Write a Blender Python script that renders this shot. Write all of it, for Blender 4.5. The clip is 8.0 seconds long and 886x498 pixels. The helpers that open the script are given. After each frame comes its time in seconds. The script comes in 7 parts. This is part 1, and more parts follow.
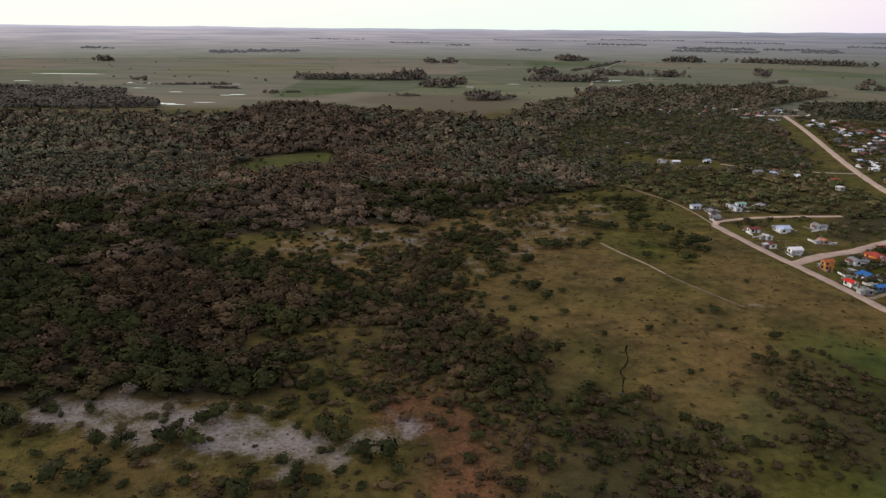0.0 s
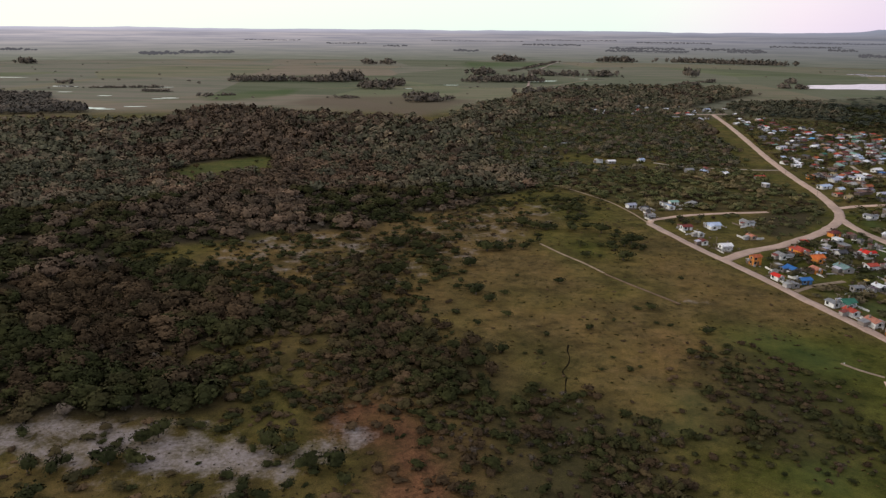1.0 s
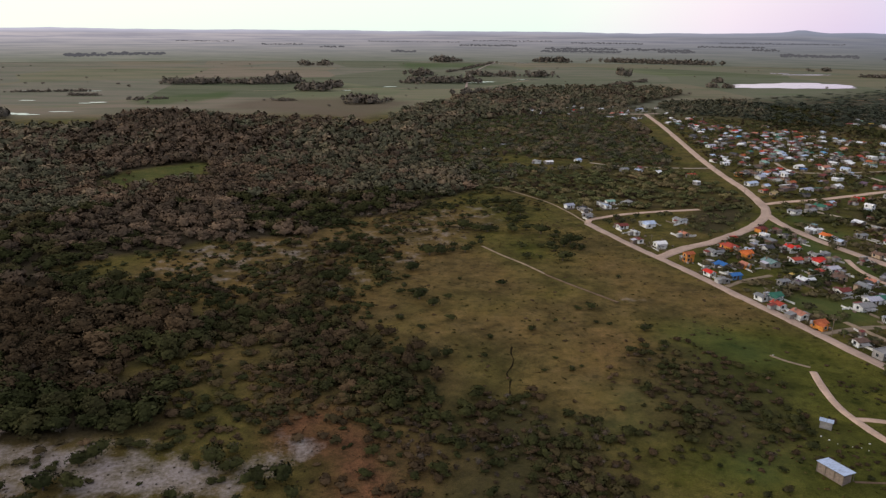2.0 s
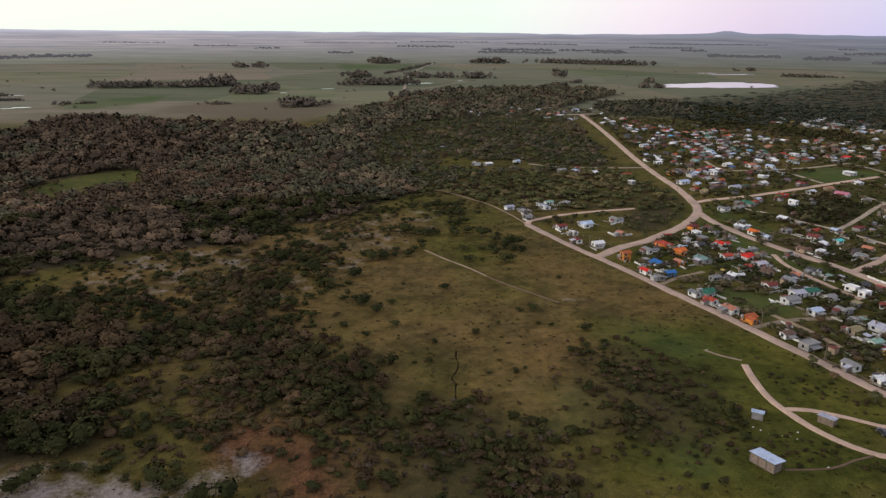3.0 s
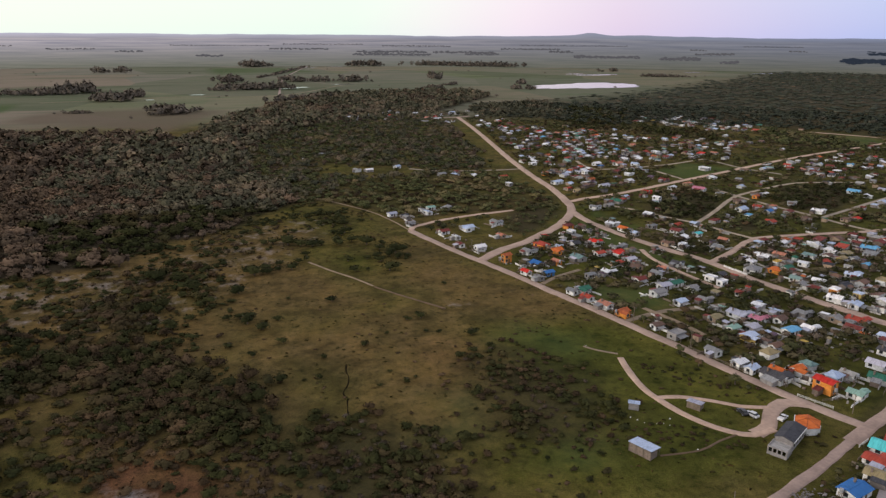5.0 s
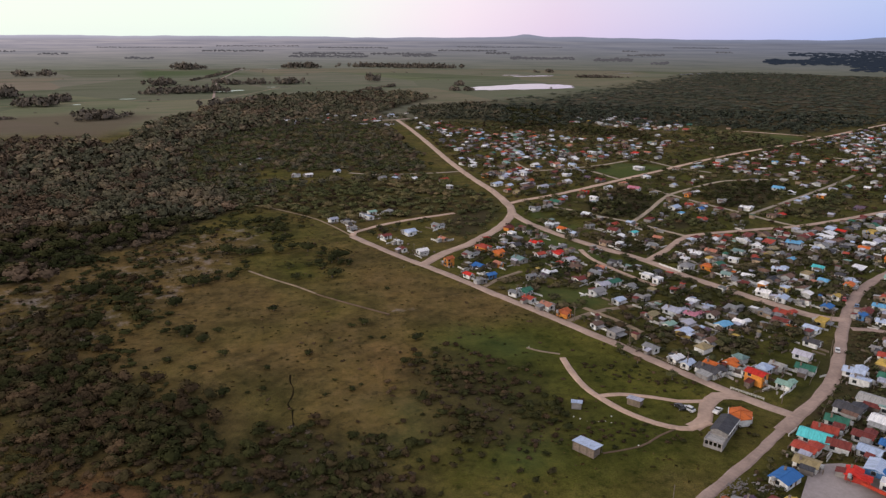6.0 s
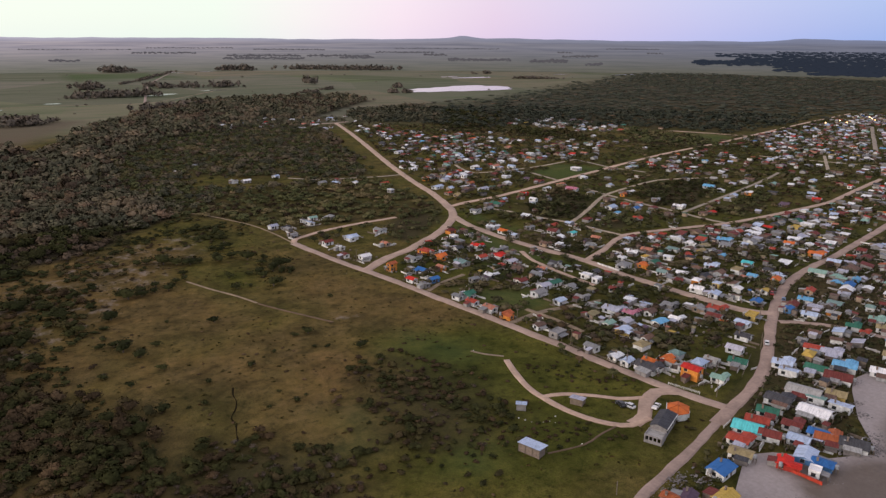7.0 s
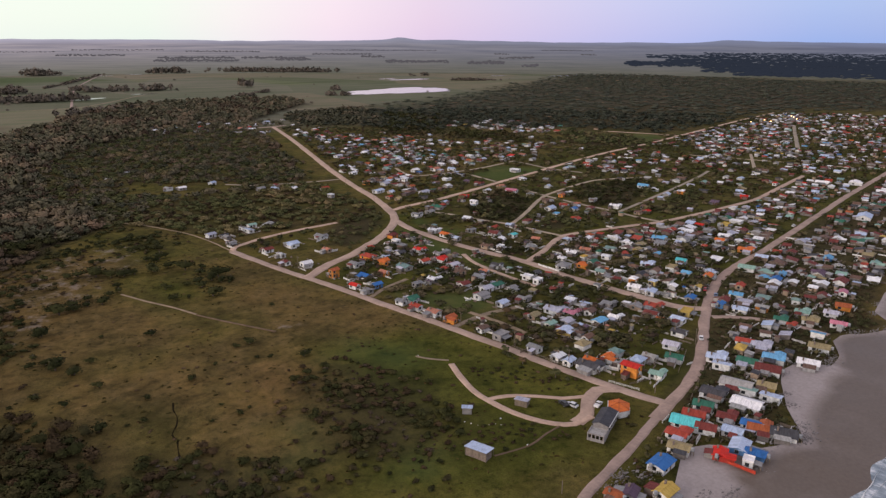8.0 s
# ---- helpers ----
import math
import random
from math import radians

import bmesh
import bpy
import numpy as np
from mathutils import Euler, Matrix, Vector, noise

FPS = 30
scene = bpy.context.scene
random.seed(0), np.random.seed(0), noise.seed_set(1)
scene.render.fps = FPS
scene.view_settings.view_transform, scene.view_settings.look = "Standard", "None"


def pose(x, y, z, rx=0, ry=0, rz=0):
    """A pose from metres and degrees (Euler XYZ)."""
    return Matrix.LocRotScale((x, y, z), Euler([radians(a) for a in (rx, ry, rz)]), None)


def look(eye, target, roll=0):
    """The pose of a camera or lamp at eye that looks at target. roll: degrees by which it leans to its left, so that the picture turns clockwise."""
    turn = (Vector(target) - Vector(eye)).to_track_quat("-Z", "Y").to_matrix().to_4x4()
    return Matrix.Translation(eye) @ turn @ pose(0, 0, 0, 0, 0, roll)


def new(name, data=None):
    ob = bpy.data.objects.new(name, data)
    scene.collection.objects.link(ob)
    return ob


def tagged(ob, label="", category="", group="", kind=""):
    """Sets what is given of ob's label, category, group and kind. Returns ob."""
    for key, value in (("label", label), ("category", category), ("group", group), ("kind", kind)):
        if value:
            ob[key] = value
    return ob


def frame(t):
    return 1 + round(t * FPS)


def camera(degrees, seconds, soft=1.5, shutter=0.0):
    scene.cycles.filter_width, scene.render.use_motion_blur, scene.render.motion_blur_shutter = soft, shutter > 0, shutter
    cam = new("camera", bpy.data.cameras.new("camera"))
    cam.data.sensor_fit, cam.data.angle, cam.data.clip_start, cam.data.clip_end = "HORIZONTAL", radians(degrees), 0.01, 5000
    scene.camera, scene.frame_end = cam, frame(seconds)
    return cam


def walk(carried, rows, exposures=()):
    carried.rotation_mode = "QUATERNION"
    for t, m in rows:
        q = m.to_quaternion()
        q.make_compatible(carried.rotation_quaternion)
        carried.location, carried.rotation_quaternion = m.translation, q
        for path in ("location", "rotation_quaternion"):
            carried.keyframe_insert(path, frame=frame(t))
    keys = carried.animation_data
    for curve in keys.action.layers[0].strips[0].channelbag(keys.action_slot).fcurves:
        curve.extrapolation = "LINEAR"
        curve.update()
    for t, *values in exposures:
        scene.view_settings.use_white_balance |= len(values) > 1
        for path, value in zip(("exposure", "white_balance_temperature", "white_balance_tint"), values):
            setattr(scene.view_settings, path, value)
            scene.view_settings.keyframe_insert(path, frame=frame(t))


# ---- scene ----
# ---- camera and its flight: it hovers, rises slowly and turns to its right ----
cam = camera(63.5, 8.0, soft=1.35)
FLIGHT = [
    (0.0, 1.66, 3.04, 99.12, 1.84, -16.97, 0.61),
    (0.5, 1.68, 2.83, 100.17, -0.56, -16.94, 0.59),
    (1.0, 1.70, 2.63, 101.22, -2.96, -16.91, 0.57),
    (1.5, 1.70, 2.43, 102.25, -5.36, -16.88, 0.55),
    (3.0, 1.65, 1.88, 105.29, -12.57, -16.76, 0.49),
    (3.5, 1.61, 1.71, 106.28, -14.97, -16.72, 0.47),
    (4.0, 1.56, 1.55, 107.27, -17.37, -16.67, 0.45),
    (4.5, 1.51, 1.39, 108.24, -19.77, -16.63, 0.43),
    (6.0, 1.29, 0.94, 111.10, -26.98, -16.47, 0.38),
    (6.5, 1.19, 0.80, 112.03, -29.38, -16.41, 0.36),
    (7.0, 1.09, 0.67, 112.96, -31.78, -16.35, 0.34),
    (7.5, 0.98, 0.54, 113.87, -34.19, -16.29, 0.32),
    (8.0, 0.86, 0.42, 114.77, -36.59, -16.23, 0.31),
]
walk(cam, [(t, pose(x, y, z, 90 + pitch, 0, yaw) @ pose(0, 0, 0, 0, 0, roll)) for t, x, y, z, yaw, pitch, roll in FLIGHT],
     [(0.0, 0.0, 6150, 6), (4.0, -0.02, 6150, 6), (6.0, -0.05, 6180, 10), (8.0, -0.08, 6260, 14)])

# ---- world: dusk sky, bright where the sun has just set, pink and then blue away from it ----
SUN_AZ = 78.0    # degrees to the left of +y
sky_world = bpy.data.worlds.new("dusk_sky")
scene.world = sky_world
sky_world.use_nodes = True
wn, wl = sky_world.node_tree.nodes, sky_world.node_tree.links
wn.clear()


def wnode(kind, **kw):
    n = wn.new(kind)
    for k, v in kw.items():
        if k == "operation":
            n.operation = v
    return n


w_out = wn.new("ShaderNodeOutputWorld")
w_bg = wn.new("ShaderNodeBackground")
w_bg.inputs["Strength"].default_value = 1.0
w_tex = wn.new("ShaderNodeTexCoord")
w_sky = wn.new("ShaderNodeTexSky")
w_sky.sky_type = "NISHITA"
w_sky.sun_disc = False
w_sky.sun_elevation = radians(4)
w_sky.sun_rotation = radians(-SUN_AZ)
w_dot = wnode("ShaderNodeVectorMath", operation="DOT_PRODUCT")
w_dot.inputs[1].default_value = (-math.sin(radians(SUN_AZ)), math.cos(radians(SUN_AZ)), 0)
w_half = wnode("ShaderNodeMath", operation="MULTIPLY_ADD")
w_half.inputs[1].default_value = 0.5
w_half.inputs[2].default_value = 0.5
w_ramp = wn.new("ShaderNodeValToRGB")
els = w_ramp.color_ramp.elements
els[0].position, els[0].color = 0.0, (0.25, 0.38, 0.72, 1)
els[1].position, els[1].color = 1.0, (1.7, 1.35, 0.95, 1)
for p, c in ((0.11, (0.31, 0.46, 0.83)), (0.185, (0.50, 0.54, 0.85)), (0.30, (0.77, 0.63, 0.81)), (0.36, (0.91, 0.77, 0.87)), (0.42, (0.92, 0.89, 0.88)), (0.475, (0.87, 0.97, 0.86)), (0.85, (0.96, 1.0, 0.88))):
    e = els.new(p)
    e.color = (*c, 1)
w_sep = wn.new("ShaderNodeSeparateXYZ")
w_up = wn.new("ShaderNodeMapRange")
w_up.inputs["From Min"].default_value = 0.03
w_up.inputs["From Max"].default_value = 0.55
w_mix = wn.new("ShaderNodeMix")
w_mix.data_type = "RGBA"
w_mix.inputs["B"].default_value = (0.76, 0.69, 0.72, 1)
w_add = wn.new("ShaderNodeMix")
w_add.data_type = "RGBA"
w_add.blend_type = "ADD"
w_add.inputs["Factor"].default_value = 0.05
for a, b in ((w_tex.outputs["Generated"], w_dot.inputs[0]), (w_dot.outputs["Value"], w_half.inputs[0]), (w_half.outputs[0], w_ramp.inputs[0]),
             (w_tex.outputs["Generated"], w_sep.inputs[0]), (w_sep.outputs["Z"], w_up.inputs["Value"]), (w_up.outputs["Result"], w_mix.inputs["Factor"]),
             (w_ramp.outputs["Color"], w_mix.inputs["A"]), (w_mix.outputs["Result"], w_add.inputs["A"]), (w_sky.outputs["Color"], w_add.inputs["B"]),
             (w_add.outputs["Result"], w_bg.inputs["Color"]), (w_bg.outputs[0], w_out.inputs["Surface"])):
    wl.new(a, b)

sun_data = bpy.data.lights.new("sun", "SUN")
sun_data.energy = 2.0
sun_data.angle = radians(35)
sun_data.color = (1.0, 0.88, 0.78)
sun = new("sun", sun_data)
sun.matrix_world = look((-300 * math.sin(radians(SUN_AZ)), 300 * math.cos(radians(SUN_AZ)), 75), (0, 0, 0))

# ---- materials ----


def base_material(name, rough=0.9, metal=0.0, spec=0.3):
    m = bpy.data.materials.new(name)
    m.use_nodes = True
    b = m.node_tree.nodes["Principled BSDF"]
    b.inputs["Roughness"].default_value = rough
    b.inputs["Metallic"].default_value = metal
    b.inputs["Specular IOR Level"].default_value = spec
    return m, m.node_tree.nodes, m.node_tree.links, b


def noise_node(nodes, links, scale, detail=4, coord=None, rough=0.55, squash=None):
    n = nodes.new("ShaderNodeTexNoise")
    n.inputs["Scale"].default_value = scale
    n.inputs["Detail"].default_value = detail
    n.inputs["Roughness"].default_value = rough
    if coord is not None:
        if squash:
            mp = nodes.new("ShaderNodeMapping")
            mp.inputs["Scale"].default_value = squash
            links.new(coord, mp.inputs["Vector"])
            coord = mp.outputs[0]
        links.new(coord, n.inputs["Vector"])
    return n


def ramp_node(nodes, links, fac, stops):
    r = nodes.new("ShaderNodeValToRGB")
    el = r.color_ramp.elements
    while len(el) < len(stops):
        el.new(0.5)
    for e, (p, c) in zip(el, stops):
        e.position = p
        e.color = (*c, 1) if len(c) == 3 else c
    links.new(fac, r.inputs[0])
    return r


def mix_node(nodes, links, fac, a, b, blend="MIX"):
    m = nodes.new("ShaderNodeMix")
    m.data_type = "RGBA"
    m.blend_type = blend
    for v, s in ((fac, "Factor"), (a, "A"), (b, "B")):
        if isinstance(v, (int, float)):
            m.inputs[s].default_value = v
        elif isinstance(v, tuple):
            m.inputs[s].default_value = (*v, 1)
        else:
            links.new(v, m.inputs[s])
    return m.outputs["Result"]


def math_node(nodes, links, op, a, b=None, clamp=False):
    m = nodes.new("ShaderNodeMath")
    m.operation = op
    m.use_clamp = clamp
    for v, i in ((a, 0), (b, 1)):
        if v is None:
            continue
        if isinstance(v, (int, float)):
            m.inputs[i].default_value = v
        else:
            links.new(v, m.inputs[i])
    return m.outputs[0]


def bump_node(nodes, links, b, height, strength=0.5, distance=0.1):
    bp = nodes.new("ShaderNodeBump")
    bp.inputs["Strength"].default_value = strength
    bp.inputs["Distance"].default_value = distance
    links.new(height, bp.inputs["Height"])
    links.new(bp.outputs[0], b.inputs["Normal"])


def plain_material(name, c, rough=0.8, metal=0.0, vary=0.35, scale=0.8, bump=0.2, spec=0.3):
    """A painted or raw surface with stains at two scales and a shift from piece to piece."""
    m, nodes, links, b = base_material(name, rough, metal, spec)
    geo = nodes.new("ShaderNodeNewGeometry").outputs["Position"]
    n1 = noise_node(nodes, links, scale, 5, geo)
    n2 = noise_node(nodes, links, scale * 7, 3, geo)
    dark = tuple(v * (1 - vary) for v in c)
    light = tuple(min(1, v * (1 + vary * 0.35)) for v in c)
    r1 = ramp_node(nodes, links, n1.outputs["Fac"], ((0.3, dark), (0.62, light)))
    r2 = ramp_node(nodes, links, n2.outputs["Fac"], ((0.3, (0.78, 0.78, 0.78)), (0.7, (1, 1, 1))))
    col = mix_node(nodes, links, 1.0, r1.outputs[0], r2.outputs[0], "MULTIPLY")
    info = nodes.new("ShaderNodeObjectInfo")
    r3 = ramp_node(nodes, links, info.outputs["Random"], ((0.0, (0.74, 0.76, 0.79)), (1.0, (1, 0.98, 0.95))))
    col = mix_node(nodes, links, 1.0, col, r3.outputs[0], "MULTIPLY")
    links.new(col, b.inputs["Base Color"])
    bump_node(nodes, links, b, n2.outputs["Fac"], bump, 0.03)
    return m


def sheet_material(name, c, rough=0.62):
    """Ribbed roofing sheet, faded and streaked with rust and dirt."""
    m, nodes, links, b = base_material(name, rough, 0.0, 0.06)
    tc = nodes.new("ShaderNodeTexCoord").outputs["Object"]
    wv = nodes.new("ShaderNodeTexWave")
    wv.inputs["Scale"].default_value = 1.6
    wv.inputs["Distortion"].default_value = 0.0
    links.new(tc, wv.inputs["Vector"])
    n1 = noise_node(nodes, links, 0.7, 5, tc, squash=(2.5, 0.6, 1))
    n2 = noise_node(nodes, links, 5, 4, tc)
    r1 = ramp_node(nodes, links, n1.outputs["Fac"], ((0.28, tuple(v * 0.6 for v in c)), (0.5, c), (0.75, tuple(min(1, v * 1.15 + 0.02) for v in c))))
    rust = ramp_node(nodes, links, n2.outputs["Fac"], ((0.6, (0, 0, 0)), (0.75, (0.45, 0.45, 0.45))))
    col = mix_node(nodes, links, rust.outputs[0], r1.outputs[0], (0.16, 0.11, 0.085))
    rib = ramp_node(nodes, links, wv.outputs["Fac"], ((0.0, (0.8, 0.8, 0.8)), (0.6, (1, 1, 1))))
    col = mix_node(nodes, links, 1.0, col, rib.outputs[0], "MULTIPLY")
    info = nodes.new("ShaderNodeObjectInfo")
    r3 = ramp_node(nodes, links, info.outputs["Random"], ((0.0, (0.75, 0.78, 0.8)), (1.0, (1, 0.97, 0.94))))
    col = mix_node(nodes, links, 1.0, col, r3.outputs[0], "MULTIPLY")
    links.new(col, b.inputs["Base Color"])
    bump_node(nodes, links, b, wv.outputs["Fac"], 0.6, 0.05)
    return m


def leaf_material(name, c_dark, c_light, c_dry):
    """Foliage: each tree has its own tint, each leaf clump its own shade."""
    m, nodes, links, b = base_material(name, 0.85, 0.0, 0.02)
    at = nodes.new("ShaderNodeAttribute")
    at.attribute_name = "tint"
    geo = nodes.new("ShaderNodeNewGeometry")
    r1 = ramp_node(nodes, links, geo.outputs["Random Per Island"], ((0.0, c_dark), (1.0, c_light)))
    f = ramp_node(nodes, links, at.outputs["Fac"], ((0.45, (0, 0, 0)), (1.0, (1, 1, 1))))
    col = mix_node(nodes, links, f.outputs[0], r1.outputs[0], c_dry)
    n = noise_node(nodes, links, 0.05, 3, geo.outputs["Position"])
    r2 = ramp_node(nodes, links, n.outputs["Fac"], ((0.35, (0.7, 0.72, 0.7)), (0.65, (1.15, 1.08, 1.0))))
    col = mix_node(nodes, links, 1.0, col, r2.outputs[0], "MULTIPLY")
    info = nodes.new("ShaderNodeObjectInfo")
    r3 = ramp_node(nodes, links, info.outputs["Random"], ((0.0, (0.7, 0.72, 0.7)), (1.0, (1.15, 1.1, 1.0))))
    col = mix_node(nodes, links, 1.0, col, r3.outputs[0], "MULTIPLY")
    links.new(col, b.inputs["Base Color"])
    rough_n = noise_node(nodes, links, 2.2, 4, geo.outputs["Position"], 0.7)
    mott = ramp_node(nodes, links, rough_n.outputs["Fac"], ((0.32, (0.74, 0.74, 0.74)), (0.62, (1.14, 1.14, 1.14))))
    links.new(mix_node(nodes, links, 1.0, col, mott.outputs[0], "MULTIPLY"), b.inputs["Base Color"])
    bump_node(nodes, links, b, rough_n.outputs["Fac"], 0.6, 0.35)
    return m


ROOF = {k: sheet_material("roof_" + k, c) for k, c in dict(
    maroon=(0.19, 0.050, 0.044), white=(0.86, 0.86, 0.90), paleblue=(0.52, 0.61, 0.80), grey=(0.26, 0.26, 0.27), salmon=(0.52, 0.22, 0.15),
    rust=(0.42, 0.12, 0.05), brick=(0.42, 0.075, 0.05), orange=(0.66, 0.17, 0.045), red=(0.62, 0.04, 0.03), blue=(0.05, 0.17, 0.45), teal=(0.2, 0.3, 0.29),
    green=(0.05, 0.17, 0.12), brown=(0.18, 0.11, 0.085), lavender=(0.48, 0.48, 0.58), pink=(0.58, 0.22, 0.30), khaki=(0.33, 0.27, 0.15), mint=(0.28, 0.44, 0.38),
    skyblue=(0.17, 0.42, 0.68), turquoise=(0.12, 0.58, 0.62), yellow=(0.58, 0.40, 0.10), plum=(0.14, 0.09, 0.13), slate=(0.075, 0.075, 0.085), concrete=(0.40, 0.39, 0.38)).items()}
WALL = {k: plain_material("wall_" + k, c) for k, c in dict(
    white=(0.85, 0.845, 0.84), grey=(0.32, 0.30, 0.295), tan=(0.42, 0.31, 0.22), orange=(0.74, 0.28, 0.05), yellow=(0.62, 0.45, 0.14), blue=(0.10, 0.24, 0.48), red=(0.5, 0.05, 0.035)).items()}
DOOR = plain_material("door_wood", (0.14, 0.09, 0.06), 0.6)
FRAME = plain_material("window_frame", (0.5, 0.49, 0.47), 0.6)
GLASS, _n, _l, _b = base_material("window_glass", 0.08, 0.0, 0.5)
_b.inputs["Base Color"].default_value = (0.025, 0.028, 0.032, 1)
TANK = plain_material("tank_plastic", (0.35, 0.36, 0.38), 0.5)
SHABBY = [plain_material("shabby_wall", c) for c in ((0.24, 0.21, 0.195), (0.19, 0.145, 0.12), (0.33, 0.31, 0.30), (0.48, 0.46, 0.45), (0.66, 0.65, 0.64))]
BRICKWORK = plain_material("raw_block", (0.24, 0.19, 0.16), 0.9, scale=2.0)
WOOD = plain_material("weathered_wood", (0.2, 0.16, 0.125), 0.85)
BARK = plain_material("bark", (0.13, 0.10, 0.085), 0.95)
LEAF_DARK = leaf_material("foliage_dark", (0.028, 0.031, 0.014), (0.055, 0.061, 0.026), (0.094, 0.074, 0.042))
LEAF_BROWN = leaf_material("foliage_brown", (0.044, 0.032, 0.021), (0.083, 0.061, 0.039), (0.143, 0.101, 0.065))
LEAF_TWIG = leaf_material("foliage_twigs", (0.050, 0.039, 0.032), (0.100, 0.080, 0.067), (0.150, 0.127, 0.112))
# far foliage, lifted and greyed: haze painted into its base colour
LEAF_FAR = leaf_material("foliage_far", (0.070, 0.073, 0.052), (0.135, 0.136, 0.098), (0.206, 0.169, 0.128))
LEAF_GREEN = leaf_material("foliage_green", (0.068, 0.079, 0.037), (0.154, 0.163, 0.078), (0.226, 0.182, 0.108))
LEAF_TOWN = leaf_material("foliage_garden", (0.042, 0.048, 0.024), (0.094, 0.098, 0.050), (0.149, 0.126, 0.082))
# more distant foliage, paler again: painted haze on top of its own tone
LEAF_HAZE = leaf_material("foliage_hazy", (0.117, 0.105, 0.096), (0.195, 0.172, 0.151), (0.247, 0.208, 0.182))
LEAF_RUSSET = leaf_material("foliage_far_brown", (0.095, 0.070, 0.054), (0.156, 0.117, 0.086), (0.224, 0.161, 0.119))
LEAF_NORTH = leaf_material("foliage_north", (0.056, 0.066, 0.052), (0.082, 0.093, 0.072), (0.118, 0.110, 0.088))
GRASS = leaf_material("grass_blades", (0.040, 0.041, 0.014), (0.092, 0.078, 0.029), (0.125, 0.085, 0.040))
ROAD = plain_material("road_gravel", (0.53, 0.378, 0.292), 0.95, vary=0.22, scale=0.12, bump=0.3)
LANE = plain_material("lane_sand", (0.40, 0.325, 0.245), 0.95, vary=0.25, scale=0.12, bump=0.3)
ROAD_DARK = plain_material("road_gravel_dark", (0.42, 0.305, 0.25), 0.95, vary=0.25, scale=0.12, bump=0.3)
TRACK = plain_material("track_sand", (0.30, 0.225, 0.15), 0.95, vary=0.3, scale=0.3, bump=0.3)

DITCH_SOIL = plain_material("ditch_soil", (0.022, 0.017, 0.010), 0.95, vary=0.3, scale=0.5, bump=0.3, spec=0.0)
TRACK_DIM = plain_material("track_soil", (0.15, 0.10, 0.062), 0.95, vary=0.3, scale=0.3, bump=0.3)


def ground_material():
    """Grass, dry heath, sand and red soil, blended by the zones stored on the sheet."""
    m, nodes, links, b = base_material("ground", 0.97, 0.0, 0.02)
    geo = nodes.new("ShaderNodeNewGeometry").outputs["Position"]
    z1 = nodes.new("ShaderNodeAttribute")
    z1.attribute_name = "zone"
    z2 = nodes.new("ShaderNodeAttribute")
    z2.attribute_name = "zone_far"
    s1 = nodes.new("ShaderNodeSeparateColor")
    s2 = nodes.new("ShaderNodeSeparateColor")
    links.new(z1.outputs["Color"], s1.inputs[0])
    links.new(z2.outputs["Color"], s2.inputs[0])
    big = noise_node(nodes, links, 0.018, 5, geo).outputs["Fac"]
    mid = noise_node(nodes, links, 0.11, 5, geo, 0.65).outputs["Fac"]
    fine = noise_node(nodes, links, 0.9, 5, geo, 0.7).outputs["Fac"]
    speck = noise_node(nodes, links, 3.5, 3, geo, 0.7).outputs["Fac"]
    green = ramp_node(nodes, links, mid, ((0.3, (0.036, 0.040, 0.0085)), (0.7, (0.078, 0.079, 0.0175)))).outputs[0]
    dry = ramp_node(nodes, links, mid, ((0.3, (0.071, 0.050, 0.0195)), (0.5, (0.105, 0.074, 0.029)), (0.72, (0.148, 0.102, 0.044)))).outputs[0]
    k = math_node(nodes, links, "ADD", s1.outputs["Blue"], math_node(nodes, links, "MULTIPLY", math_node(nodes, links, "SUBTRACT", big, 0.5), 2.2))
    k = math_node(nodes, links, "ADD", k, math_node(nodes, links, "MULTIPLY", math_node(nodes, links, "SUBTRACT", fine, 0.5), 0.9), True)
    col = mix_node(nodes, links, k, green, dry)
    red = ramp_node(nodes, links, fine, ((0.3, (0.080, 0.042, 0.022)), (0.7, (0.165, 0.082, 0.043)))).outputs[0]
    kr = math_node(nodes, links, "ADD", s1.outputs["Green"], math_node(nodes, links, "MULTIPLY", math_node(nodes, links, "SUBTRACT", mid, 0.55), 1.6), True)
    kr = math_node(nodes, links, "MULTIPLY", kr, s1.outputs["Green"], True)
    col = mix_node(nodes, links, kr, col, red)
    shade = ramp_node(nodes, links, speck, ((0.3, (0.42, 0.42, 0.42)), (0.5, (1, 1, 1)), (0.7, (1.3, 1.28, 1.2)))).outputs[0]
    col = mix_node(nodes, links, 1.0, col, shade, "MULTIPLY")
    clumps = noise_node(nodes, links, 0.28, 6, geo, 0.72).outputs["Fac"]
    clumps = ramp_node(nodes, links, clumps, ((0.34, (0.52, 0.58, 0.6)), (0.47, (1, 1, 1)), (0.66, (1.3, 1.26, 1.2)))).outputs[0]
    col = mix_node(nodes, links, 1.0, col, clumps, "MULTIPLY")
    broad = noise_node(nodes, links, 0.034, 6, geo, 0.62).outputs["Fac"]
    broad = ramp_node(nodes, links, broad, ((0.36, (0.66, 0.70, 0.72)), (0.5, (1, 1, 1)), (0.64, (1.26, 1.2, 1.12)))).outputs[0]
    col = mix_node(nodes, links, 1.0, col, broad, "MULTIPLY")
    sand = ramp_node(nodes, links, fine, ((0.3, (0.135, 0.112, 0.098)), (0.62, (0.262, 0.228, 0.212)))).outputs[0]
    ks = math_node(nodes, links, "MULTIPLY", math_node(nodes, links, "SUBTRACT", mid, 0.5), 4.2)
    ks = math_node(nodes, links, "ADD", ks, math_node(nodes, links, "MULTIPLY", math_node(nodes, links, "SUBTRACT", fine, 0.5), 0.9))
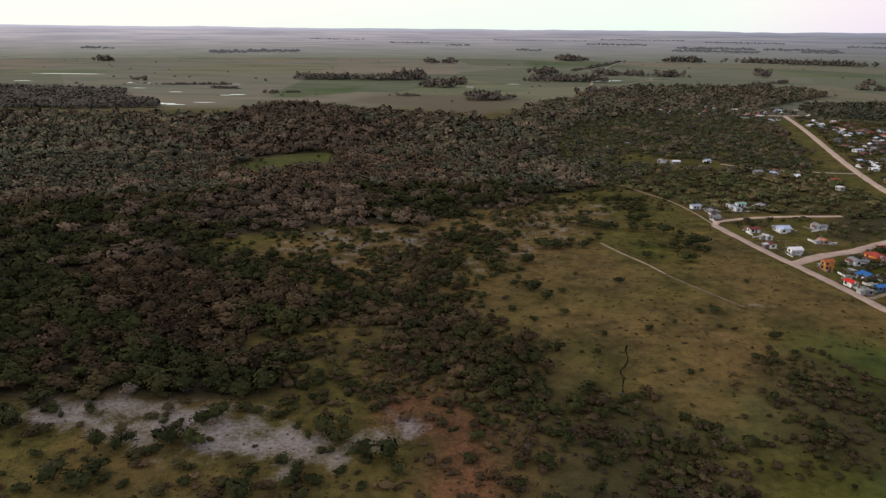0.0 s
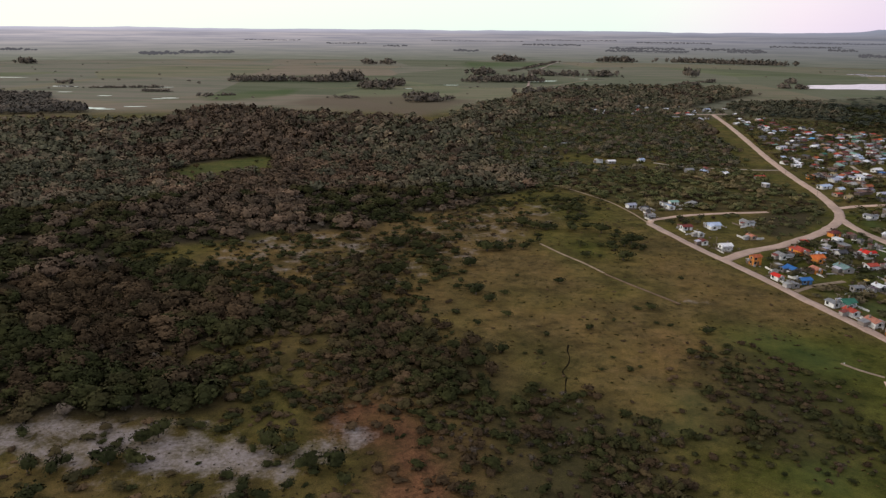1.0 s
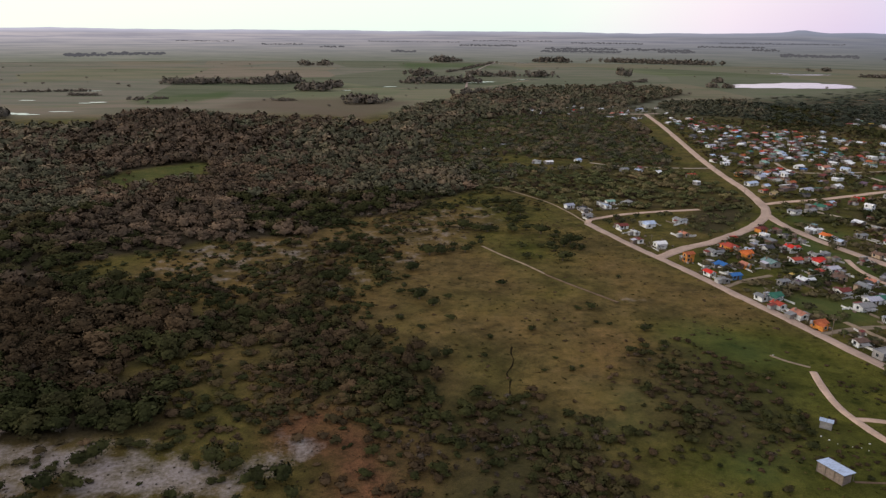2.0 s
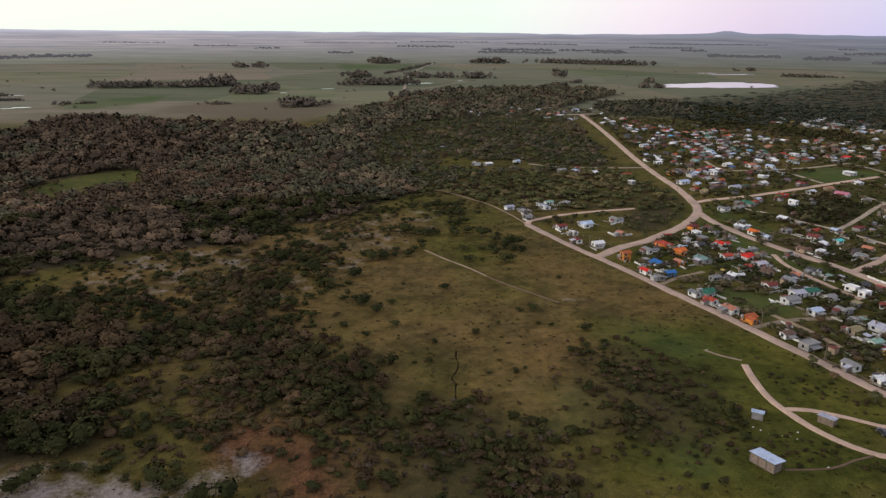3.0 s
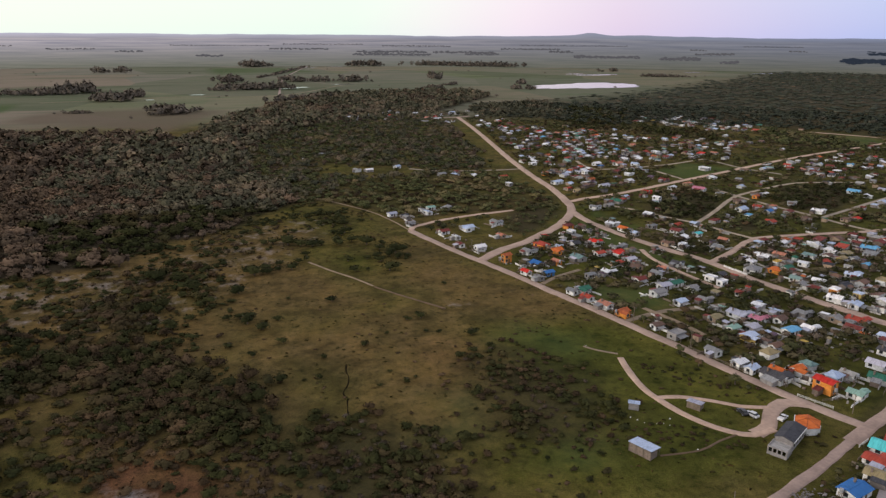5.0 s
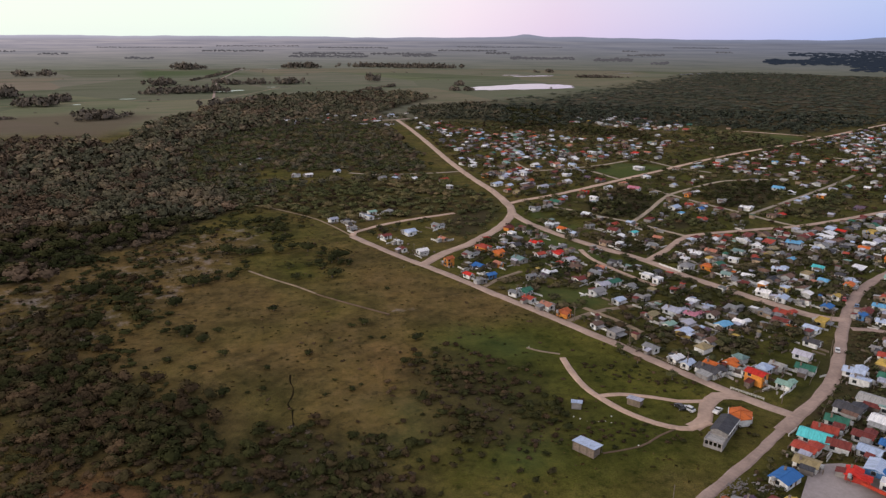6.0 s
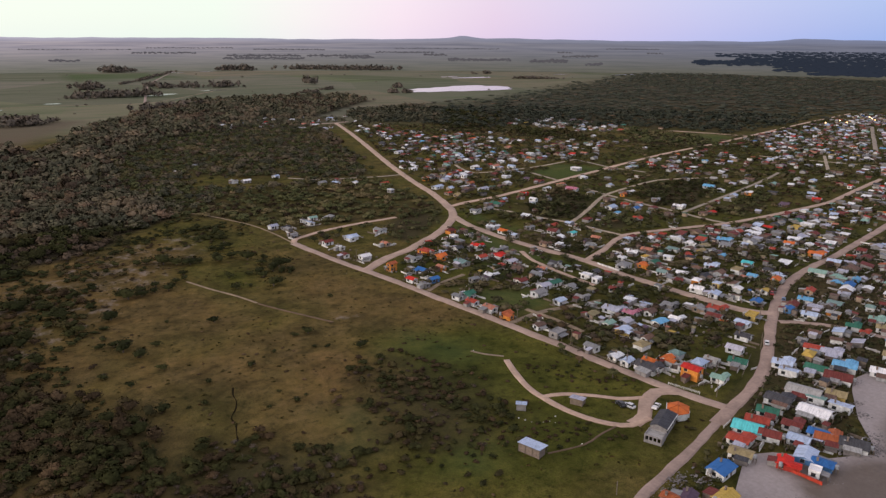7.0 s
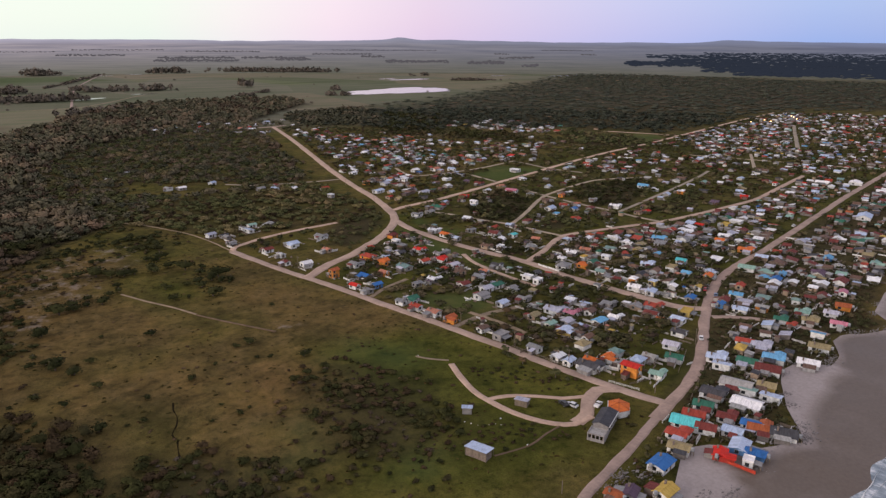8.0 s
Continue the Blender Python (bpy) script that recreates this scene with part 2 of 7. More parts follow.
    ks = math_node(nodes, links, "ADD", ks, math_node(nodes, links, "SUBTRACT", math_node(nodes, links, "MULTIPLY", s1.outputs["Red"], 2.4), 1.15), True)
    col = mix_node(nodes, links, ks, col, sand)
    # far plain pale and greyed: haze put into its base colour
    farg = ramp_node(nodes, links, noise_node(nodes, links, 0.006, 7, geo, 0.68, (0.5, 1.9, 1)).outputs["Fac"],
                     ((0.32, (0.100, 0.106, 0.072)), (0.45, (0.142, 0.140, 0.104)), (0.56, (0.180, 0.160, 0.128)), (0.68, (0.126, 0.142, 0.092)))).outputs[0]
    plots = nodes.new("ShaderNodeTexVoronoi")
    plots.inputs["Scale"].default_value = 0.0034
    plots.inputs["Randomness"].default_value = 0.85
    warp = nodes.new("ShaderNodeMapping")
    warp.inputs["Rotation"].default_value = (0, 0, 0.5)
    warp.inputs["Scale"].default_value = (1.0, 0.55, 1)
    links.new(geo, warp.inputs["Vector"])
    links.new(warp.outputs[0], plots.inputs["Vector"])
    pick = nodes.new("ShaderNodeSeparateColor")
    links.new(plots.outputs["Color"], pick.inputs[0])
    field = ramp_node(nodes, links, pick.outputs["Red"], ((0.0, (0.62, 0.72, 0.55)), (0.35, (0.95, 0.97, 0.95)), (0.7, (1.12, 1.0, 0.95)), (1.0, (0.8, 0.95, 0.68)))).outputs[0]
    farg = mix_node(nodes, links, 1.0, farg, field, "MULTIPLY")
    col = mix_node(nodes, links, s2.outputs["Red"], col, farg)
    col = mix_node(nodes, links, s2.outputs["Green"], col, (0.115, 0.090, 0.064))
    col = mix_node(nodes, links, s2.outputs["Blue"], col, (0.055, 0.085, 0.028))
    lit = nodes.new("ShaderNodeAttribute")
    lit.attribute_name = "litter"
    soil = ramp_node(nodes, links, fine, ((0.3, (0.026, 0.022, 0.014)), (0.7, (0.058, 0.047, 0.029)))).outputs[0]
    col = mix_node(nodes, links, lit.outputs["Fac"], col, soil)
    links.new(col, b.inputs["Base Color"])
    bump_node(nodes, links, b, fine, 0.7, 0.4)
    return m


GROUND = ground_material()


def beach_material():
    m, nodes, links, b = base_material("beach_sand", 0.8, 0.0, 0.12)
    geo = nodes.new("ShaderNodeNewGeometry").outputs["Position"]
    at = nodes.new("ShaderNodeAttribute")
    at.attribute_name = "wet"
    n1 = noise_node(nodes, links, 0.06, 5, geo)
    n2 = noise_node(nodes, links, 0.8, 5, geo, 0.7)
    k = math_node(nodes, links, "ADD", at.outputs["Fac"], math_node(nodes, links, "MULTIPLY", math_node(nodes, links, "SUBTRACT", n1.outputs["Fac"], 0.5), 0.7), True)
    dry = ramp_node(nodes, links, n2.outputs["Fac"], ((0.3, (0.255, 0.222, 0.214)), (0.7, (0.335, 0.295, 0.286)))).outputs[0]
    wet = ramp_node(nodes, links, n2.outputs["Fac"], ((0.3, (0.104, 0.080, 0.064)), (0.7, (0.130, 0.102, 0.082)))).outputs[0]
    links.new(mix_node(nodes, links, k, dry, wet), b.inputs["Base Color"])
    links.new(ramp_node(nodes, links, k, ((0.0, (0.9, 0.9, 0.9)), (1.0, (0.42, 0.42, 0.42)))).outputs[0], b.inputs["Roughness"])
    bump_node(nodes, links, b, n2.outputs["Fac"], 0.4, 0.08)
    return m


BEACH = beach_material()
WATER, _n, _l, _b = base_material("lagoon_water", 0.06, 0.0, 0.5)
_b.inputs["Base Color"].default_value = (0.10, 0.10, 0.11, 1)
_g = _n.new("ShaderNodeNewGeometry").outputs["Position"]
bump_node(_n, _l, _b, noise_node(_n, _l, 0.5, 3, _g).outputs["Fac"], 0.15, 0.02)
SEA, _n, _l, _b = base_material("sea_water", 0.2, 0.0, 0.5)
_g = _n.new("ShaderNodeNewGeometry").outputs["Position"]
_w = noise_node(_n, _l, 0.35, 6, _g, 0.65, (1.0, 0.5, 1))
_l.new(ramp_node(_n, _l, _w.outputs["Fac"], ((0.3, (0.10, 0.13, 0.155)), (0.52, (0.20, 0.24, 0.27)), (0.66, (0.55, 0.57, 0.6)))).outputs[0], _b.inputs["Base Color"])
bump_node(_n, _l, _b, _w.outputs["Fac"], 0.8, 0.5)
FOAM = plain_material("sea_foam", (0.72, 0.73, 0.75), 0.8, vary=0.3, scale=0.7)


def hills_material():
    """Hazy distance, haze painted as its own soft glow: paler and bluer towards its far rim."""
    m, nodes, links, b = base_material("hazy_distance", 1.0, 0.0, 0.0)
    geo = nodes.new("ShaderNodeNewGeometry").outputs["Position"]
    at = nodes.new("ShaderNodeAttribute")
    at.attribute_name = "reach"
    brg = nodes.new("ShaderNodeAttribute")
    brg.attribute_name = "bearing"
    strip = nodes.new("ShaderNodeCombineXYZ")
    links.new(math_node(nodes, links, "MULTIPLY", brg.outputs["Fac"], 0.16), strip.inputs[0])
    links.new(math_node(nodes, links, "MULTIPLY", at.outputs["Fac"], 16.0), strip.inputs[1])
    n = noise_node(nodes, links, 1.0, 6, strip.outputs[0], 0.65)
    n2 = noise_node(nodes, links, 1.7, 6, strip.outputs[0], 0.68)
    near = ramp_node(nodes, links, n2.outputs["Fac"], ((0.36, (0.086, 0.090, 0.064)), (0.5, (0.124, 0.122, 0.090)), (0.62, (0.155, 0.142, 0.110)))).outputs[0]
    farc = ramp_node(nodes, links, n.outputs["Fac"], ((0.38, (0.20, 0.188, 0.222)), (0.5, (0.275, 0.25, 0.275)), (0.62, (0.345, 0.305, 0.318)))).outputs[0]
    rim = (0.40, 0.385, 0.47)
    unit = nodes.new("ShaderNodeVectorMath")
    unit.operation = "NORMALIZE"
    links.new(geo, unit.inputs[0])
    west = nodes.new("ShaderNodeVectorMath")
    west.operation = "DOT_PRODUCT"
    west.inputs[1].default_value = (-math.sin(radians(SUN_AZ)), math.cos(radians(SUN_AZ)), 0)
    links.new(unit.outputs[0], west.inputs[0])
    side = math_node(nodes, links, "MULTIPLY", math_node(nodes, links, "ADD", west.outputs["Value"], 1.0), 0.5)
    # painted haze: brighter towards the sunset, dimmer and bluer away from it
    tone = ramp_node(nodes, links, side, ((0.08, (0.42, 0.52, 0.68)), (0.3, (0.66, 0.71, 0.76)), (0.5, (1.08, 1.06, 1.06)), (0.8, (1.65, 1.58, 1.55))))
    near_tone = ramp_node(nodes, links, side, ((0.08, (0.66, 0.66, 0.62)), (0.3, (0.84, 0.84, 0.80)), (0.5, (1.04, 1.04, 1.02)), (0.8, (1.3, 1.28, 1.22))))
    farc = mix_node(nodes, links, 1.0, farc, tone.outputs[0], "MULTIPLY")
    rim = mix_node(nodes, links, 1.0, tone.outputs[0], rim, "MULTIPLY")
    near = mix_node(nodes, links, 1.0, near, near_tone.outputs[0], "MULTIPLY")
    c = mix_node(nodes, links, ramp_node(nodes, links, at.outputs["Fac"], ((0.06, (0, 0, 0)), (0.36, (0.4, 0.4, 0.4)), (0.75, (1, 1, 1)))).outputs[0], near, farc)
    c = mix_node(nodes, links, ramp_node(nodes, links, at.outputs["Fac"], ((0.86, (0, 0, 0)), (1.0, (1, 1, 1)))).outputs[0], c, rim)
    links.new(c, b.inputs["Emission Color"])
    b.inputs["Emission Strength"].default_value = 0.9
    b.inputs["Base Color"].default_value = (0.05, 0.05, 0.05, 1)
    return m


HILLS = hills_material()


# Far trees: the haze before them is painted as an even glow.
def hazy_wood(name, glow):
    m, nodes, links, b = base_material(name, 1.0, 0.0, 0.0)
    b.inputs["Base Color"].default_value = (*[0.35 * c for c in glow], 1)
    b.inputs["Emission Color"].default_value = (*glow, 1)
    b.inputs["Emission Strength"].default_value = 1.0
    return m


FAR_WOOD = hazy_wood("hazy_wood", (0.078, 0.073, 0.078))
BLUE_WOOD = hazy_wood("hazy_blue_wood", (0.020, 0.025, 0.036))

# ---- builders ----
rng = np.random.default_rng(7)


class Shape:
    """Collects corners and faces of one mesh."""

    def __init__(self):
        self.v, self.f = [], []

    def face(self, *pts):
        i = len(self.v)
        self.v += [tuple(p) for p in pts]
        self.f.append(tuple(range(i, i + len(pts))))

    def solid(self, bottom, top):
        """A solid between two rings of as many corners."""
        i, n = len(self.v), len(bottom)
        self.v += [tuple(p) for p in bottom] + [tuple(p) for p in top]
        self.f.append(tuple(range(i + n - 1, i - 1, -1)))
        self.f.append(tuple(range(i + n, i + 2 * n)))
        for k in range(n):
            j = (k + 1) % n
            self.f.append((i + k, i + j, i + n + j, i + n + k))

    def box(self, x0, y0, z0, x1, y1, z1):
        self.solid([(x0, y0, z0), (x1, y0, z0), (x1, y1, z0), (x0, y1, z0)], [(x0, y0, z1), (x1, y0, z1), (x1, y1, z1), (x0, y1, z1)])

    def tube(self, a, b, r0, r1, n=6):
        a, b = Vector(a), Vector(b)
        q = (b - a).to_track_quat("Z", "Y")
        ring = [q @ Vector((math.cos(2 * math.pi * k / n), math.sin(2 * math.pi * k / n), 0)) for k in range(n)]
        self.solid([a + r0 * p for p in ring], [b + r1 * p for p in ring])

    def mesh(self, name, material):
        me = bpy.data.meshes.new(name)
        me.from_pydata(self.v, [], self.f)
        me.materials.append(material)
        return me


class Joined:
    """Collects far, small buildings into one mesh with several materials."""

    def __init__(self):
        self.v, self.f, self.m, self.mats, self.pose = [], [], [], [], None

    def add(self, shape, material):
        if material not in self.mats:
            self.mats.append(material)
        k, n = self.mats.index(material), len(self.v)
        self.v += [tuple(self.pose @ Vector(p)) for p in shape.v]
        self.f += [tuple(i + n for i in q) for q in shape.f]
        self.m += [k] * len(shape.f)

    def build(self, name):
        me = bpy.data.meshes.new(name)
        me.from_pydata(self.v, [], self.f)
        for m in self.mats:
            me.materials.append(m)
        me.polygons.foreach_set("material_index", self.m)
        return new(name, me)


def part(name, shape, material, parent, label=""):
    if isinstance(parent, Joined):
        parent.add(shape, material)
        return parent
    ob = new(name, shape.mesh(name, material))
    ob.parent = parent
    return tagged(ob, label) if label else ob


def root(name, x, y, turn=0, z=0.0):
    ob = new(name)
    ob.empty_display_size = 0.5
    ob.matrix_world = pose(x, y, z, 0, 0, turn)
    return ob


def grid_mesh(name, X, Y, Z, material, **layers):
    """A sheet over a grid of places, with colours or values stored on its corners."""
    h, w = X.shape
    me = bpy.data.meshes.new(name)
    idx = np.arange(h * w).reshape(h, w)
    quads = np.stack([idx[:-1, :-1], idx[:-1, 1:], idx[1:, 1:], idx[1:, :-1]], -1).reshape(-1, 4)
    me.vertices.add(h * w)
    me.vertices.foreach_set("co", np.stack([X, Y, Z], -1).astype(np.float32).ravel())
    me.loops.add(quads.size)
    me.loops.foreach_set("vertex_index", quads.ravel().astype(np.int32))
    me.polygons.add(len(quads))
    me.polygons.foreach_set("loop_start", (np.arange(len(quads)) * 4).astype(np.int32))
    for key, val in layers.items():
        if val.ndim == 3:
            at = me.attributes.new(key, "FLOAT_COLOR", "POINT")
            at.data.foreach_set("color", np.concatenate([val, np.ones((h, w, 1))], -1).astype(np.float32).ravel())
        else:
            at = me.attributes.new(key, "FLOAT", "POINT")
            at.data.foreach_set("value", val.astype(np.float32).ravel())
    me.update(calc_edges=True)
    me.materials.append(material)
    return new(name, me)


def inside(poly, x, y):
    """Which of the places lie inside a polygon."""
    x, y = np.asarray(x, float), np.asarray(y, float)
    hit = np.zeros(x.shape, bool)
    for (x0, y0), (x1, y1) in zip(poly, poly[1:] + poly[:1]):
        if y0 == y1:
            continue
        hit ^= ((y0 > y) != (y1 > y)) & (x < (x1 - x0) * (y - y0) / (y1 - y0) + x0)
    return hit


def line_distance(line, x, y):
    x, y = np.asarray(x, float), np.asarray(y, float)
    best = np.full(x.shape, 1e9)
    for (x0, y0), (x1, y1) in zip(line, line[1:]):
        dx, dy = x1 - x0, y1 - y0
        t = np.clip(((x - x0) * dx + (y - y0) * dy) / (dx * dx + dy * dy + 1e-9), 0, 1)
        best = np.minimum(best, np.hypot(x - x0 - t * dx, y - y0 - t * dy))
    return best


def soft_zone(poly, x, y, edge):
    """1 inside a polygon, 0 outside, with a soft rim of that width."""
    d = line_distance(poly + poly[:1], x, y)
    return np.clip(0.5 + np.where(inside(poly, x, y), d, -d) / (2 * edge), 0, 1)


def smooth_line(pts, step):
    """A curve through the given corners, in short steps."""
    p = [np.array(q, float) for q in pts]
    p = [2 * p[0] - p[1]] + p + [2 * p[-1] - p[-2]]
    out = []
    for a, b, c, d in zip(p, p[1:], p[2:], p[3:]):
        n = max(2, int(np.linalg.norm(c - b) / step))
        for k in range(n):
            t = k / n
            out.append(0.5 * (2 * b + (c - a) * t + (2 * a - 5 * b + 4 * c - d) * t * t + (3 * b - a - 3 * c + d) * t ** 3))
    return np.array(out + [p[-2]])


# ---- zones of the plan ----
FIELD_PATCH_SAND = [(-121, 174), (-105, 183), (-83, 184), (-61, 179), (-46, 176), (-34, 167), (-26, 164), (-17, 177), (-5, 173), (-6, 159), (-23, 153), (-28, 146), (-38, 140), (-51, 147), (-65, 149), (-88, 157), (-110, 158), (-120, 166)]
RED_HEATH = [(-27, 189), (-12, 194), (2, 187), (12, 176), (18, 164), (19, 140), (19, 120), (-12, 120), (-9, 156), (-23, 168)]
SPARSE_SAND = [(-100, 352), (-60, 372), (-25, 374), (10, 360), (20, 330), (-20, 318), (-70, 330)]
DRY_FIELD = [(-60, 380), (40, 420), (80, 400), (70, 330), (100, 262), (104, 215), (80, 190), (52, 182), (20, 200), (10, 240), (-20, 280), (-90, 320)]
GREEN_FIELD = [(110, 130), (180, 130), (172, 195), (158, 222), (132, 222), (118, 212), (128, 200), (90, 160), (62, 140)]
FOREST_WEST = [(-127, 177), (-96, 179), (-64, 179), (-50, 187), (-58, 205), (-82, 221), (-58, 229), (-45, 242), (-58, 262), (-80, 285), (-108, 310), (-135, 328), (-117, 342),
               (-96, 350), (-65, 368), (-29, 372), (4, 405), (27, 414), (65, 455), (98, 484), (150, 530), (262, 548), (292, 640), (330, 760), (372, 890), (330, 930), (440, 1060),
               (600, 1240), (640, 1400), (312, 1380), (175, 1150), (90, 1000), (28, 800), (10, 880), (-72, 890), (-166, 940), (-258, 985), (-280, 840), (-380, 830), (-600, 840),
               (-760, 1000), (-820, 700), (-420, 300), (-220, 160)]
WOOD_SOUTH_TOWN = [(98, 484), (128, 446), (150, 410), (218, 414), (248, 410), (258, 432), (262, 520), (258, 540), (150, 530)]
WOOD_NORTH = [(446, 925), (500, 892), (523, 815), (545, 765), (600, 790), (661, 745), (700, 720), (760, 650), (775, 578), (998, 628), (1186, 674), (1330, 640), (1410, 520), (2400, 720), (2400, 960), (2260, 1236), (2163, 1548), (2307, 1880), (1963, 1850), (1326, 1450), (1004, 1260), (894, 1200), (740, 1140), (623, 1120), (500, 1055)]
PLANTATION = [(-640, 890), (-490, 900), (-395, 925), (-430, 990), (-500, 1030), (-545, 1160), (-800, 1200), (-800, 1000)]
THICKET_NEAR = [(13, 186), (21, 189), (30, 184), (38, 184), (46, 182), (56, 177), (65, 168), (68, 158), (66, 147), (60, 130), (54, 112), (24, 112), (21, 140), (20, 158), (14, 170)]
THICKET_EAST = [(99, 207), (111, 218), (119, 202), (126, 186), (127, 166), (116, 154), (108, 152), (97, 157), (90, 167), (88, 185)]
THICKET_EAST_TAIL = [(62, 150), (85, 168), (96, 160), (110, 150), (104, 140), (84, 128), (62, 120)]
THICKET_MID = [(-38, 270), (-17, 270), (4, 247), (14, 230), (28, 215), (27, 194), (15, 185), (4, 189), (-12, 198), (-21, 210), (-18, 226), (-36, 240)]
HEATH_BUSHES = [(-135, 328), (-117, 342), (-96, 350), (-65, 368), (-29, 372), (4, 405), (27, 414), (65, 455), (98, 484), (128, 446), (120, 420), (70, 400), (40, 360), (20, 310), (10, 262), (-25, 272), (-58, 268), (-80, 290)]
FOREST_TOWN = [(98, 484), (150, 530), (262, 548), (292, 640), (330, 760), (372, 890), (330, 930), (240, 920), (150, 860), (90, 740), (70, 600)]
TOP_CLEARING = [(240, 950), (300, 925), (420, 930), (430, 1000), (330, 1035), (250, 1000)]
CLEARING_FAR = [(-160, 500), (-174, 535), (-166, 568), (-121, 606), (-98, 590), (-104, 545), (-135, 498)]
CLEARING_LANE = [(128, 560), (160, 545), (206, 556), (208, 584), (165, 600), (140, 625), (122, 610)]
BROWN_PLAIN = [(-110, 1180), (20, 1200), (110, 1120), (60, 1000), (20, 900), (-80, 990), (-180, 1050), (-140, 1150)]
GREEN_PLAIN = [(-330, 1180), (-190, 1340), (-190, 1180), (-280, 1080)]
GREEN_PLAIN_FAR = [(180, 2150), (500, 2250), (420, 2600), (200, 2600)]
HEATH_PALE = [(-100, 345), (-30, 365), (30, 408), (70, 440), (110, 440), (90, 385), (60, 345), (25, 300), (0, 275), (-60, 275), (-95, 300)]
VERGE = [(262, 430), (290, 520), (310, 600), (344, 716), (374, 823), (392, 905), (375, 905), (325, 740), (288, 600), (264, 530)]

# overgrown lots, open lawns and rows of houses in the town
LOT_A = [(338, 416), (373, 429), (369, 382), (322, 342), (297, 351), (298, 375)]
LOT_B = [(305, 324), (352, 356), (351, 337), (343, 312), (324, 307)]
LOT_C = [(440, 408), (503, 391), (496, 367), (410, 329), (394, 346), (404, 370)]
LOT_D = [(405, 312), (512, 340), (479, 311), (416, 293)]
LOT_E = [(585, 780), (603, 746), (628, 678), (573, 617), (560, 662), (535, 704)]
LOT_F = [(705, 689), (734, 619), (709, 541), (651, 506), (641, 528), (623, 589)]
LOT_G = [(636, 1027), (682, 931), (535, 729), (498, 750), (487, 787)]
LOT_H = [(218, 413), (244, 418), (239, 389), (198, 349), (185, 361)]
LOT_I = [(273, 330), (275, 294), (273, 282), (251, 287), (251, 309)]
LAWN_A = [(397, 493), (445, 519), (474, 478), (397, 452)]
LAWN_B = [(756, 638), (764, 602), (773, 563), (695, 531)]
LAWN_C = [(243, 369), (244, 291), (249, 268), (240, 264), (227, 314), (229, 356)]
LAWN_D = [(176, 276), (187, 251), (187, 228), (180, 225), (171, 252)]
LAWN_F = [(176, 268), (205, 250), (203, 238), (202, 226), (187, 230), (177, 250)]
LAWN_G = [(262, 404), (258, 372), (257, 345), (266, 330), (270, 333), (263, 352), (268, 392)]
LAWN_E = [(212, 302), (218, 294), (206, 265), (197, 270)]
ROW_A = [(458, 739), (494, 744), (531, 648), (584, 586), (525, 532), (475, 532), (419, 526), (348, 461), (298, 431), (269, 433)]
ROW_B = [(628, 847), (717, 834), (761, 752), (703, 667), (643, 687), (618, 757), (593, 791)]
ROW_C = [(542, 481), (643, 471), (592, 415), (548, 391), (507, 415)]
ROW_D = [(715, 486), (989, 583), (1210, 646), (1209, 612), (741, 368), (676, 392), (651, 432)]
LOTS = [LOT_A, LOT_B, LOT_C, LOT_D, LOT_E, LOT_F, LOT_G, LOT_H, LOT_I]
LAWNS = [LAWN_A, LAWN_B, LAWN_C, LAWN_D, LAWN_E, LAWN_F, LAWN_G]

ROADS = {}
ROADS["main_street"] = (4.3, ROAD, [(187, 128), (183, 142), (178, 165), (174, 191), (169, 220), (162, 254), (155, 291), (149, 316), (145, 333), (140, 359), (136, 381)])
ROADS["corner_lane"] = (3.4, ROAD, [(136, 381), (140, 389), (148, 393), (163, 399), (187, 404), (216, 407)])
ROADS["edge_track"] = (1.0, TRACK, [(136, 383), (133, 410), (126, 440), (104, 484), (80, 500)])
ROADS["bend_street"] = (5.6, ROAD, [(150, 315), (168, 328), (187, 337), (210, 352), (229, 367), (247, 386), (258, 404), (264, 420)])
ROADS["north_street"] = (5.8, ROAD, [(258, 404), (264, 420), (276, 460), (289, 519), (310, 599), (344, 716), (374, 823), (402, 932)])
ROADS["north_crossing"] = (6.0, ROAD, [(380, 936), (402, 934), (424, 942)])
ROADS["east_street"] = (4.6, ROAD, [(264, 416), (281, 421), (315, 427), (374, 445), (457, 471), (510, 488), (600, 513), (690, 532), (785, 556), (998, 612), (1186, 656)])
ROADS["middle_street"] = (5.2, ROAD, [(252, 394), (247, 371), (246, 345), (248, 322), (252, 297), (256, 281), (258, 262), (258, 240), (261, 218), (264, 196), (267, 180), (275, 171)])
ROADS["cross_street"] = (3.9, ROAD, [(257, 270), (279, 280), (307, 295), (323, 297), (360, 291), (391, 285), (429, 284), (471, 285), (513, 288), (575, 303), (639, 318)])
ROADS["coast_lane"] = (3.1, ROAD_DARK, [(112, 101), (127, 108), (143, 113), (161, 118), (182, 125)])
ROADS["coast_street"] = (4.4, ROAD_DARK, [(176, 123), (189, 127), (203, 131), (222, 139), (244, 152), (266, 166), (294, 182), (322, 194), (352, 202), (382, 207), (439, 220), (500, 234), (586, 254), (712, 280), (900, 322), (1100, 372)])
ROADS["lane_a"] = (2.9, LANE, [(284, 397), (291, 382), (298, 358), (306, 337), (309, 317), (313, 296)])
ROADS["lane_b"] = (2.9, LANE, [(306, 337), (335, 355), (381, 386), (406, 396), (449, 408), (474, 410), (513, 397)])
ROADS["lane_c"] = (2.9, LANE, [(390, 415), (388, 386), (388, 357), (390, 327), (390, 302), (392, 286)])
ROADS["lane_d"] = (2.9, LANE, [(391, 320), (426, 330), (505, 353), (561, 371), (590, 382)])
ROADS["lane_e"] = (2.9, LANE, [(291, 541), (270, 543), (225, 555), (203, 574)])
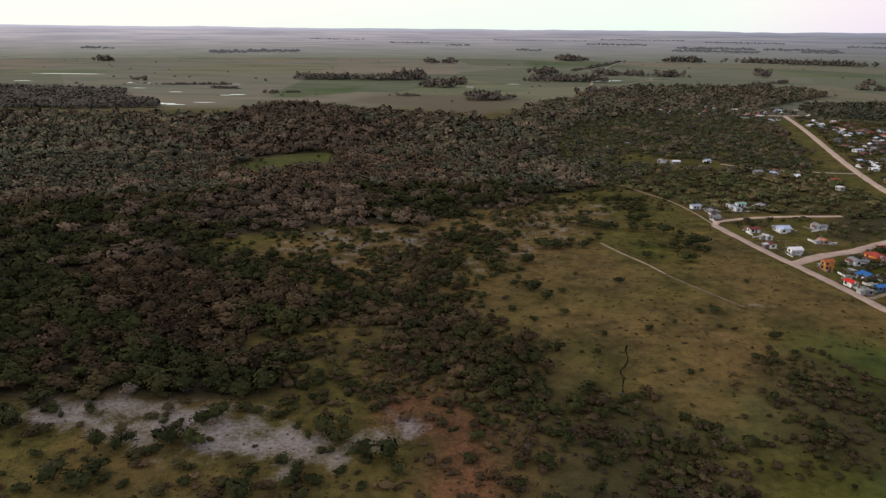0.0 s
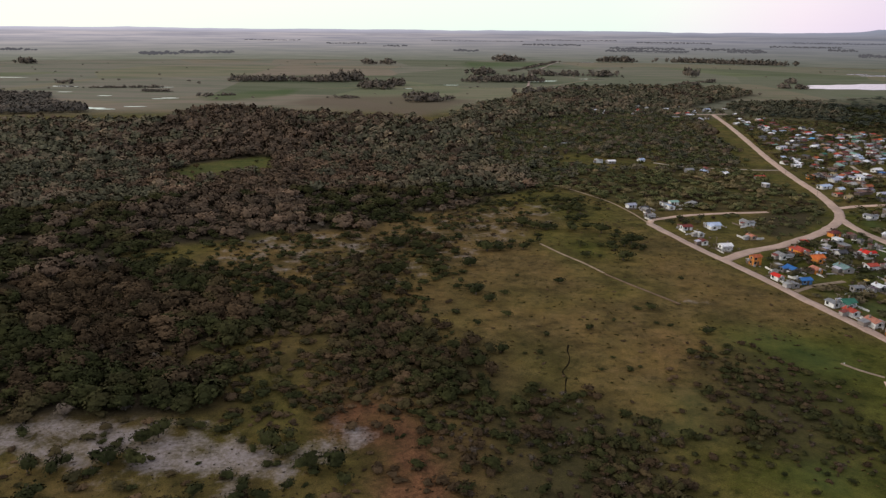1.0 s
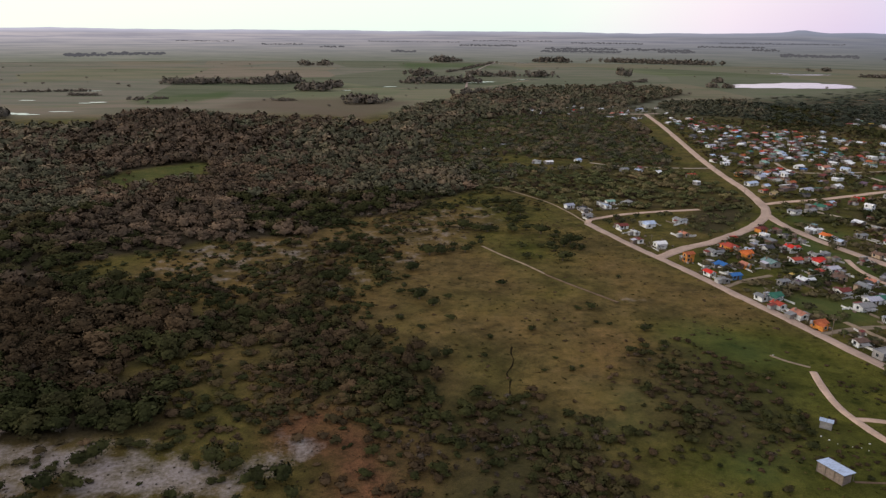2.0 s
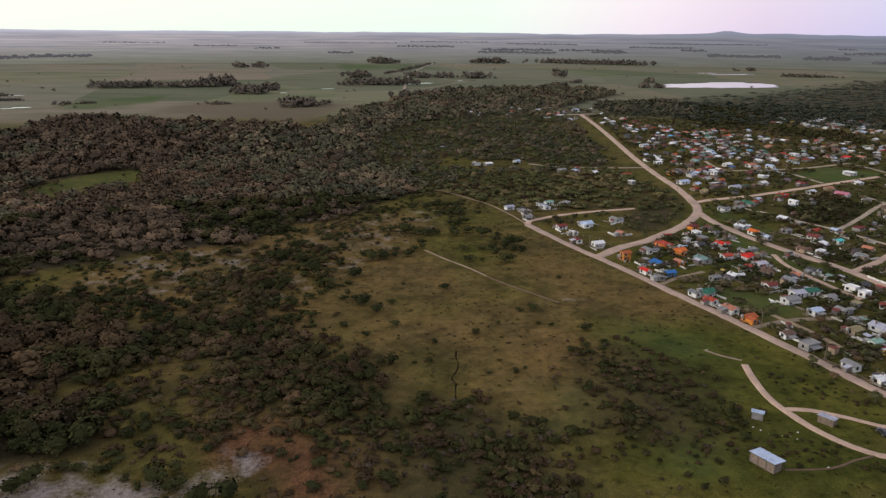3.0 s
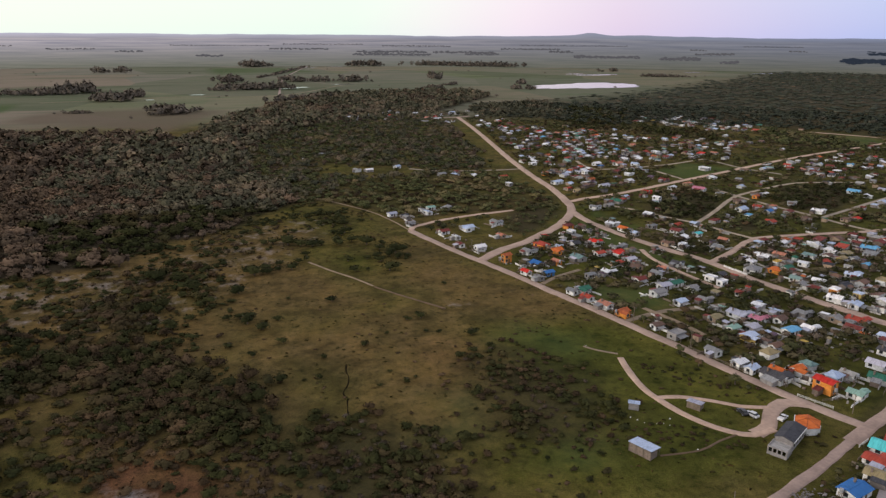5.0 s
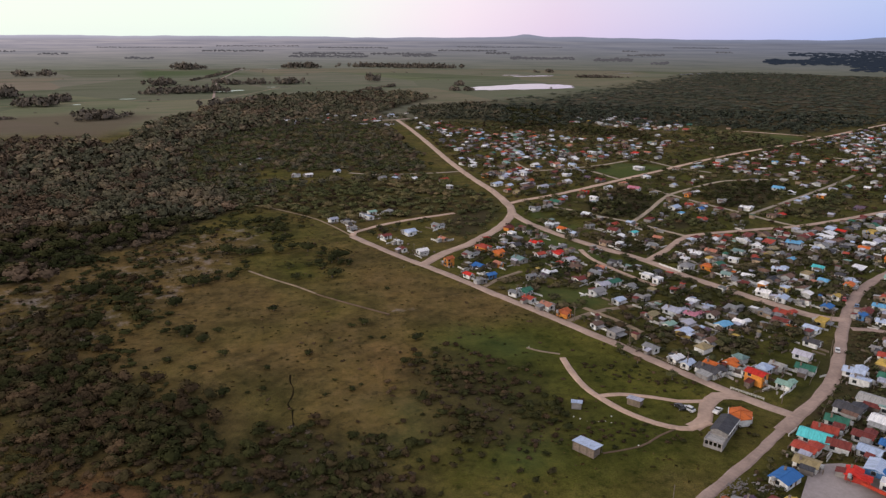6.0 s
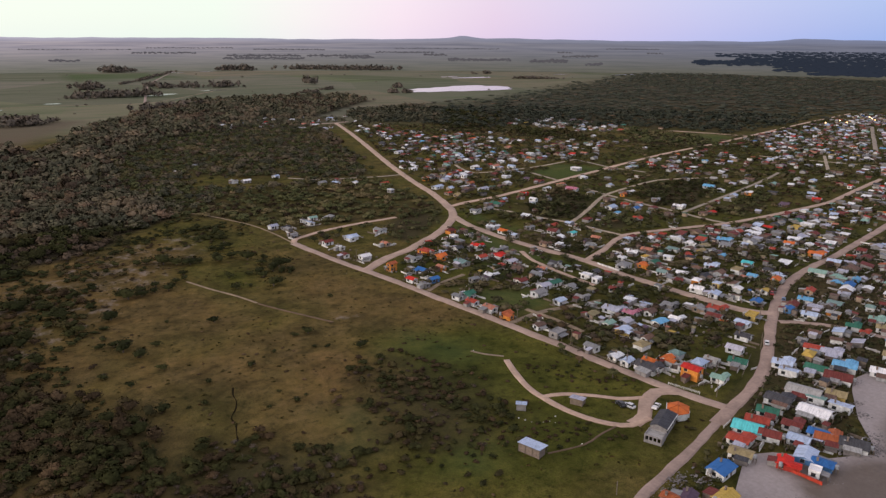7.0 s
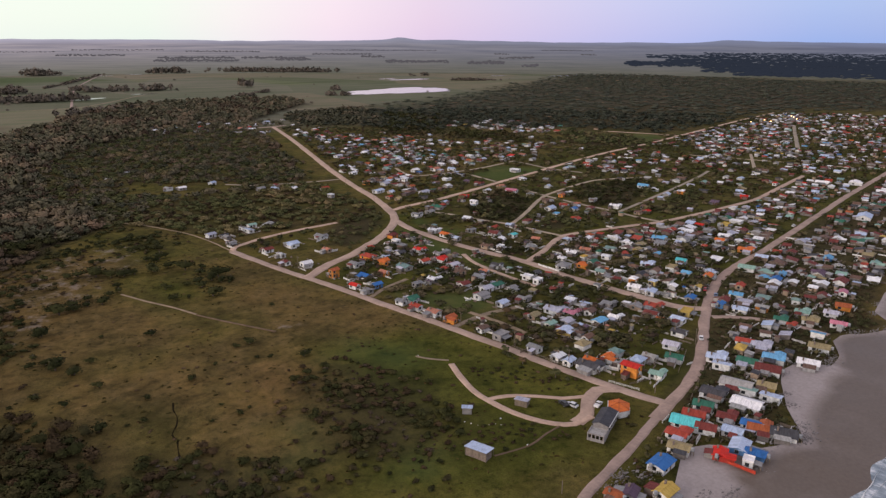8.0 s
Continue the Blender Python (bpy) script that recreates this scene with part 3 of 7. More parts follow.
ROADS["lane_f"] = (2.9, LANE, [(361, 560), (353, 535), (353, 518), (378, 512), (426, 515), (479, 528)])
ROADS["lane_g"] = (2.9, LANE, [(479, 528), (479, 502), (478, 476), (487, 443)])
ROADS["lane_h"] = (2.9, LANE, [(397, 499), (394, 455)])
ROADS["lane_i"] = (3.0, TRACK, [(170, 221), (190, 224), (203, 223), (222, 221)])
ROADS["lane_j"] = (2.4, TRACK, [(186, 230), (189, 214), (190, 198)])
ROADS["lane_k"] = (2.2, TRACK, [(161, 272), (173, 279), (189, 284)])
ROADS["lane_l"] = (2.6, ROAD, [(239, 302), (234, 286), (233, 271), (233, 257), (234, 238)])
ROADS["far_avenue"] = (4.4, LANE, [(1029, 537), (900, 465), (795, 406)])
ROADS["far_street"] = (3.0, LANE, [(660, 452), (685, 396), (706, 350), (730, 292)])
ROADS["far_alley"] = (3.0, LANE, [(720, 418), (640, 366)])
ROADS["wood_road"] = (4.0, ROAD, [(742, 650), (774, 592), (788, 558)])
ROADS["beach_lane"] = (3.2, ROAD_DARK, [(268, 164), (275, 159), (282, 151), (288, 139), (289, 124)])
ROADS["field_track"] = (2.4, ROAD, [(148, 193), (144, 182), (141, 171), (141, 162), (142, 154), (144, 147), (148, 140), (153, 136), (161, 136)])
ROADS["field_loop"] = (2.0, ROAD, [(141, 164), (148, 162), (156, 156), (162, 150), (170, 146)])
ROADS["yard"] = (4.6, ROAD, [(154, 136), (161, 138), (168, 144), (176, 147), (182, 144)])
ROADS["footpath"] = (1.1, TRACK, [(68, 343), (75, 327), (83, 310), (88, 297)])
ROADS["footpath_end"] = (1.0, TRACK_DIM, [(88, 296), (97, 279), (108, 259)])
ROADS["field_path"] = (0.9, TRACK, [(141, 206), (144, 201), (149, 196)])
ROADS["shed_path"] = (0.7, TRACK_DIM, [(121, 137), (133, 135), (142, 137), (150, 138)])
ROADS["plain_road"] = (4.5, ROAD_DARK, [(230, 1380), (330, 1900), (470, 2400), (560, 2690)])
ROADS["plain_road_west"] = (3.0, TRACK, [(-160, 1340), (60, 1400), (230, 1380), (420, 1640)])

# ---- ground: one sheet out to the horizon ----


def graded(a, b, c, d, fine, ratio):
    """Steps that are even from b to c and grow outwards to a and d."""
    mid_part = list(np.arange(b, c + 0.1, fine))
    lo, hi, s = [], [], fine
    x = mid_part[0]
    while x > a:
        s *= ratio
        x -= s
        lo.append(max(x, a))
    s, x = fine, mid_part[-1]
    while x < d:
        s *= ratio
        x += s
        hi.append(min(x, d))
    return np.array(lo[::-1] + mid_part + hi)


gx, gy = np.meshgrid(graded(-4900, -150, 330, 4900, 3.0, 1.06), graded(-1500, 110, 480, 4900, 3.0, 1.06))
wob = np.array([noise.noise((x * 0.05, y * 0.05, 3.0)) for x, y in zip(gx.ravel(), gy.ravel())]).reshape(gx.shape)
zone = np.zeros(gx.shape + (3,))
wx, wy = gx + 5 * wob, gy + 5 * np.roll(wob, 7, 0)
zone[..., 0] = np.maximum(0.76 * soft_zone(FIELD_PATCH_SAND, wx, wy, 9), 0.5 * soft_zone(SPARSE_SAND, wx, wy, 12))
zone[..., 0] = np.maximum(zone[..., 0], 0.6 * soft_zone([(112, 257), (124, 255), (126, 263), (113, 267)], wx, wy, 4))
zone[..., 1] = soft_zone(RED_HEATH, wx, wy, 8)
zone[..., 1] = np.maximum(zone[..., 1], 0.5 * soft_zone([(83, 238), (99, 234), (106, 208), (99, 190), (84, 192), (79, 212)], wx, wy, 12))
zone[..., 2] = np.clip(0.4 + 0.45 * soft_zone(DRY_FIELD, wx, wy, 16) - 0.4 * soft_zone(GREEN_FIELD, wx, wy, 18), 0, 1)
WARM_FIELD = [(98, 262), (132, 232), (160, 226), (168, 224), (160, 262), (150, 305), (140, 345), (120, 370), (104, 330)]
zone[..., 2] = np.clip(zone[..., 2] + 0.4 * soft_zone(WARM_FIELD, wx, wy, 14), 0, 1)
zone[..., 2] = np.clip(zone[..., 2] + 0.35 * soft_zone(HEATH_PALE, wx, wy, 14), 0, 1)
WEST_HEATH = [(-140, 110), (-110, 300), (0, 300), (30, 200), (24, 110)]
zone[..., 2] = np.clip(zone[..., 2] + 0.2 * soft_zone(WEST_HEATH, wx, wy, 14), 0, 1)
zone[..., 0] = np.maximum(zone[..., 0], 0.44 * soft_zone(HEATH_PALE, wx, wy, 12))
zone_far = np.zeros(gx.shape + (3,))
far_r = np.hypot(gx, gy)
# share of the haze-pale plain colour, growing with distance
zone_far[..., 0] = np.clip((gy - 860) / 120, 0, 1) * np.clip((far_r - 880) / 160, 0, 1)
EAST_HEATH = [(900, 1000), (1300, 1250), (1900, 1800), (2300, 2100), (4900, 4000), (4900, 800), (1700, 500)]
zone_far[..., 1] = np.maximum(0.8 * soft_zone(BROWN_PLAIN, wx, wy, 14), 0.65 * soft_zone(EAST_HEATH, wx, wy, 150))
zone_far[..., 2] = np.maximum(soft_zone(GREEN_PLAIN, wx, wy, 8), soft_zone(GREEN_PLAIN_FAR, wx, wy, 20)) * 0.7 + 0.35 * soft_zone(CLEARING_FAR, wx, wy, 8)
# greener and darker eastwards, painted for the thinner haze on that side
zone_far[..., 2] = np.maximum(zone_far[..., 2], 0.24 * zone_far[..., 0] * np.clip((gx - 0.05 * gy) / (0.45 * np.abs(gy) + 1), 0, 1))
for wet in ([(72, 190), (89, 186), (82, 165), (67, 167)], [(97, 152), (112, 147), (104, 132), (90, 134)], [(108, 226), (128, 236), (146, 214), (140, 194), (128, 200), (120, 206)]):
    zone_far[..., 2] = np.maximum(zone_far[..., 2], (0.3 + 0.5 * wob) * soft_zone(wet, wx, wy, 8))
for lawn in LAWNS:
    zone_far[..., 2] = np.maximum(zone_far[..., 2], 0.55 * soft_zone(lawn, wx, wy, 5))
SHORE = [(-400, -60), (60, 52), (120, 60), (160, 62), (183, 65), (202, 68), (224, 72), (300, 84), (420, 106), (700, 160), (1500, 300), (4900, 900)]


def shore_y(x):
    return np.interp(x, [p[0] for p in SHORE], [p[1] for p in SHORE])


gz = 0.25 * wob * np.clip(1 - far_r / 900, 0, 1)
gz -= 6.0 * np.clip((shore_y(gx) + 6 - gy) / 40, 0, 1)
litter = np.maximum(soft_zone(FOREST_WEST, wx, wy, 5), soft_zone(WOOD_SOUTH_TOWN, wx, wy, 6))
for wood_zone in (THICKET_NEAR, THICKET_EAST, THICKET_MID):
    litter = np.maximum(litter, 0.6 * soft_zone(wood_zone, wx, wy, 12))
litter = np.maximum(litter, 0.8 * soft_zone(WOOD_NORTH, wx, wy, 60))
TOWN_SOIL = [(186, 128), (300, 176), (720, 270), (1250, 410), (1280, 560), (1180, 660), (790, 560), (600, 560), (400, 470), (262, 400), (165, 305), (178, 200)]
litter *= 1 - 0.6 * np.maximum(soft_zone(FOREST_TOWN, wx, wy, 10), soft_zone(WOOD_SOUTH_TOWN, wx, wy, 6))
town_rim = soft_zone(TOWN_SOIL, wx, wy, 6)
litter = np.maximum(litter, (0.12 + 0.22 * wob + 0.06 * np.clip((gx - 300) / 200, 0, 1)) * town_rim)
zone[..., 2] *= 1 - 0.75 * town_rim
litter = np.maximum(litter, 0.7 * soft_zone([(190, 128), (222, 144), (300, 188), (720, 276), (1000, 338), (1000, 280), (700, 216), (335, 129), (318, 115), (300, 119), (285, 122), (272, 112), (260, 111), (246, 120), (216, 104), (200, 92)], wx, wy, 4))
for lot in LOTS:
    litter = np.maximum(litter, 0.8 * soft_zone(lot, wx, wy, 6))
for glade in [CLEARING_FAR, CLEARING_LANE, VERGE] + LAWNS:
    litter *= 1 - soft_zone(glade, wx, wy, 4)
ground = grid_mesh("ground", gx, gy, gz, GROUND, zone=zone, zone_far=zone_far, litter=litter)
tagged(ground, "rough grassland with dry, green and sandy patches", "ground", kind="structure")
GX, GY = gx[0], gy[:, 0]


def ground_z(x, y):
    i = np.clip(np.searchsorted(GX, x) - 1, 0, len(GX) - 2)
    j = np.clip(np.searchsorted(GY, y) - 1, 0, len(GY) - 2)
    u = (x - GX[i]) / (GX[i + 1] - GX[i])
    v = (y - GY[j]) / (GY[j + 1] - GY[j])
    return gz[j, i] * (1 - u) * (1 - v) + gz[j, i + 1] * u * (1 - v) + gz[j + 1, i] * (1 - u) * v + gz[j + 1, i + 1] * u * v


# ---- distance: land that rises gently to the skyline ----
NEAR_RIM, FAR_RIM, EYE_LEVEL = 2700.0, 4930.0, 107.0


def rise(r, az):
    u = np.clip((r - NEAR_RIM) / (FAR_RIM - NEAR_RIM), 0, 1)
    seen = NEAR_RIM / np.maximum(1 - u, 0.02)
    return EYE_LEVEL * (1 - r / seen) + 0.6


az_g, r_g = np.meshgrid(np.radians(np.arange(-64, 96, 0.5)), np.linspace(NEAR_RIM, FAR_RIM, 40))
skyline = 17 * np.exp(-((np.degrees(az_g) - 33.3) / 0.9) ** 2) + 9 * np.exp(-((np.degrees(az_g) - 35) / 8) ** 2) + 9 * np.exp(-((np.degrees(az_g) - 60) / 5) ** 2) + 13 * np.exp(-((np.degrees(az_g) - 57.3) / 1.6) ** 2) + 5 * np.exp(-((np.degrees(az_g) - 12) / 6) ** 2)
skyline += np.array([6 * noise.noise((a * 14, 1.7, 0)) + 4 * noise.noise((a * 50, 4.2, 0)) for a in az_g.ravel()]).reshape(az_g.shape)
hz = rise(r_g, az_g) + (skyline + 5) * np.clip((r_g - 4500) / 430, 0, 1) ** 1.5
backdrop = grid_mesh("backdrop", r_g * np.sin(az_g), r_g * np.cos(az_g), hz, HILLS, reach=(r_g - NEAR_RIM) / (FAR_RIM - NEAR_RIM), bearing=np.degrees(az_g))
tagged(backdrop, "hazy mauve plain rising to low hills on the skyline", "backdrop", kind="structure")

# ---- sea, beach, lagoons ----
bx, bt = np.meshgrid(np.concatenate([np.arange(60, 520, 4.0), np.arange(520, 1600, 40.0)]), np.linspace(0, 1, 26))
BEACH_TOP = [(60, 92), (112, 92), (140, 91), (152, 98), (168, 107), (178, 103), (184, 95), (200, 88), (205, 91), (215, 101), (234, 114), (243, 118), (253, 118), (260, 109), (271, 111), (284, 120), (294, 121), (301, 116), (316, 112), (324, 116), (332, 125), (360, 133), (450, 152), (700, 205), (1600, 400)]
top_y = np.interp(bx, [p[0] for p in BEACH_TOP], [p[1] for p in BEACH_TOP])
low_y = shore_y(bx) - 16
by = top_y + (low_y - top_y) * bt
shore_d = by - shore_y(bx)
bz = 0.32 + 0.1 * np.sin(bx * 0.3) * (1 - bt) - 1.0 * np.clip((14 - shore_d) / 30, 0, 1)
top_d = top_y - by
beach = grid_mesh("beach", bx, by, bz, BEACH, wet=np.clip((top_d - np.interp(bx, [150, 165, 176, 190, 205, 222, 240, 254, 263, 290, 400], [12, 17, 3, 0, 0, 7, 14, 10, -2, -2, 3])) / 6, 0, 1))
tagged(beach, "grey sand beach, damp and brown towards the water", "beach", kind="structure")
sx, st = np.meshgrid(np.concatenate([np.arange(-400, 520, 6.0), np.arange(520, 4900, 120.0)]), np.linspace(0, 1, 60) ** 2)
sy = shore_y(sx) + 2 - st * (shore_y(sx) + 1400)
off = shore_y(sx) - sy
sz = -0.12 + 0.3 * np.sin(off * 0.22 + 1.2 * np.sin(sx * 0.02)) * np.clip(off / 10, 0, 1) * np.clip(1.4 - off / 200, 0, 1)
tagged(grid_mesh("water", sx, sy, sz, SEA), "grey-blue sea breaking on the beach", "sea", kind="structure")
for k, (o, wdt) in enumerate(((0.2, 1.0), (2.2, 0.5), (5, 0.9), (9, 0.5), (14, 0.9), (19, 0.5))):
    fx, ft = np.meshgrid(np.arange(120, 420, 1.5), np.linspace(0, 1, 5))
    edge = np.array([noise.noise((x * 0.035, k * 7.3, 0)) + 0.25 * noise.noise((x * 0.15, k * 3.1, 5)) for x in fx[0]])
    fy = shore_y(fx) - o + 2.4 * edge + (ft - 0.5) * wdt * np.clip(0.12 + np.roll(edge, 17) * 2.6, 0.02, 1.6)
    tagged(grid_mesh("foam", fx, fy, 0.26 - 0.5 * (ft - 0.5) ** 2 - 0.06 * (k < 2) + 0 * fx, FOAM), "line of white foam on the breaking waves", "foam", group="foam lines", kind="structure")


def water_sheet(cx, cy, rx, ry, turn, seed, n=40, tail=0.0):
    """A lagoon or puddle with an uneven outline."""
    s = Shape()
    pts = []
    for k in range(n):
        a = 2 * math.pi * k / n
        q = 1 + 0.34 * noise.noise((math.cos(a) * 1.6, math.sin(a) * 1.6, seed)) + 0.2 * noise.noise((math.cos(a) * 5, math.sin(a) * 5, seed))
        px, py = rx * q * math.cos(a), ry * q * math.sin(a) * (1 - tail * math.cos(a))
        c, d = math.cos(radians(turn)), math.sin(radians(turn))
        pts.append((cx + px * c - py * d, cy + px * d + py * c, 0.25))
    s.solid([(x, y, -0.3) for x, y, z in pts], pts)
    ob = new("water", s.mesh("water", WATER))
    return tagged(ob, "still lagoon mirroring the pale dusk sky", "lagoon", group="lagoons on the plain", kind="structure")


water_sheet(945, 1452, 158, 76, 8, 1.0, 60, -0.35)
for x, y, rx, ry in ((1265, 1868, 75, 22), (1220, 1935, 30, 12), (304, 1585, 26, 9), (285, 1560, 20, 4), (-620, 1358, 17, 12), (-598, 1345, 12, 6), (-532, 1350, 20, 4), (-561, 1233, 13, 4), (-410, 978, 13, 9), (-392, 968, 12, 5), (-365, 1002, 14, 4),
                     (-358, 1130, 12, 7), (-372, 1118, 9, 4), (-470, 1165, 11, 5), (-844, 1367, 20, 5), (-880, 1590, 90, 8), (-440, 1345, 20, 4), (-424, 988, 8, 4), (5, 1350, 9, 4), (90, 1440, 14, 5), (420, 1660, 26, 6), (1900, 1800, 120, 12), (1660, 1920, 34, 7),
                     (-1700, 2250, 260, 16), (540, 2560, 22, 10), (640, 2600, 30, 9)):
    water_sheet(x, y, rx, ry, 0, x * 0.01, 24)

# ---- roads: low crowned ribbons ----
ROAD_LINES = []
for name, (wide, stuff_mat, pts) in ROADS.items():
    line = smooth_line(pts, 3.0 if wide < 8 and pts[0][1] < 700 else 25.0)
    ROAD_LINES.append((line, wide))
    tan = np.gradient(line, axis=0)
    tan /= np.linalg.norm(tan, axis=1)[:, None] + 1e-9
    nrm = np.stack([-tan[:, 1], tan[:, 0]], -1)
    u = np.array([-1.06, -1.0, -0.5, 0, 0.5, 1.0, 1.06])[:, None]
    ragged = np.array([[1 + 0.2 * noise.noise((p[0] * 0.12, p[1] * 0.12, 9 * s + wide)) + 0.14 * noise.noise((p[0] * 0.5, p[1] * 0.5, 5 * s + wide)) for p in line] for s in (-1, -1, 0, 0, 0, 1, 1)])
    rx_ = line[None, :, 0] + u * ragged * wide / 2 * nrm[None, :, 0]
    ry_ = line[None, :, 1] + u * ragged * wide / 2 * nrm[None, :, 1]
    lift = np.array([-0.2, 0.05, 0.09, 0.12, 0.09, 0.05, -0.2])[:, None] + 0.02 * (len(ROAD_LINES) % 5) + 0.05
    ob = grid_mesh("road", rx_, ry_, ground_z(rx_, ry_) + lift, stuff_mat)
    tagged(ob, "pale unpaved gravel street with ragged grass verges" if wide > 4 else "narrow sandy lane worn into the grass", "road", kind="structure")


def road_clear(x, y, gap):
    """True where no road lies within the gap of its edge."""
    x, y = np.asarray(x, float), np.asarray(y, float)
    ok = np.ones(x.shape, bool)
    for line, wide in ROAD_LINES:
        ln = line[::3] if len(line) > 12 else line
        lo, hi = ln.min(0) - 20, ln.max(0) + 20
        near = (x > lo[0]) & (x < hi[0]) & (y > lo[1]) & (y < hi[1])
        if near.any():
            d = np.full(x.shape, 1e9)
            d[near] = line_distance([tuple(p) for p in ln] + [tuple(line[-1])], x[near], y[near])
            ok &= d > wide / 2 + gap
    return ok


# ---- houses ----
PLACED = []      # x, y, radius of what stands on the ground


def window(parent, x, y, z, w, h, side):
    """A window in a wall: side 0 faces -y, 1 +x, 2 +y, 3 -x."""
    s, p = Shape(), Shape()
    t = 0.05
    if side in (0, 2):
        sg = -1 if side == 0 else 1
        a, b = sorted((y, y + sg * t))
        for q in ((x - w / 2 - .08, x - w / 2, z, z + h), (x + w / 2, x + w / 2 + .08, z, z + h), (x - w / 2 - .08, x + w / 2 + .08, z - .08, z), (x - w / 2 - .08, x + w / 2 + .08, z + h, z + h + .08)):
            s.box(q[0], a, q[2], q[1], b, q[3])
        a, b = sorted((y, y + sg * 0.02))
        p.box(x - w / 2, a, z, x + w / 2, b, z + h)
    else:
        sg = -1 if side == 3 else 1
        a, b = sorted((x, x + sg * t))
        for q in ((y - w / 2 - .08, y - w / 2, z, z + h), (y + w / 2, y + w / 2 + .08, z, z + h), (y - w / 2 - .08, y + w / 2 + .08, z - .08, z), (y - w / 2 - .08, y + w / 2 + .08, z + h, z + h + .08)):
            s.box(a, q[0], q[2], b, q[1], q[3])
        a, b = sorted((x, x + sg * 0.02))
        p.box(a, y - w / 2, z, b, y + w / 2, z + h)
    fr = part("window", s, FRAME, parent)
    part("pane", p, GLASS, fr)


ROOF_WORD = dict(maroon="dark red", white="white", paleblue="pale blue-grey", grey="grey", salmon="salmon", rust="rusty orange", brick="brick-red", orange="orange", red="bright red", blue="blue",
                 teal="grey-green", green="dark green", brown="brown", lavender="silvery grey", pink="pink", khaki="straw-coloured", mint="pale green", skyblue="sky-blue", turquoise="turquoise",
                 yellow="yellow", plum="dark purple", slate="charcoal", concrete="light grey")


FAR_HOUSES = Joined()
shape_rng = np.random.default_rng(23)


def house(x, y, turn, w, d, style, roof, wall, detail=2):
    """A small house with walls, roof, doors and windows; w lies along its ridge."""
    PLACED.append((x, y, max(w, d) * 0.55))
    w, d = w * 0.88, d * 0.88
    gz0 = float(ground_z(x, y))
    if detail > 0:
        ob = root("house", x, y, turn, gz0)
    else:
        ob = FAR_HOUSES
        ob.pose = pose(x, y, gz0, 0, 0, turn)
    storeys = 2 if style.endswith("2") else 1
    style = style.rstrip("2")
    h = (2.05 if detail else 1.75) + 2.0 * (storeys - 1) + (0.3 if style == "flat" and detail else 0.0)
    pitch = 0.24 + 0.24 * rng.random()
    hx, hy = w / 2, d / 2
    o, th = 0.38, 0.12
    body, top = Shape(), Shape()
    if style == "gable":
        rz = h + pitch * hy
        body.solid([(-hx, -hy, -0.3), (-hx, hy, -0.3), (-hx, hy, h), (-hx, 0, rz), (-hx, -hy, h)], [(hx, -hy, -0.3), (hx, hy, -0.3), (hx, hy, h), (hx, 0, rz), (hx, -hy, h)])
        ez = h - pitch * o
        for sg in (-1, 1):
            a = [(-hx - o, sg * (hy + o), ez + .01), (hx + o, sg * (hy + o), ez + .01), (hx + o, 0, rz + .01), (-hx - o, 0, rz + .01)]
            top.solid(a, [(p[0], p[1], p[2] + th) for p in a])
        top.box(-hx - o, -0.18, rz + th - 0.03, hx + o, 0.18, rz + th + 0.05)
    elif style == "hip":
        rz, q = h + pitch * hy + 0.3, hx * 0.45
        body.box(-hx, -hy, -0.3, hx, hy, h)
        c = [(-hx - o, -hy - o, h), (hx + o, -hy - o, h), (hx + o, hy + o, h), (-hx - o, hy + o, h)]
        r0, r1 = (-q, 0, rz), (q, 0, rz)
        top.solid(c, [(p[0], p[1], p[2] + th) for p in c])
        u = [(p[0], p[1], p[2] + th) for p in c]
        for fc in ((u[0], u[1], r1, r0), (u[1], u[2], r1), (u[2], u[3], r0, r1), (u[3], u[0], r0)):
            top.face(*fc)
        for a, b in ((u[0], r0), (u[1], r1), (u[2], r1), (u[3], r0), (r0, r1)):
            top.tube(a, b, 0.09, 0.09, 4)
    elif style == "shed":
        hb = h + 0.2 * d
        body.solid([(-hx, -hy, -0.3), (hx, -hy, -0.3), (hx, hy, -0.3), (-hx, hy, -0.3)], [(-hx, -hy, h - .3), (hx, -hy, h - .3), (hx, hy, hb - .3), (-hx, hy, hb - .3)])
        a = [(-hx - o, -hy - o, h - .3 - .2 * o), (hx + o, -hy - o, h - .3 - .2 * o), (hx + o, hy + o, hb - .3 + .2 * o), (-hx - o, hy + o, hb - .3 + .2 * o)]
        top.solid([(p[0], p[1], p[2] + .01) for p in a], [(p[0], p[1], p[2] + th) for p in a])
    else:
        body.box(-hx, -hy, -0.3, hx, hy, h)
        top.box(-hx - .1, -hy - .1, h + .002, hx + .1, hy + .1, h + .12)
        for b in ((-hx - .1, -hy - .1, hx + .1, -hy + .1), (-hx - .1, hy - .1, hx + .1, hy + .1), (-hx - .1, -hy + .1, -hx + .1, hy - .1), (hx - .1, -hy + .1, hx + .1, hy - .1)):
            top.box(b[0], b[1], h + .122, b[2], b[3], h + .42)
    part("wall", body, WALL[wall] if wall in WALL else SHABBY[int(wall)], ob)
    part("roof", top, ROOF[roof], ob, ROOF_WORD[roof] + " ribbed sheet roof")
    wing, wd = style == "gable" and storeys == 1 and shape_rng.random() < 0.3, shape_rng.uniform(1.4, 2.8)
    if wing:
        q, xc = w * shape_rng.uniform(0.2, 0.28), -hx * 0.5
        wr = h + pitch * q
        s = Shape()
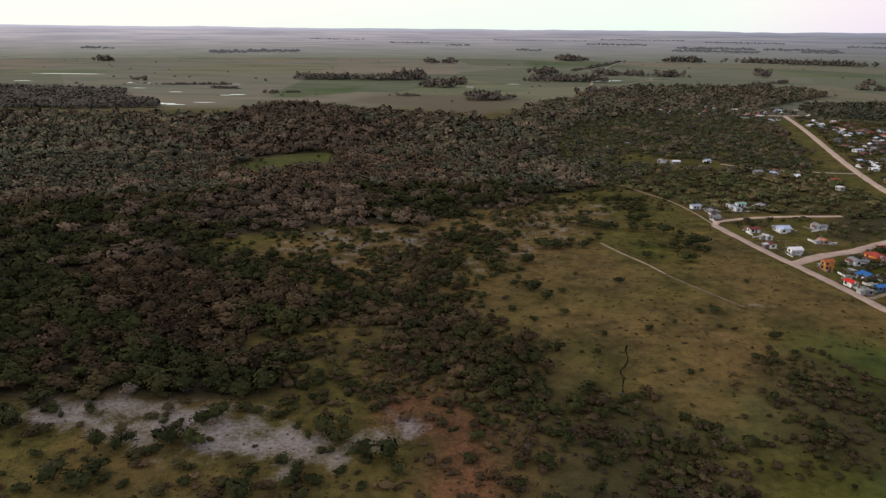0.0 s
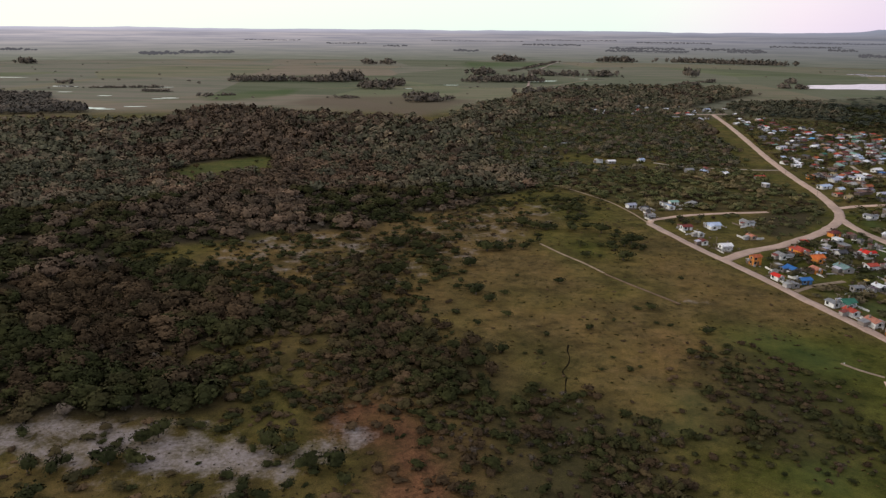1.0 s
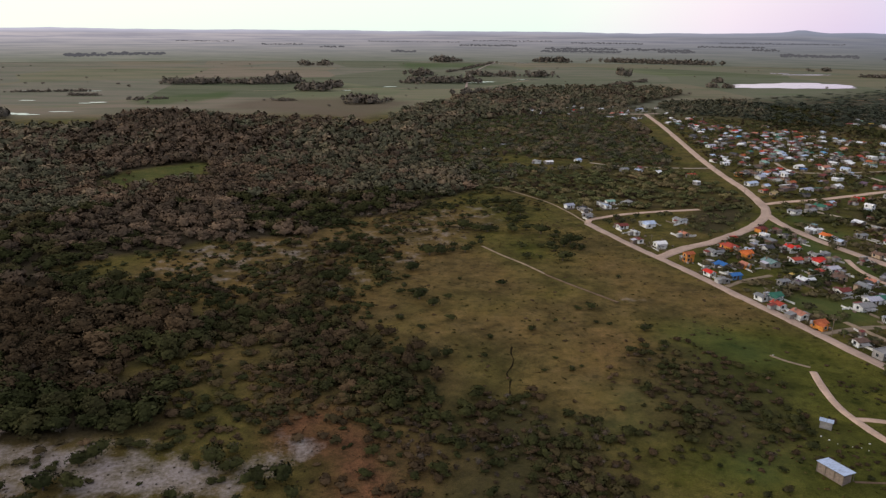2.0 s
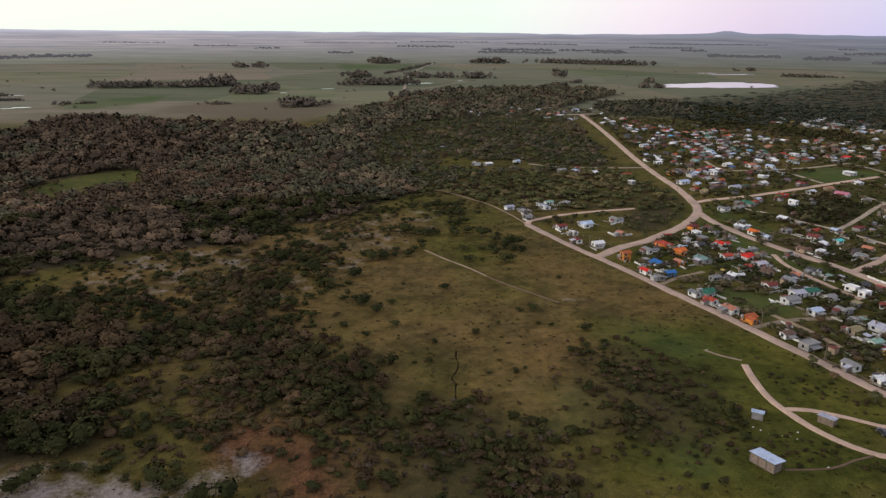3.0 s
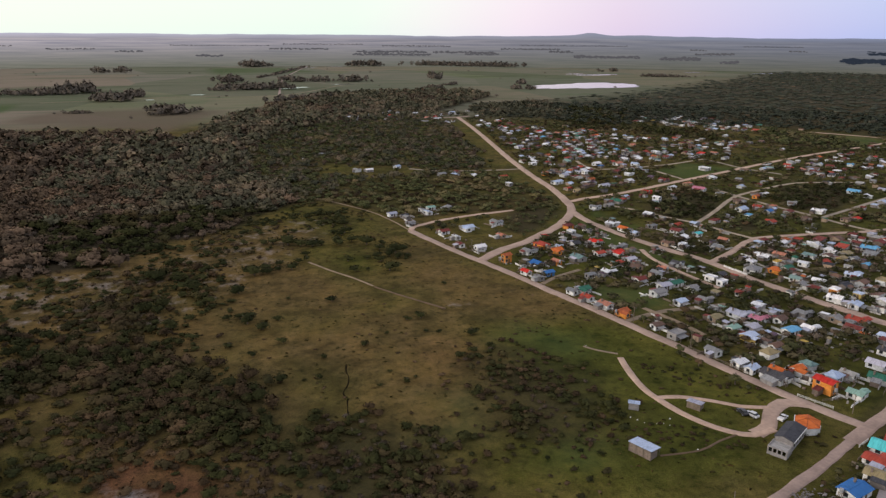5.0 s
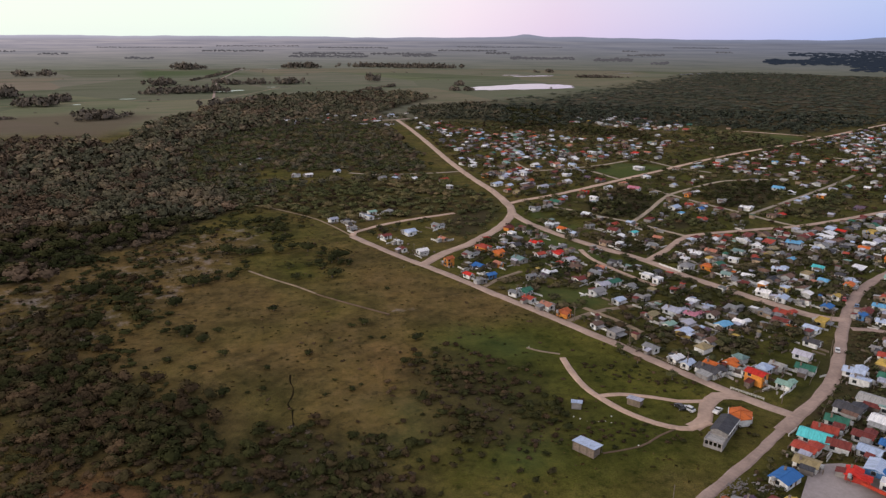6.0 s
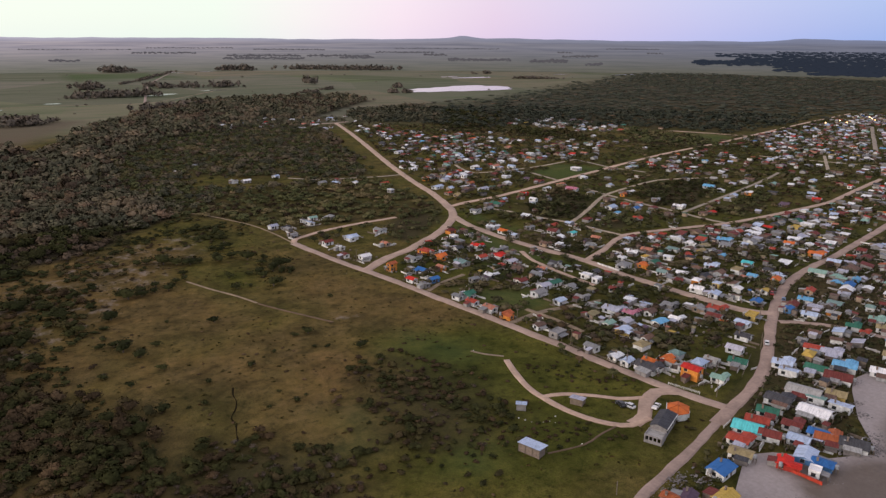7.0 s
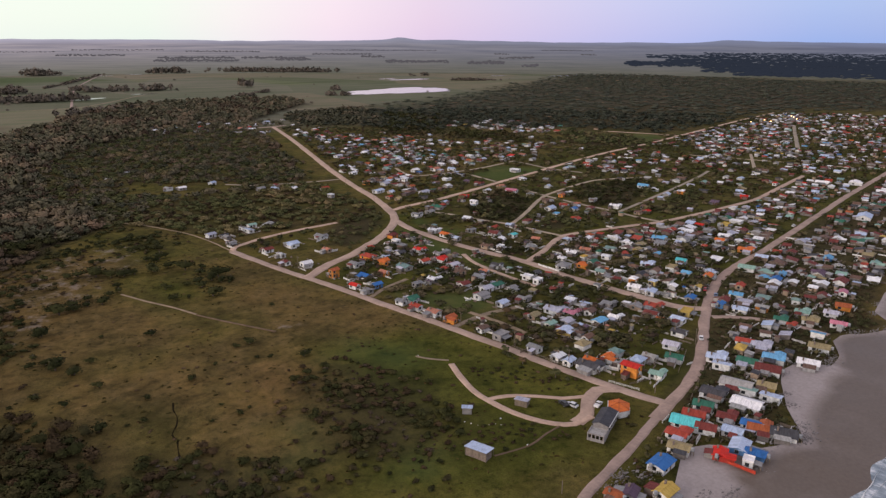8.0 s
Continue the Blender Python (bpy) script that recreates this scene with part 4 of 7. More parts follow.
        s.solid([(xc - q, -hy - wd, -0.3), (xc + q, -hy - wd, -0.3), (xc + q, -hy - wd, h), (xc, -hy - wd, wr), (xc - q, -hy - wd, h)],
                [(xc - q, -0.02, -0.3), (xc + q, -0.02, -0.3), (xc + q, -0.02, h), (xc, -0.02, wr), (xc - q, -0.02, h)])
        wing_part = part("wing", s, WALL[wall] if wall in WALL else SHABBY[int(wall)], ob)
        s = Shape()
        for sg in (-1, 1):
            a = [(xc + sg * (q + .4), -hy - wd - .4, h - pitch * .4 + .012), (xc, -hy - wd - .4, wr + .012), (xc, -0.03, wr + .012), (xc + sg * (q + .4), -0.03, h - pitch * .4 + .012)]
            s.solid(a, [(p[0], p[1], p[2] + th + .02) for p in a])
        part("wing_roof", s, ROOF[roof], wing_part)
    dr = Shape()
    dr.box(-0.45 + hx * 0.2, -hy - 0.04, 0, 0.45 + hx * 0.2, -hy - 0.002, 1.95)
    part("door", dr, DOOR, ob)
    for s in range(storeys):
        z0 = 0.75 + 2.0 * s
        window(ob, -hx * 0.5, -hy - (wd if wing else 0), z0, 1.2, 1.1, 0)
        if detail > 1:
            window(ob, -hx, hy * 0.1, z0, 1.1, 1.1, 3)
            window(ob, hx * 0.45, hy, z0, 1.2, 1.1, 2)
            window(ob, hx, -hy * 0.2, z0, 1.0, 1.1, 1)
    if detail > 1 and rng.random() < 0.5 and style != "flat":
        ch = Shape()
        cx, cy = hx * 0.5, hy * 0.45
        ch.box(cx - .25, cy - .25, h - .1, cx + .25, cy + .25, h + pitch * hy + 0.7)
        ch.box(cx - .32, cy - .32, h + pitch * hy + 0.7, cx + .32, cy + .32, h + pitch * hy + 0.82)
        part("chimney", ch, BRICKWORK, ob)
    if detail > 1 and rng.random() < 0.45:
        tk = Shape()
        tx, ty = -hx - 0.9, hy * 0.4
        tk.tube((tx, ty, 1.9), (tx, ty, 2.9), 0.5, 0.5, 10)
        tk.tube((tx, ty, 2.9), (tx, ty, 3.05), 0.5, 0.15, 10)
        tank = part("water_tank", tk, TANK, ob, "grey plastic water tank")
        st_ = Shape()
        for ax in (-.4, .4):
            for ay in (-.4, .4):
                st_.box(tx + ax - .06, ty + ay - .06, -0.2, tx + ax + .06, ty + ay + .06, 1.85)
        st_.box(tx - .5, ty - .5, 1.78, tx + .5, ty + .5, 1.898)
        part("stand", st_, WOOD, tank)
    if rng.random() < 0.55 and style != "hip":
        an, ar = Shape(), Shape()
        aw, ad, ah = w * rng.uniform(.3, .6), rng.uniform(1.6, 3.0), 2.0
        x0 = rng.uniform(-hx, hx - aw)
        an.solid([(x0, hy + .002, -.3), (x0 + aw, hy + .002, -.3), (x0 + aw, hy + ad, -.3), (x0, hy + ad, -.3)], [(x0, hy + .002, ah + .12), (x0 + aw, hy + .002, ah + .12), (x0 + aw, hy + ad, ah - .25), (x0, hy + ad, ah - .25)])
        annexe = part("annexe", an, SHABBY[rng.integers(4)], ob)
        b0 = [(x0 - .2, hy + .004, ah + .125), (x0 + aw + .2, hy + .004, ah + .125), (x0 + aw + .2, hy + ad + .25, ah - .28), (x0 - .2, hy + ad + .25, ah - .28)]
        ar.solid(b0, [(p[0], p[1], p[2] + .07) for p in b0])
        part("annexe_roof", ar, ROOF[("grey", "brown", "slate", "lavender", "maroon", "concrete")[rng.integers(6)]], annexe)
    if detail > 1 and rng.random() < 0.4:
        po = Shape()
        q0 = h - pitch * o - 0.12
        po.solid([(-hx, -hy - 2.2, q0 - .35), (hx * .6, -hy - 2.2, q0 - .35), (hx * .6, -hy - .02, q0 - .05), (-hx, -hy - .02, q0 - .05)],
                 [(-hx, -hy - 2.2, q0 - .28), (hx * .6, -hy - 2.2, q0 - .28), (hx * .6, -hy - .02, q0 + .02), (-hx, -hy - .02, q0 + .02)])
        porch = part("porch_roof", po, ROOF["grey"], ob)
        for px in (-hx + .15, hx * .6 - .15):
            ps = Shape()
            ps.box(px - .07, -hy - 2.1, -0.2, px + .07, -hy - 1.96, q0 - .34)
            part("post", ps, WOOD, porch)
    if ob is FAR_HOUSES:
        return None
    wall_word = dict(white="whitewashed", grey="bare grey", tan="tan", orange="orange", yellow="yellow", blue="blue", red="red").get(wall, "shabby")
    size = ("two-storey " if storeys == 2 else "small single-storey ")
    form = dict(gable="gabled", hip="hipped", shed="sloping", flat="flat")[style]
    return tagged(ob, size + wall_word + " house with a " + form + " " + ROOF_WORD[roof] + " roof", "house", "houses of the town")


# houses that can be told apart, street by street
PLACED.append((165, 291, 4))    # an empty plot
house(152.0, 369.0, 9, 6.0, 4.4, "gable", "maroon", "white")
house(154.0, 356.0, 101, 5.0, 3.6, "shed", "white", "white")
house(168.0, 372.0, 7, 7.9, 5.7, "gable", "paleblue", "white")
house(189.0, 378.0, 101, 6.5, 4.7, "gable", "grey", "white")
house(179.0, 350.0, 104, 5.0, 3.6, "gable", "salmon", "tan")
house(158.0, 333.0, 8, 6.4, 4.6, "gable", "white", "white")
house(150.0, 341.0, 99, 5.0, 3.6, "gable", "maroon", "white")
house(140.8, 394.4, 14, 5.0, 3.6, "gable", "grey", "grey")
house(160.0, 416.0, 98, 6.0, 4.4, "shed", "paleblue", "white")
house(161.0, 308.0, 14, 5.0, 3.6, "gable2", "rust", "orange")
house(191.0, 325.0, 104, 8.5, 6.1, "hip", "brick", "orange")
house(193.0, 313.0, 8, 6.5, 4.7, "gable", "orange", "orange")
house(183.0, 296.0, 102, 5.0, 3.6, "gable", "salmon", "orange")
house(178.0, 317.0, 97, 6.2, 4.5, "gable", "grey", "white")
house(161.1, 287.2, 103, 5.2, 3.7, "gable", "red", "white")
house(170.3, 282.1, 8, 5.4, 3.9, "gable", "blue", "blue")
house(163.0, 278.0, 99, 5.0, 3.6, "shed", "grey", "grey")
house(197.0, 298.0, 96, 8.2, 5.9, "gable", "teal", "grey")
house(220.0, 342.0, 102, 5.0, 3.6, "flat", "white", "white")
house(221.0, 320.0, 104, 5.5, 4.0, "gable", "red", "white")
house(211.0, 300.0, 10, 5.8, 4.1, "gable", "brick", "white")
house(197.0, 273.0, 100, 5.0, 3.6, "gable", "white", "grey")
house(187.0, 272.0, 8, 5.0, 3.6, "gable", "grey", "grey")
house(167.0, 255.6, 104, 5.0, 3.6, "gable", "grey", "white")
house(173.0, 256.0, 7, 6.2, 4.5, "gable", "green", "white")
house(169.0, 246.6, 102, 5.6, 4.0, "gable", "brick", "white")
house(171.4, 236.5, 101, 6.3, 4.6, "gable", "salmon", "white")
house(225.0, 307.0, 103, 5.0, 3.6, "gable", "grey", "white")
house(173.1, 227.0, 16, 5.6, 4.0, "gable", "rust", "orange")
house(177.0, 210.0, 7, 5.0, 3.6, "gable", "brown", "white")
house(178.3, 200.1, 12, 6.6, 4.8, "flat", "grey", "grey")
house(180.7, 183.1, 99, 5.6, 4.1, "gable", "grey", "white")
house(216.0, 208.0, 100, 8.6, 6.2, "gable", "lavender", "white")
house(219.0, 201.0, 102, 5.9, 4.3, "gable", "pink", "white")
house(204.0, 208.0, 15, 5.9, 4.2, "gable", "khaki", "tan")
house(203.0, 197.0, 14, 5.3, 3.8, "gable", "mint", "white")
house(203.0, 189.0, 9, 6.4, 4.6, "gable", "paleblue", "yellow")
house(205.0, 178.0, 7, 5.1, 3.6, "gable", "brown", "white")
house(211.0, 195.0, 9, 6.2, 4.4, "gable", "lavender", "grey")
house(222.0, 187.0, 6, 6.6, 4.7, "gable", "skyblue", "white")
house(227.0, 197.0, 15, 5.5, 4.0, "gable", "brown", "white")
house(233.0, 205.0, 103, 5.0, 3.6, "shed", "paleblue", "grey")
house(241.0, 199.0, 96, 5.3, 3.8, "gable", "grey", "grey")
house(230.0, 186.0, 99, 5.0, 3.6, "gable", "white", "white")
house(249.0, 190.0, 14, 5.2, 3.8, "gable", "grey", "tan")
house(247.0, 180.0, 105, 6.4, 4.6, "gable", "maroon", "white")
house(182.3, 172.2, 9, 5.5, 3.9, "gable", "white", "white")
house(182.9, 167.1, 15, 5.0, 3.6, "gable", "paleblue", "white")
house(185.7, 160.0, 97, 9.1, 5.5, "gable", "slate", "white")
house(190.0, 163.0, 102, 5.0, 3.6, "gable", "orange", "white")
house(197.0, 161.0, 9, 5.0, 3.6, "gable", "orange", "white")
house(197.0, 153.0, 10, 5.0, 3.6, "shed", "grey", "white")
house(194.6, 148.0, 101, 7.0, 4.6, "gable2", "red", "orange")
house(200.0, 141.0, 106, 5.2, 3.7, "gable", "mint", "white")
house(202.0, 241.0, 10, 7.3, 5.2, "gable", "grey", "white")
house(205.0, 258.0, 10, 5.7, 4.1, "gable", "maroon", "white")
house(210.0, 247.0, 7, 6.5, 4.7, "gable", "lavender", "white")
house(217.0, 248.0, 7, 7.1, 5.1, "gable", "green", "white")
house(220.0, 240.0, 12, 5.1, 3.7, "gable", "grey", "white")
house(203.0, 227.6, 12, 5.7, 4.1, "gable", "paleblue", "white")
house(214.1, 226.2, 102, 5.0, 3.6, "gable", "grey", "grey")
house(237.7, 248.0, 106, 5.4, 3.9, "flat", "white", "white")
house(237.9, 241.1, 14, 5.0, 3.6, "flat", "white", "white")
house(226.0, 268.0, 104, 5.0, 3.6, "gable", "salmon", "tan")
house(237.2, 271.9, 103, 5.0, 3.6, "gable", "slate", "white")
house(220.0, 286.0, 11, 6.2, 4.5, "gable", "lavender", "white")
house(221.0, 299.0, 10, 6.9, 4.9, "gable", "red", "white")
house(216.0, 275.0, 96, 5.5, 4.0, "gable", "brown", "tan")
house(252.9, 337.2, 100, 7.1, 5.1, "gable", "orange", "white")
house(253.0, 350.0, 104, 6.7, 4.8, "gable", "white", "white")
house(253.0, 327.1, 98, 5.0, 3.6, "gable", "paleblue", "grey")
house(288.0, 333.0, 17, 6.2, 4.5, "gable", "brick", "tan")
house(273.0, 337.0, 19, 5.5, 4.0, "gable", "grey", "grey")
house(286.0, 313.0, 18, 5.4, 3.9, "gable", "turquoise", "white")
house(256.7, 303.4, 97, 5.6, 4.0, "gable", "brown", "tan")
house(262.0, 297.0, 23, 5.0, 3.6, "flat", "white", "white")
house(277.0, 287.0, 110, 5.6, 4.0, "gable", "grey", "tan")
house(291.0, 298.0, 114, 5.3, 3.8, "gable", "salmon", "tan")
house(266.0, 251.0, 19, 8.7, 6.3, "hip", "grey", "white")
house(275.0, 247.0, 18, 5.2, 3.7, "gable", "orange", "orange")
house(275.0, 261.0, 17, 5.0, 3.6, "shed", "white", "white")
house(298.0, 265.0, 112, 6.6, 4.8, "gable", "salmon", "tan")
house(287.0, 265.0, 112, 6.0, 4.3, "gable", "white", "grey")
house(317.0, 281.0, 21, 5.3, 3.8, "gable", "white", "white")
house(297.0, 249.0, 107, 5.0, 3.6, "gable", "white", "white")
house(281.0, 226.0, 114, 6.0, 4.3, "gable", "white", "white")
house(270.0, 226.0, 23, 5.0, 3.6, "gable", "grey", "white")
house(304.0, 227.0, 114, 6.8, 4.9, "gable", "paleblue", "white")
house(322.0, 248.0, 14, 5.5, 4.0, "gable", "khaki", "yellow")
house(329.0, 262.0, 22, 5.7, 4.1, "gable", "white", "white")
house(269.0, 207.0, 111, 6.6, 4.7, "gable", "white", "white")
house(270.0, 198.0, 23, 6.5, 4.7, "gable", "paleblue", "white")
house(180.0, 115.0, 115, 9.1, 6.7, "gable", "turquoise", "white")
house(172.0, 112.0, 106, 6.7, 4.9, "gable", "brick", "white")
house(186.0, 116.0, 117, 7.4, 5.5, "gable", "brick", "white")
house(155.0, 105.0, 10, 7.9, 5.7, "gable", "blue", "white")
house(166.0, 107.0, 113, 6.8, 5.0, "gable", "khaki", "white")
house(145.0, 96.0, 8, 6.5, 4.8, "gable", "yellow", "white")
house(137.0, 101.0, 24, 5.4, 3.9, "gable", "plum", "grey")
house(133.0, 103.0, 105, 5.0, 3.6, "gable", "rust", "grey")
house(206.0, 110.0, 106, 10.0, 7.2, "gable", "white", "white")
house(194.0, 118.0, 116, 6.8, 5.0, "gable", "green", "white")
house(204.0, 121.0, 107, 8.6, 6.3, "gable", "slate", "white")
house(216.0, 120.0, 110, 11.5, 7.2, "gable", "concrete", "white")
house(223.0, 113.0, 113, 6.5, 4.8, "gable", "khaki", "yellow")
house(182.0, 109.0, 118, 6.5, 4.8, "gable", "maroon", "white")
house(193.0, 109.0, 112, 6.0, 4.4, "gable", "maroon", "white")
house(187.0, 103.0, 107, 6.4, 4.6, "gable", "paleblue", "white")
house(195.0, 102.0, 111, 6.0, 4.4, "gable", "blue", "white")
house(195.0, 99.0, 117, 7.6, 5.5, "gable", "rust", "white")
house(198.0, 93.0, 117, 8.2, 6.0, "gable", "slate", "white")
house(181.0, 97.0, 21, 7.6, 5.5, "gable", "paleblue", "blue")
house(181.0, 92.0, 108, 6.0, 4.4, "gable", "blue", "blue")
house(172.6, 98.0, 28, 5.2, 4.2, "gable", "red", "red")
house(175.6, 91.0, 22, 3.6, 3.2, "flat", "white", "white")
house(230.0, 137.0, 115, 7.4, 5.5, "gable", "paleblue", "white")
house(226.0, 132.0, 112, 6.8, 5.0, "shed", "paleblue", "white")
house(236.0, 128.0, 110, 7.8, 5.7, "gable", "green", "white")
house(247.0, 124.0, 114, 8.4, 6.1, "gable", "skyblue", "white")
house(254.0, 133.0, 110, 7.8, 5.7, "gable", "lavender", "white")
house(253.0, 114.0, 113, 8.2, 6.0, "gable", "white", "white")
house(271.0, 119.0, 111, 8.2, 6.0, "gable", "khaki", "white")
house(252.0, 139.0, 113, 7.0, 5.1, "gable", "brick", "white")
house(226.0, 154.0, 107, 6.5, 4.7, "gable", "lavender", "white")
house(217.0, 146.0, 113, 6.9, 5.0, "gable", "green", "white")
house(210.0, 152.0, 105, 5.1, 3.7, "gable", "concrete", "white")
house(251.0, 169.0, 98, 6.2, 4.5, "gable", "paleblue", "white")
house(239.0, 160.0, 103, 6.0, 4.3, "gable", "slate", "white")
house(236.0, 120.0, 114, 9.4, 6.8, "gable", "maroon", "white")
house(215.0, 115.0, 110, 6.0, 4.4, "shed", "mint", "white")
house(217.0, 108.0, 106, 7.0, 5.1, "shed", "paleblue", "white")
house(261.0, 172.0, 19, 6.4, 4.6, "flat", "yellow", "yellow")
house(294.0, 189.0, 22, 5.0, 3.6, "gable", "yellow", "white")
house(278.0, 182.0, 16, 5.9, 4.2, "gable", "blue", "grey")
house(255.0, 185.0, 103, 7.8, 5.6, "gable", "brick", "white")
house(313.1, 196.2, 22, 5.9, 4.2, "gable", "orange", "yellow")
house(282.0, 169.0, 16, 5.0, 3.6, "gable", "blue", "blue")
house(299.0, 172.0, 111, 6.4, 4.6, "gable", "skyblue", "white")
house(288.0, 171.0, 20, 6.3, 4.5, "gable", "maroon", "tan")
house(283.0, 160.0, 113, 6.5, 4.7, "gable", "paleblue", "white")
house(286.0, 143.0, 113, 5.8, 4.2, "gable", "green", "white")
house(347.0, 176.0, 23, 5.0, 3.6, "gable", "skyblue", "blue")
house(394.0, 176.0, 17, 6.4, 4.6, "gable", "skyblue", "blue")
house(343.0, 144.0, 21, 5.5, 4.0, "gable", "pink", "white")
house(324.0, 135.0, 113, 6.8, 5.0, "gable", "rust", "orange")
house(311.0, 134.0, 109, 6.1, 4.5, "gable", "lavender", "white")
house(372.0, 211.8, 107, 8.3, 5.9, "gable", "orange", "orange")
house(341.5, 192.4, 110, 8.8, 6.3, "gable", "mint", "white")
house(324.0, 220.0, 106, 5.8, 4.2, "gable", "turquoise", "white")
house(378.0, 232.0, 111, 5.8, 4.2, "gable", "orange", "white")
house(352.0, 256.0, 108, 8.2, 5.9, "gable", "skyblue", "white")
house(365.9, 198.3, 110, 7.0, 5.1, "gable", "paleblue", "tan")
house(312.0, 178.0, 19, 5.7, 4.1, "gable", "brick", "tan")
house(321.0, 167.0, 114, 5.2, 3.7, "gable", "lavender", "white")
house(302.0, 142.0, 110, 6.4, 4.6, "gable", "mint", "white")
house(295.0, 135.0, 113, 7.0, 5.1, "gable", "khaki", "white")
house(301.0, 126.0, 109, 6.8, 5.0, "gable", "pink", "white")
house(505.0, 294.0, 113, 6.0, 4.3, "gable", "red", "red")
house(575.0, 309.0, 15, 5.0, 3.6, "flat", "red", "white")
house(415.0, 252.0, 15, 7.0, 5.0, "flat", "yellow", "yellow")
house(482.0, 334.0, 23, 7.7, 5.5, "flat", "white", "orange")
house(513.0, 210.0, 18, 16.0, 9.6, "gable", "paleblue", "white")
house(612.0, 288.0, 104, 11.5, 6.9, "gable", "white", "white")
house(635.9, 272.6, 16, 14.0, 8.4, "gable", "white", "white")
house(404.0, 156.0, 16, 6.8, 4.9, "gable", "mint", "grey")
house(444.0, 183.0, 105, 7.6, 5.4, "gable", "green", "white")
house(331.0, 419.0, 105, 5.2, 3.7, "gable", "red", "red")
house(320.0, 393.0, 110, 5.6, 4.1, "gable2", "white", "white")
house(359.0, 425.0, 21, 6.9, 5.0, "gable", "white", "white")
house(375.0, 414.0, 114, 10.0, 6.0, "gable", "pink", "white")
house(380.0, 433.0, 20, 7.2, 5.2, "gable", "salmon", "tan")
house(395.0, 379.0, 21, 5.2, 3.8, "gable", "rust", "orange")
house(408.0, 383.0, 19, 5.0, 3.6, "gable", "white", "white")
house(356.0, 352.0, 16, 8.3, 6.0, "gable", "paleblue", "white")
house(371.0, 353.0, 109, 6.3, 4.6, "gable", "brick", "white")
house(368.0, 341.0, 18, 6.2, 4.5, "gable", "blue", "white")
house(346.0, 336.0, 23, 5.3, 3.8, "flat", "skyblue", "white")
house(399.0, 330.0, 109, 7.7, 5.6, "gable", "white", "white")
house(402.0, 354.0, 113, 5.1, 3.7, "gable", "grey", "white")
house(476.0, 366.0, 106, 9.6, 5.8, "gable", "skyblue", "white")
house(298.0, 508.0, 18, 5.7, 4.1, "flat", "salmon", "orange")
house(289.0, 474.0, 17, 10.0, 6.0, "gable", "paleblue", "white")
house(286.0, 441.0, 17, 5.1, 3.7, "gable", "khaki", "tan")
house(284.0, 449.0, 15, 5.2, 3.7, "gable", "brick", "tan")
house(327.0, 494.0, 22, 5.0, 3.6, "gable2", "white", "white")
house(316.0, 450.0, 16, 9.2, 5.5, "gable", "lavender", "white")
house(365.0, 534.0, 19, 8.0, 5.8, "gable", "white", "white")
house(384.0, 529.0, 23, 9.9, 5.9, "gable", "salmon", "white")
house(396.0, 520.0, 114, 7.2, 5.2, "gable", "paleblue", "white")
house(385.0, 492.0, 107, 6.0, 4.3, "shed", "blue", "white")
house(348.0, 648.0, 22, 10.0, 6.0, "gable", "lavender", "white")
house(312.0, 554.0, 15, 6.9, 5.0, "gable", "white", "white")
house(440.0, 482.0, 107, 9.8, 5.9, "flat", "white", "white")
house(227.0, 529.0, 102, 6.2, 4.5, "gable", "paleblue", "white")
house(239.0, 521.0, 14, 5.4, 3.9, "gable", "white", "white")
house(259.0, 506.0, 9, 7.0, 5.0, "gable", "brick", "grey")
house(250.0, 479.0, 104, 5.2, 3.7, "flat", "white", "grey")
house(293.0, 401.0, 110, 8.3, 6.0, "gable", "green", "grey")
house(268.0, 391.0, 112, 6.0, 4.3, "gable", "grey", "white")
house(280.6, 391.9, 23, 6.1, 4.4, "gable", "grey", "grey")
house(159.0, 423.0, 105, 5.5, 4.0, "shed", "grey", "white")
house(143.0, 413.0, 12, 5.0, 3.6, "gable", "slate", "grey")
for x, y, t, w, roof, wall in ((129, 642, 10, 7, "white", "white"), (149, 667, 20, 6, "grey", "0"), (157, 576, 95, 6, "concrete", "white"), (167, 572, 10, 7, "white", "2"), (194, 579, 30, 6, "paleblue", "white"), (217, 534, 12, 7, "grey", "2"), (233, 540, 100, 6, "maroon", "tan"),
                               (137, 419, 14, 6, "lavender", "white"), (143, 408, 100, 5, "grey", "0"), (166, 427, 8, 6, "mint", "white"), (178, 424, 95, 6, "grey", "2")):
    house(x, y, t, w, w * 0.7, "gable", roof, wall, 1)
for x, y, t, w, roof in ((255, 965, 10, 12, "white"), (273, 974, 20, 8, "paleblue"), (323, 1017, 15, 9, "white"), (338, 1004, 100, 8, "grey"), (337, 887, 12, 9, "concrete"), (364, 914, 14, 12, "white"), (362, 873, 100, 8, "lavender"), (361, 992, 16, 10, "white"), (300, 940, 14, 8, "brown"), (385, 960, 20, 14, "white"), (415, 985, 18, 10, "paleblue")):
    house(x, y, t, w, w * 0.6, "gable", roof, "white", 0)

ROOF_MIX = ["white"] * 5 + ["paleblue"] * 5 + ["grey"] * 11 + ["lavender"] * 6 + ["concrete"] * 5 + ["maroon"] * 14 + ["brick"] * 7 + ["brown"] * 12 + ["slate"] * 9 + ["khaki"] * 3 + ["plum"] * 3 + ["salmon"] * 2 + ["green"] * 4 + ["mint"] * 2 + ["teal"] * 2 + ["skyblue", "blue", "orange", "rust", "rust", "red", "red", "yellow"]
FAR_MIX = ROOF_MIX + ["white"] * 16 + ["paleblue"] * 6 + ["brown"] * 4 + ["maroon"] * 4
FAR_WALLS = ["white"] * 5 + ["4"] * 4 + ["3"] * 5 + ["2"] * 7 + ["0"] * 8 + ["1"] * 8 + ["tan"] * 3
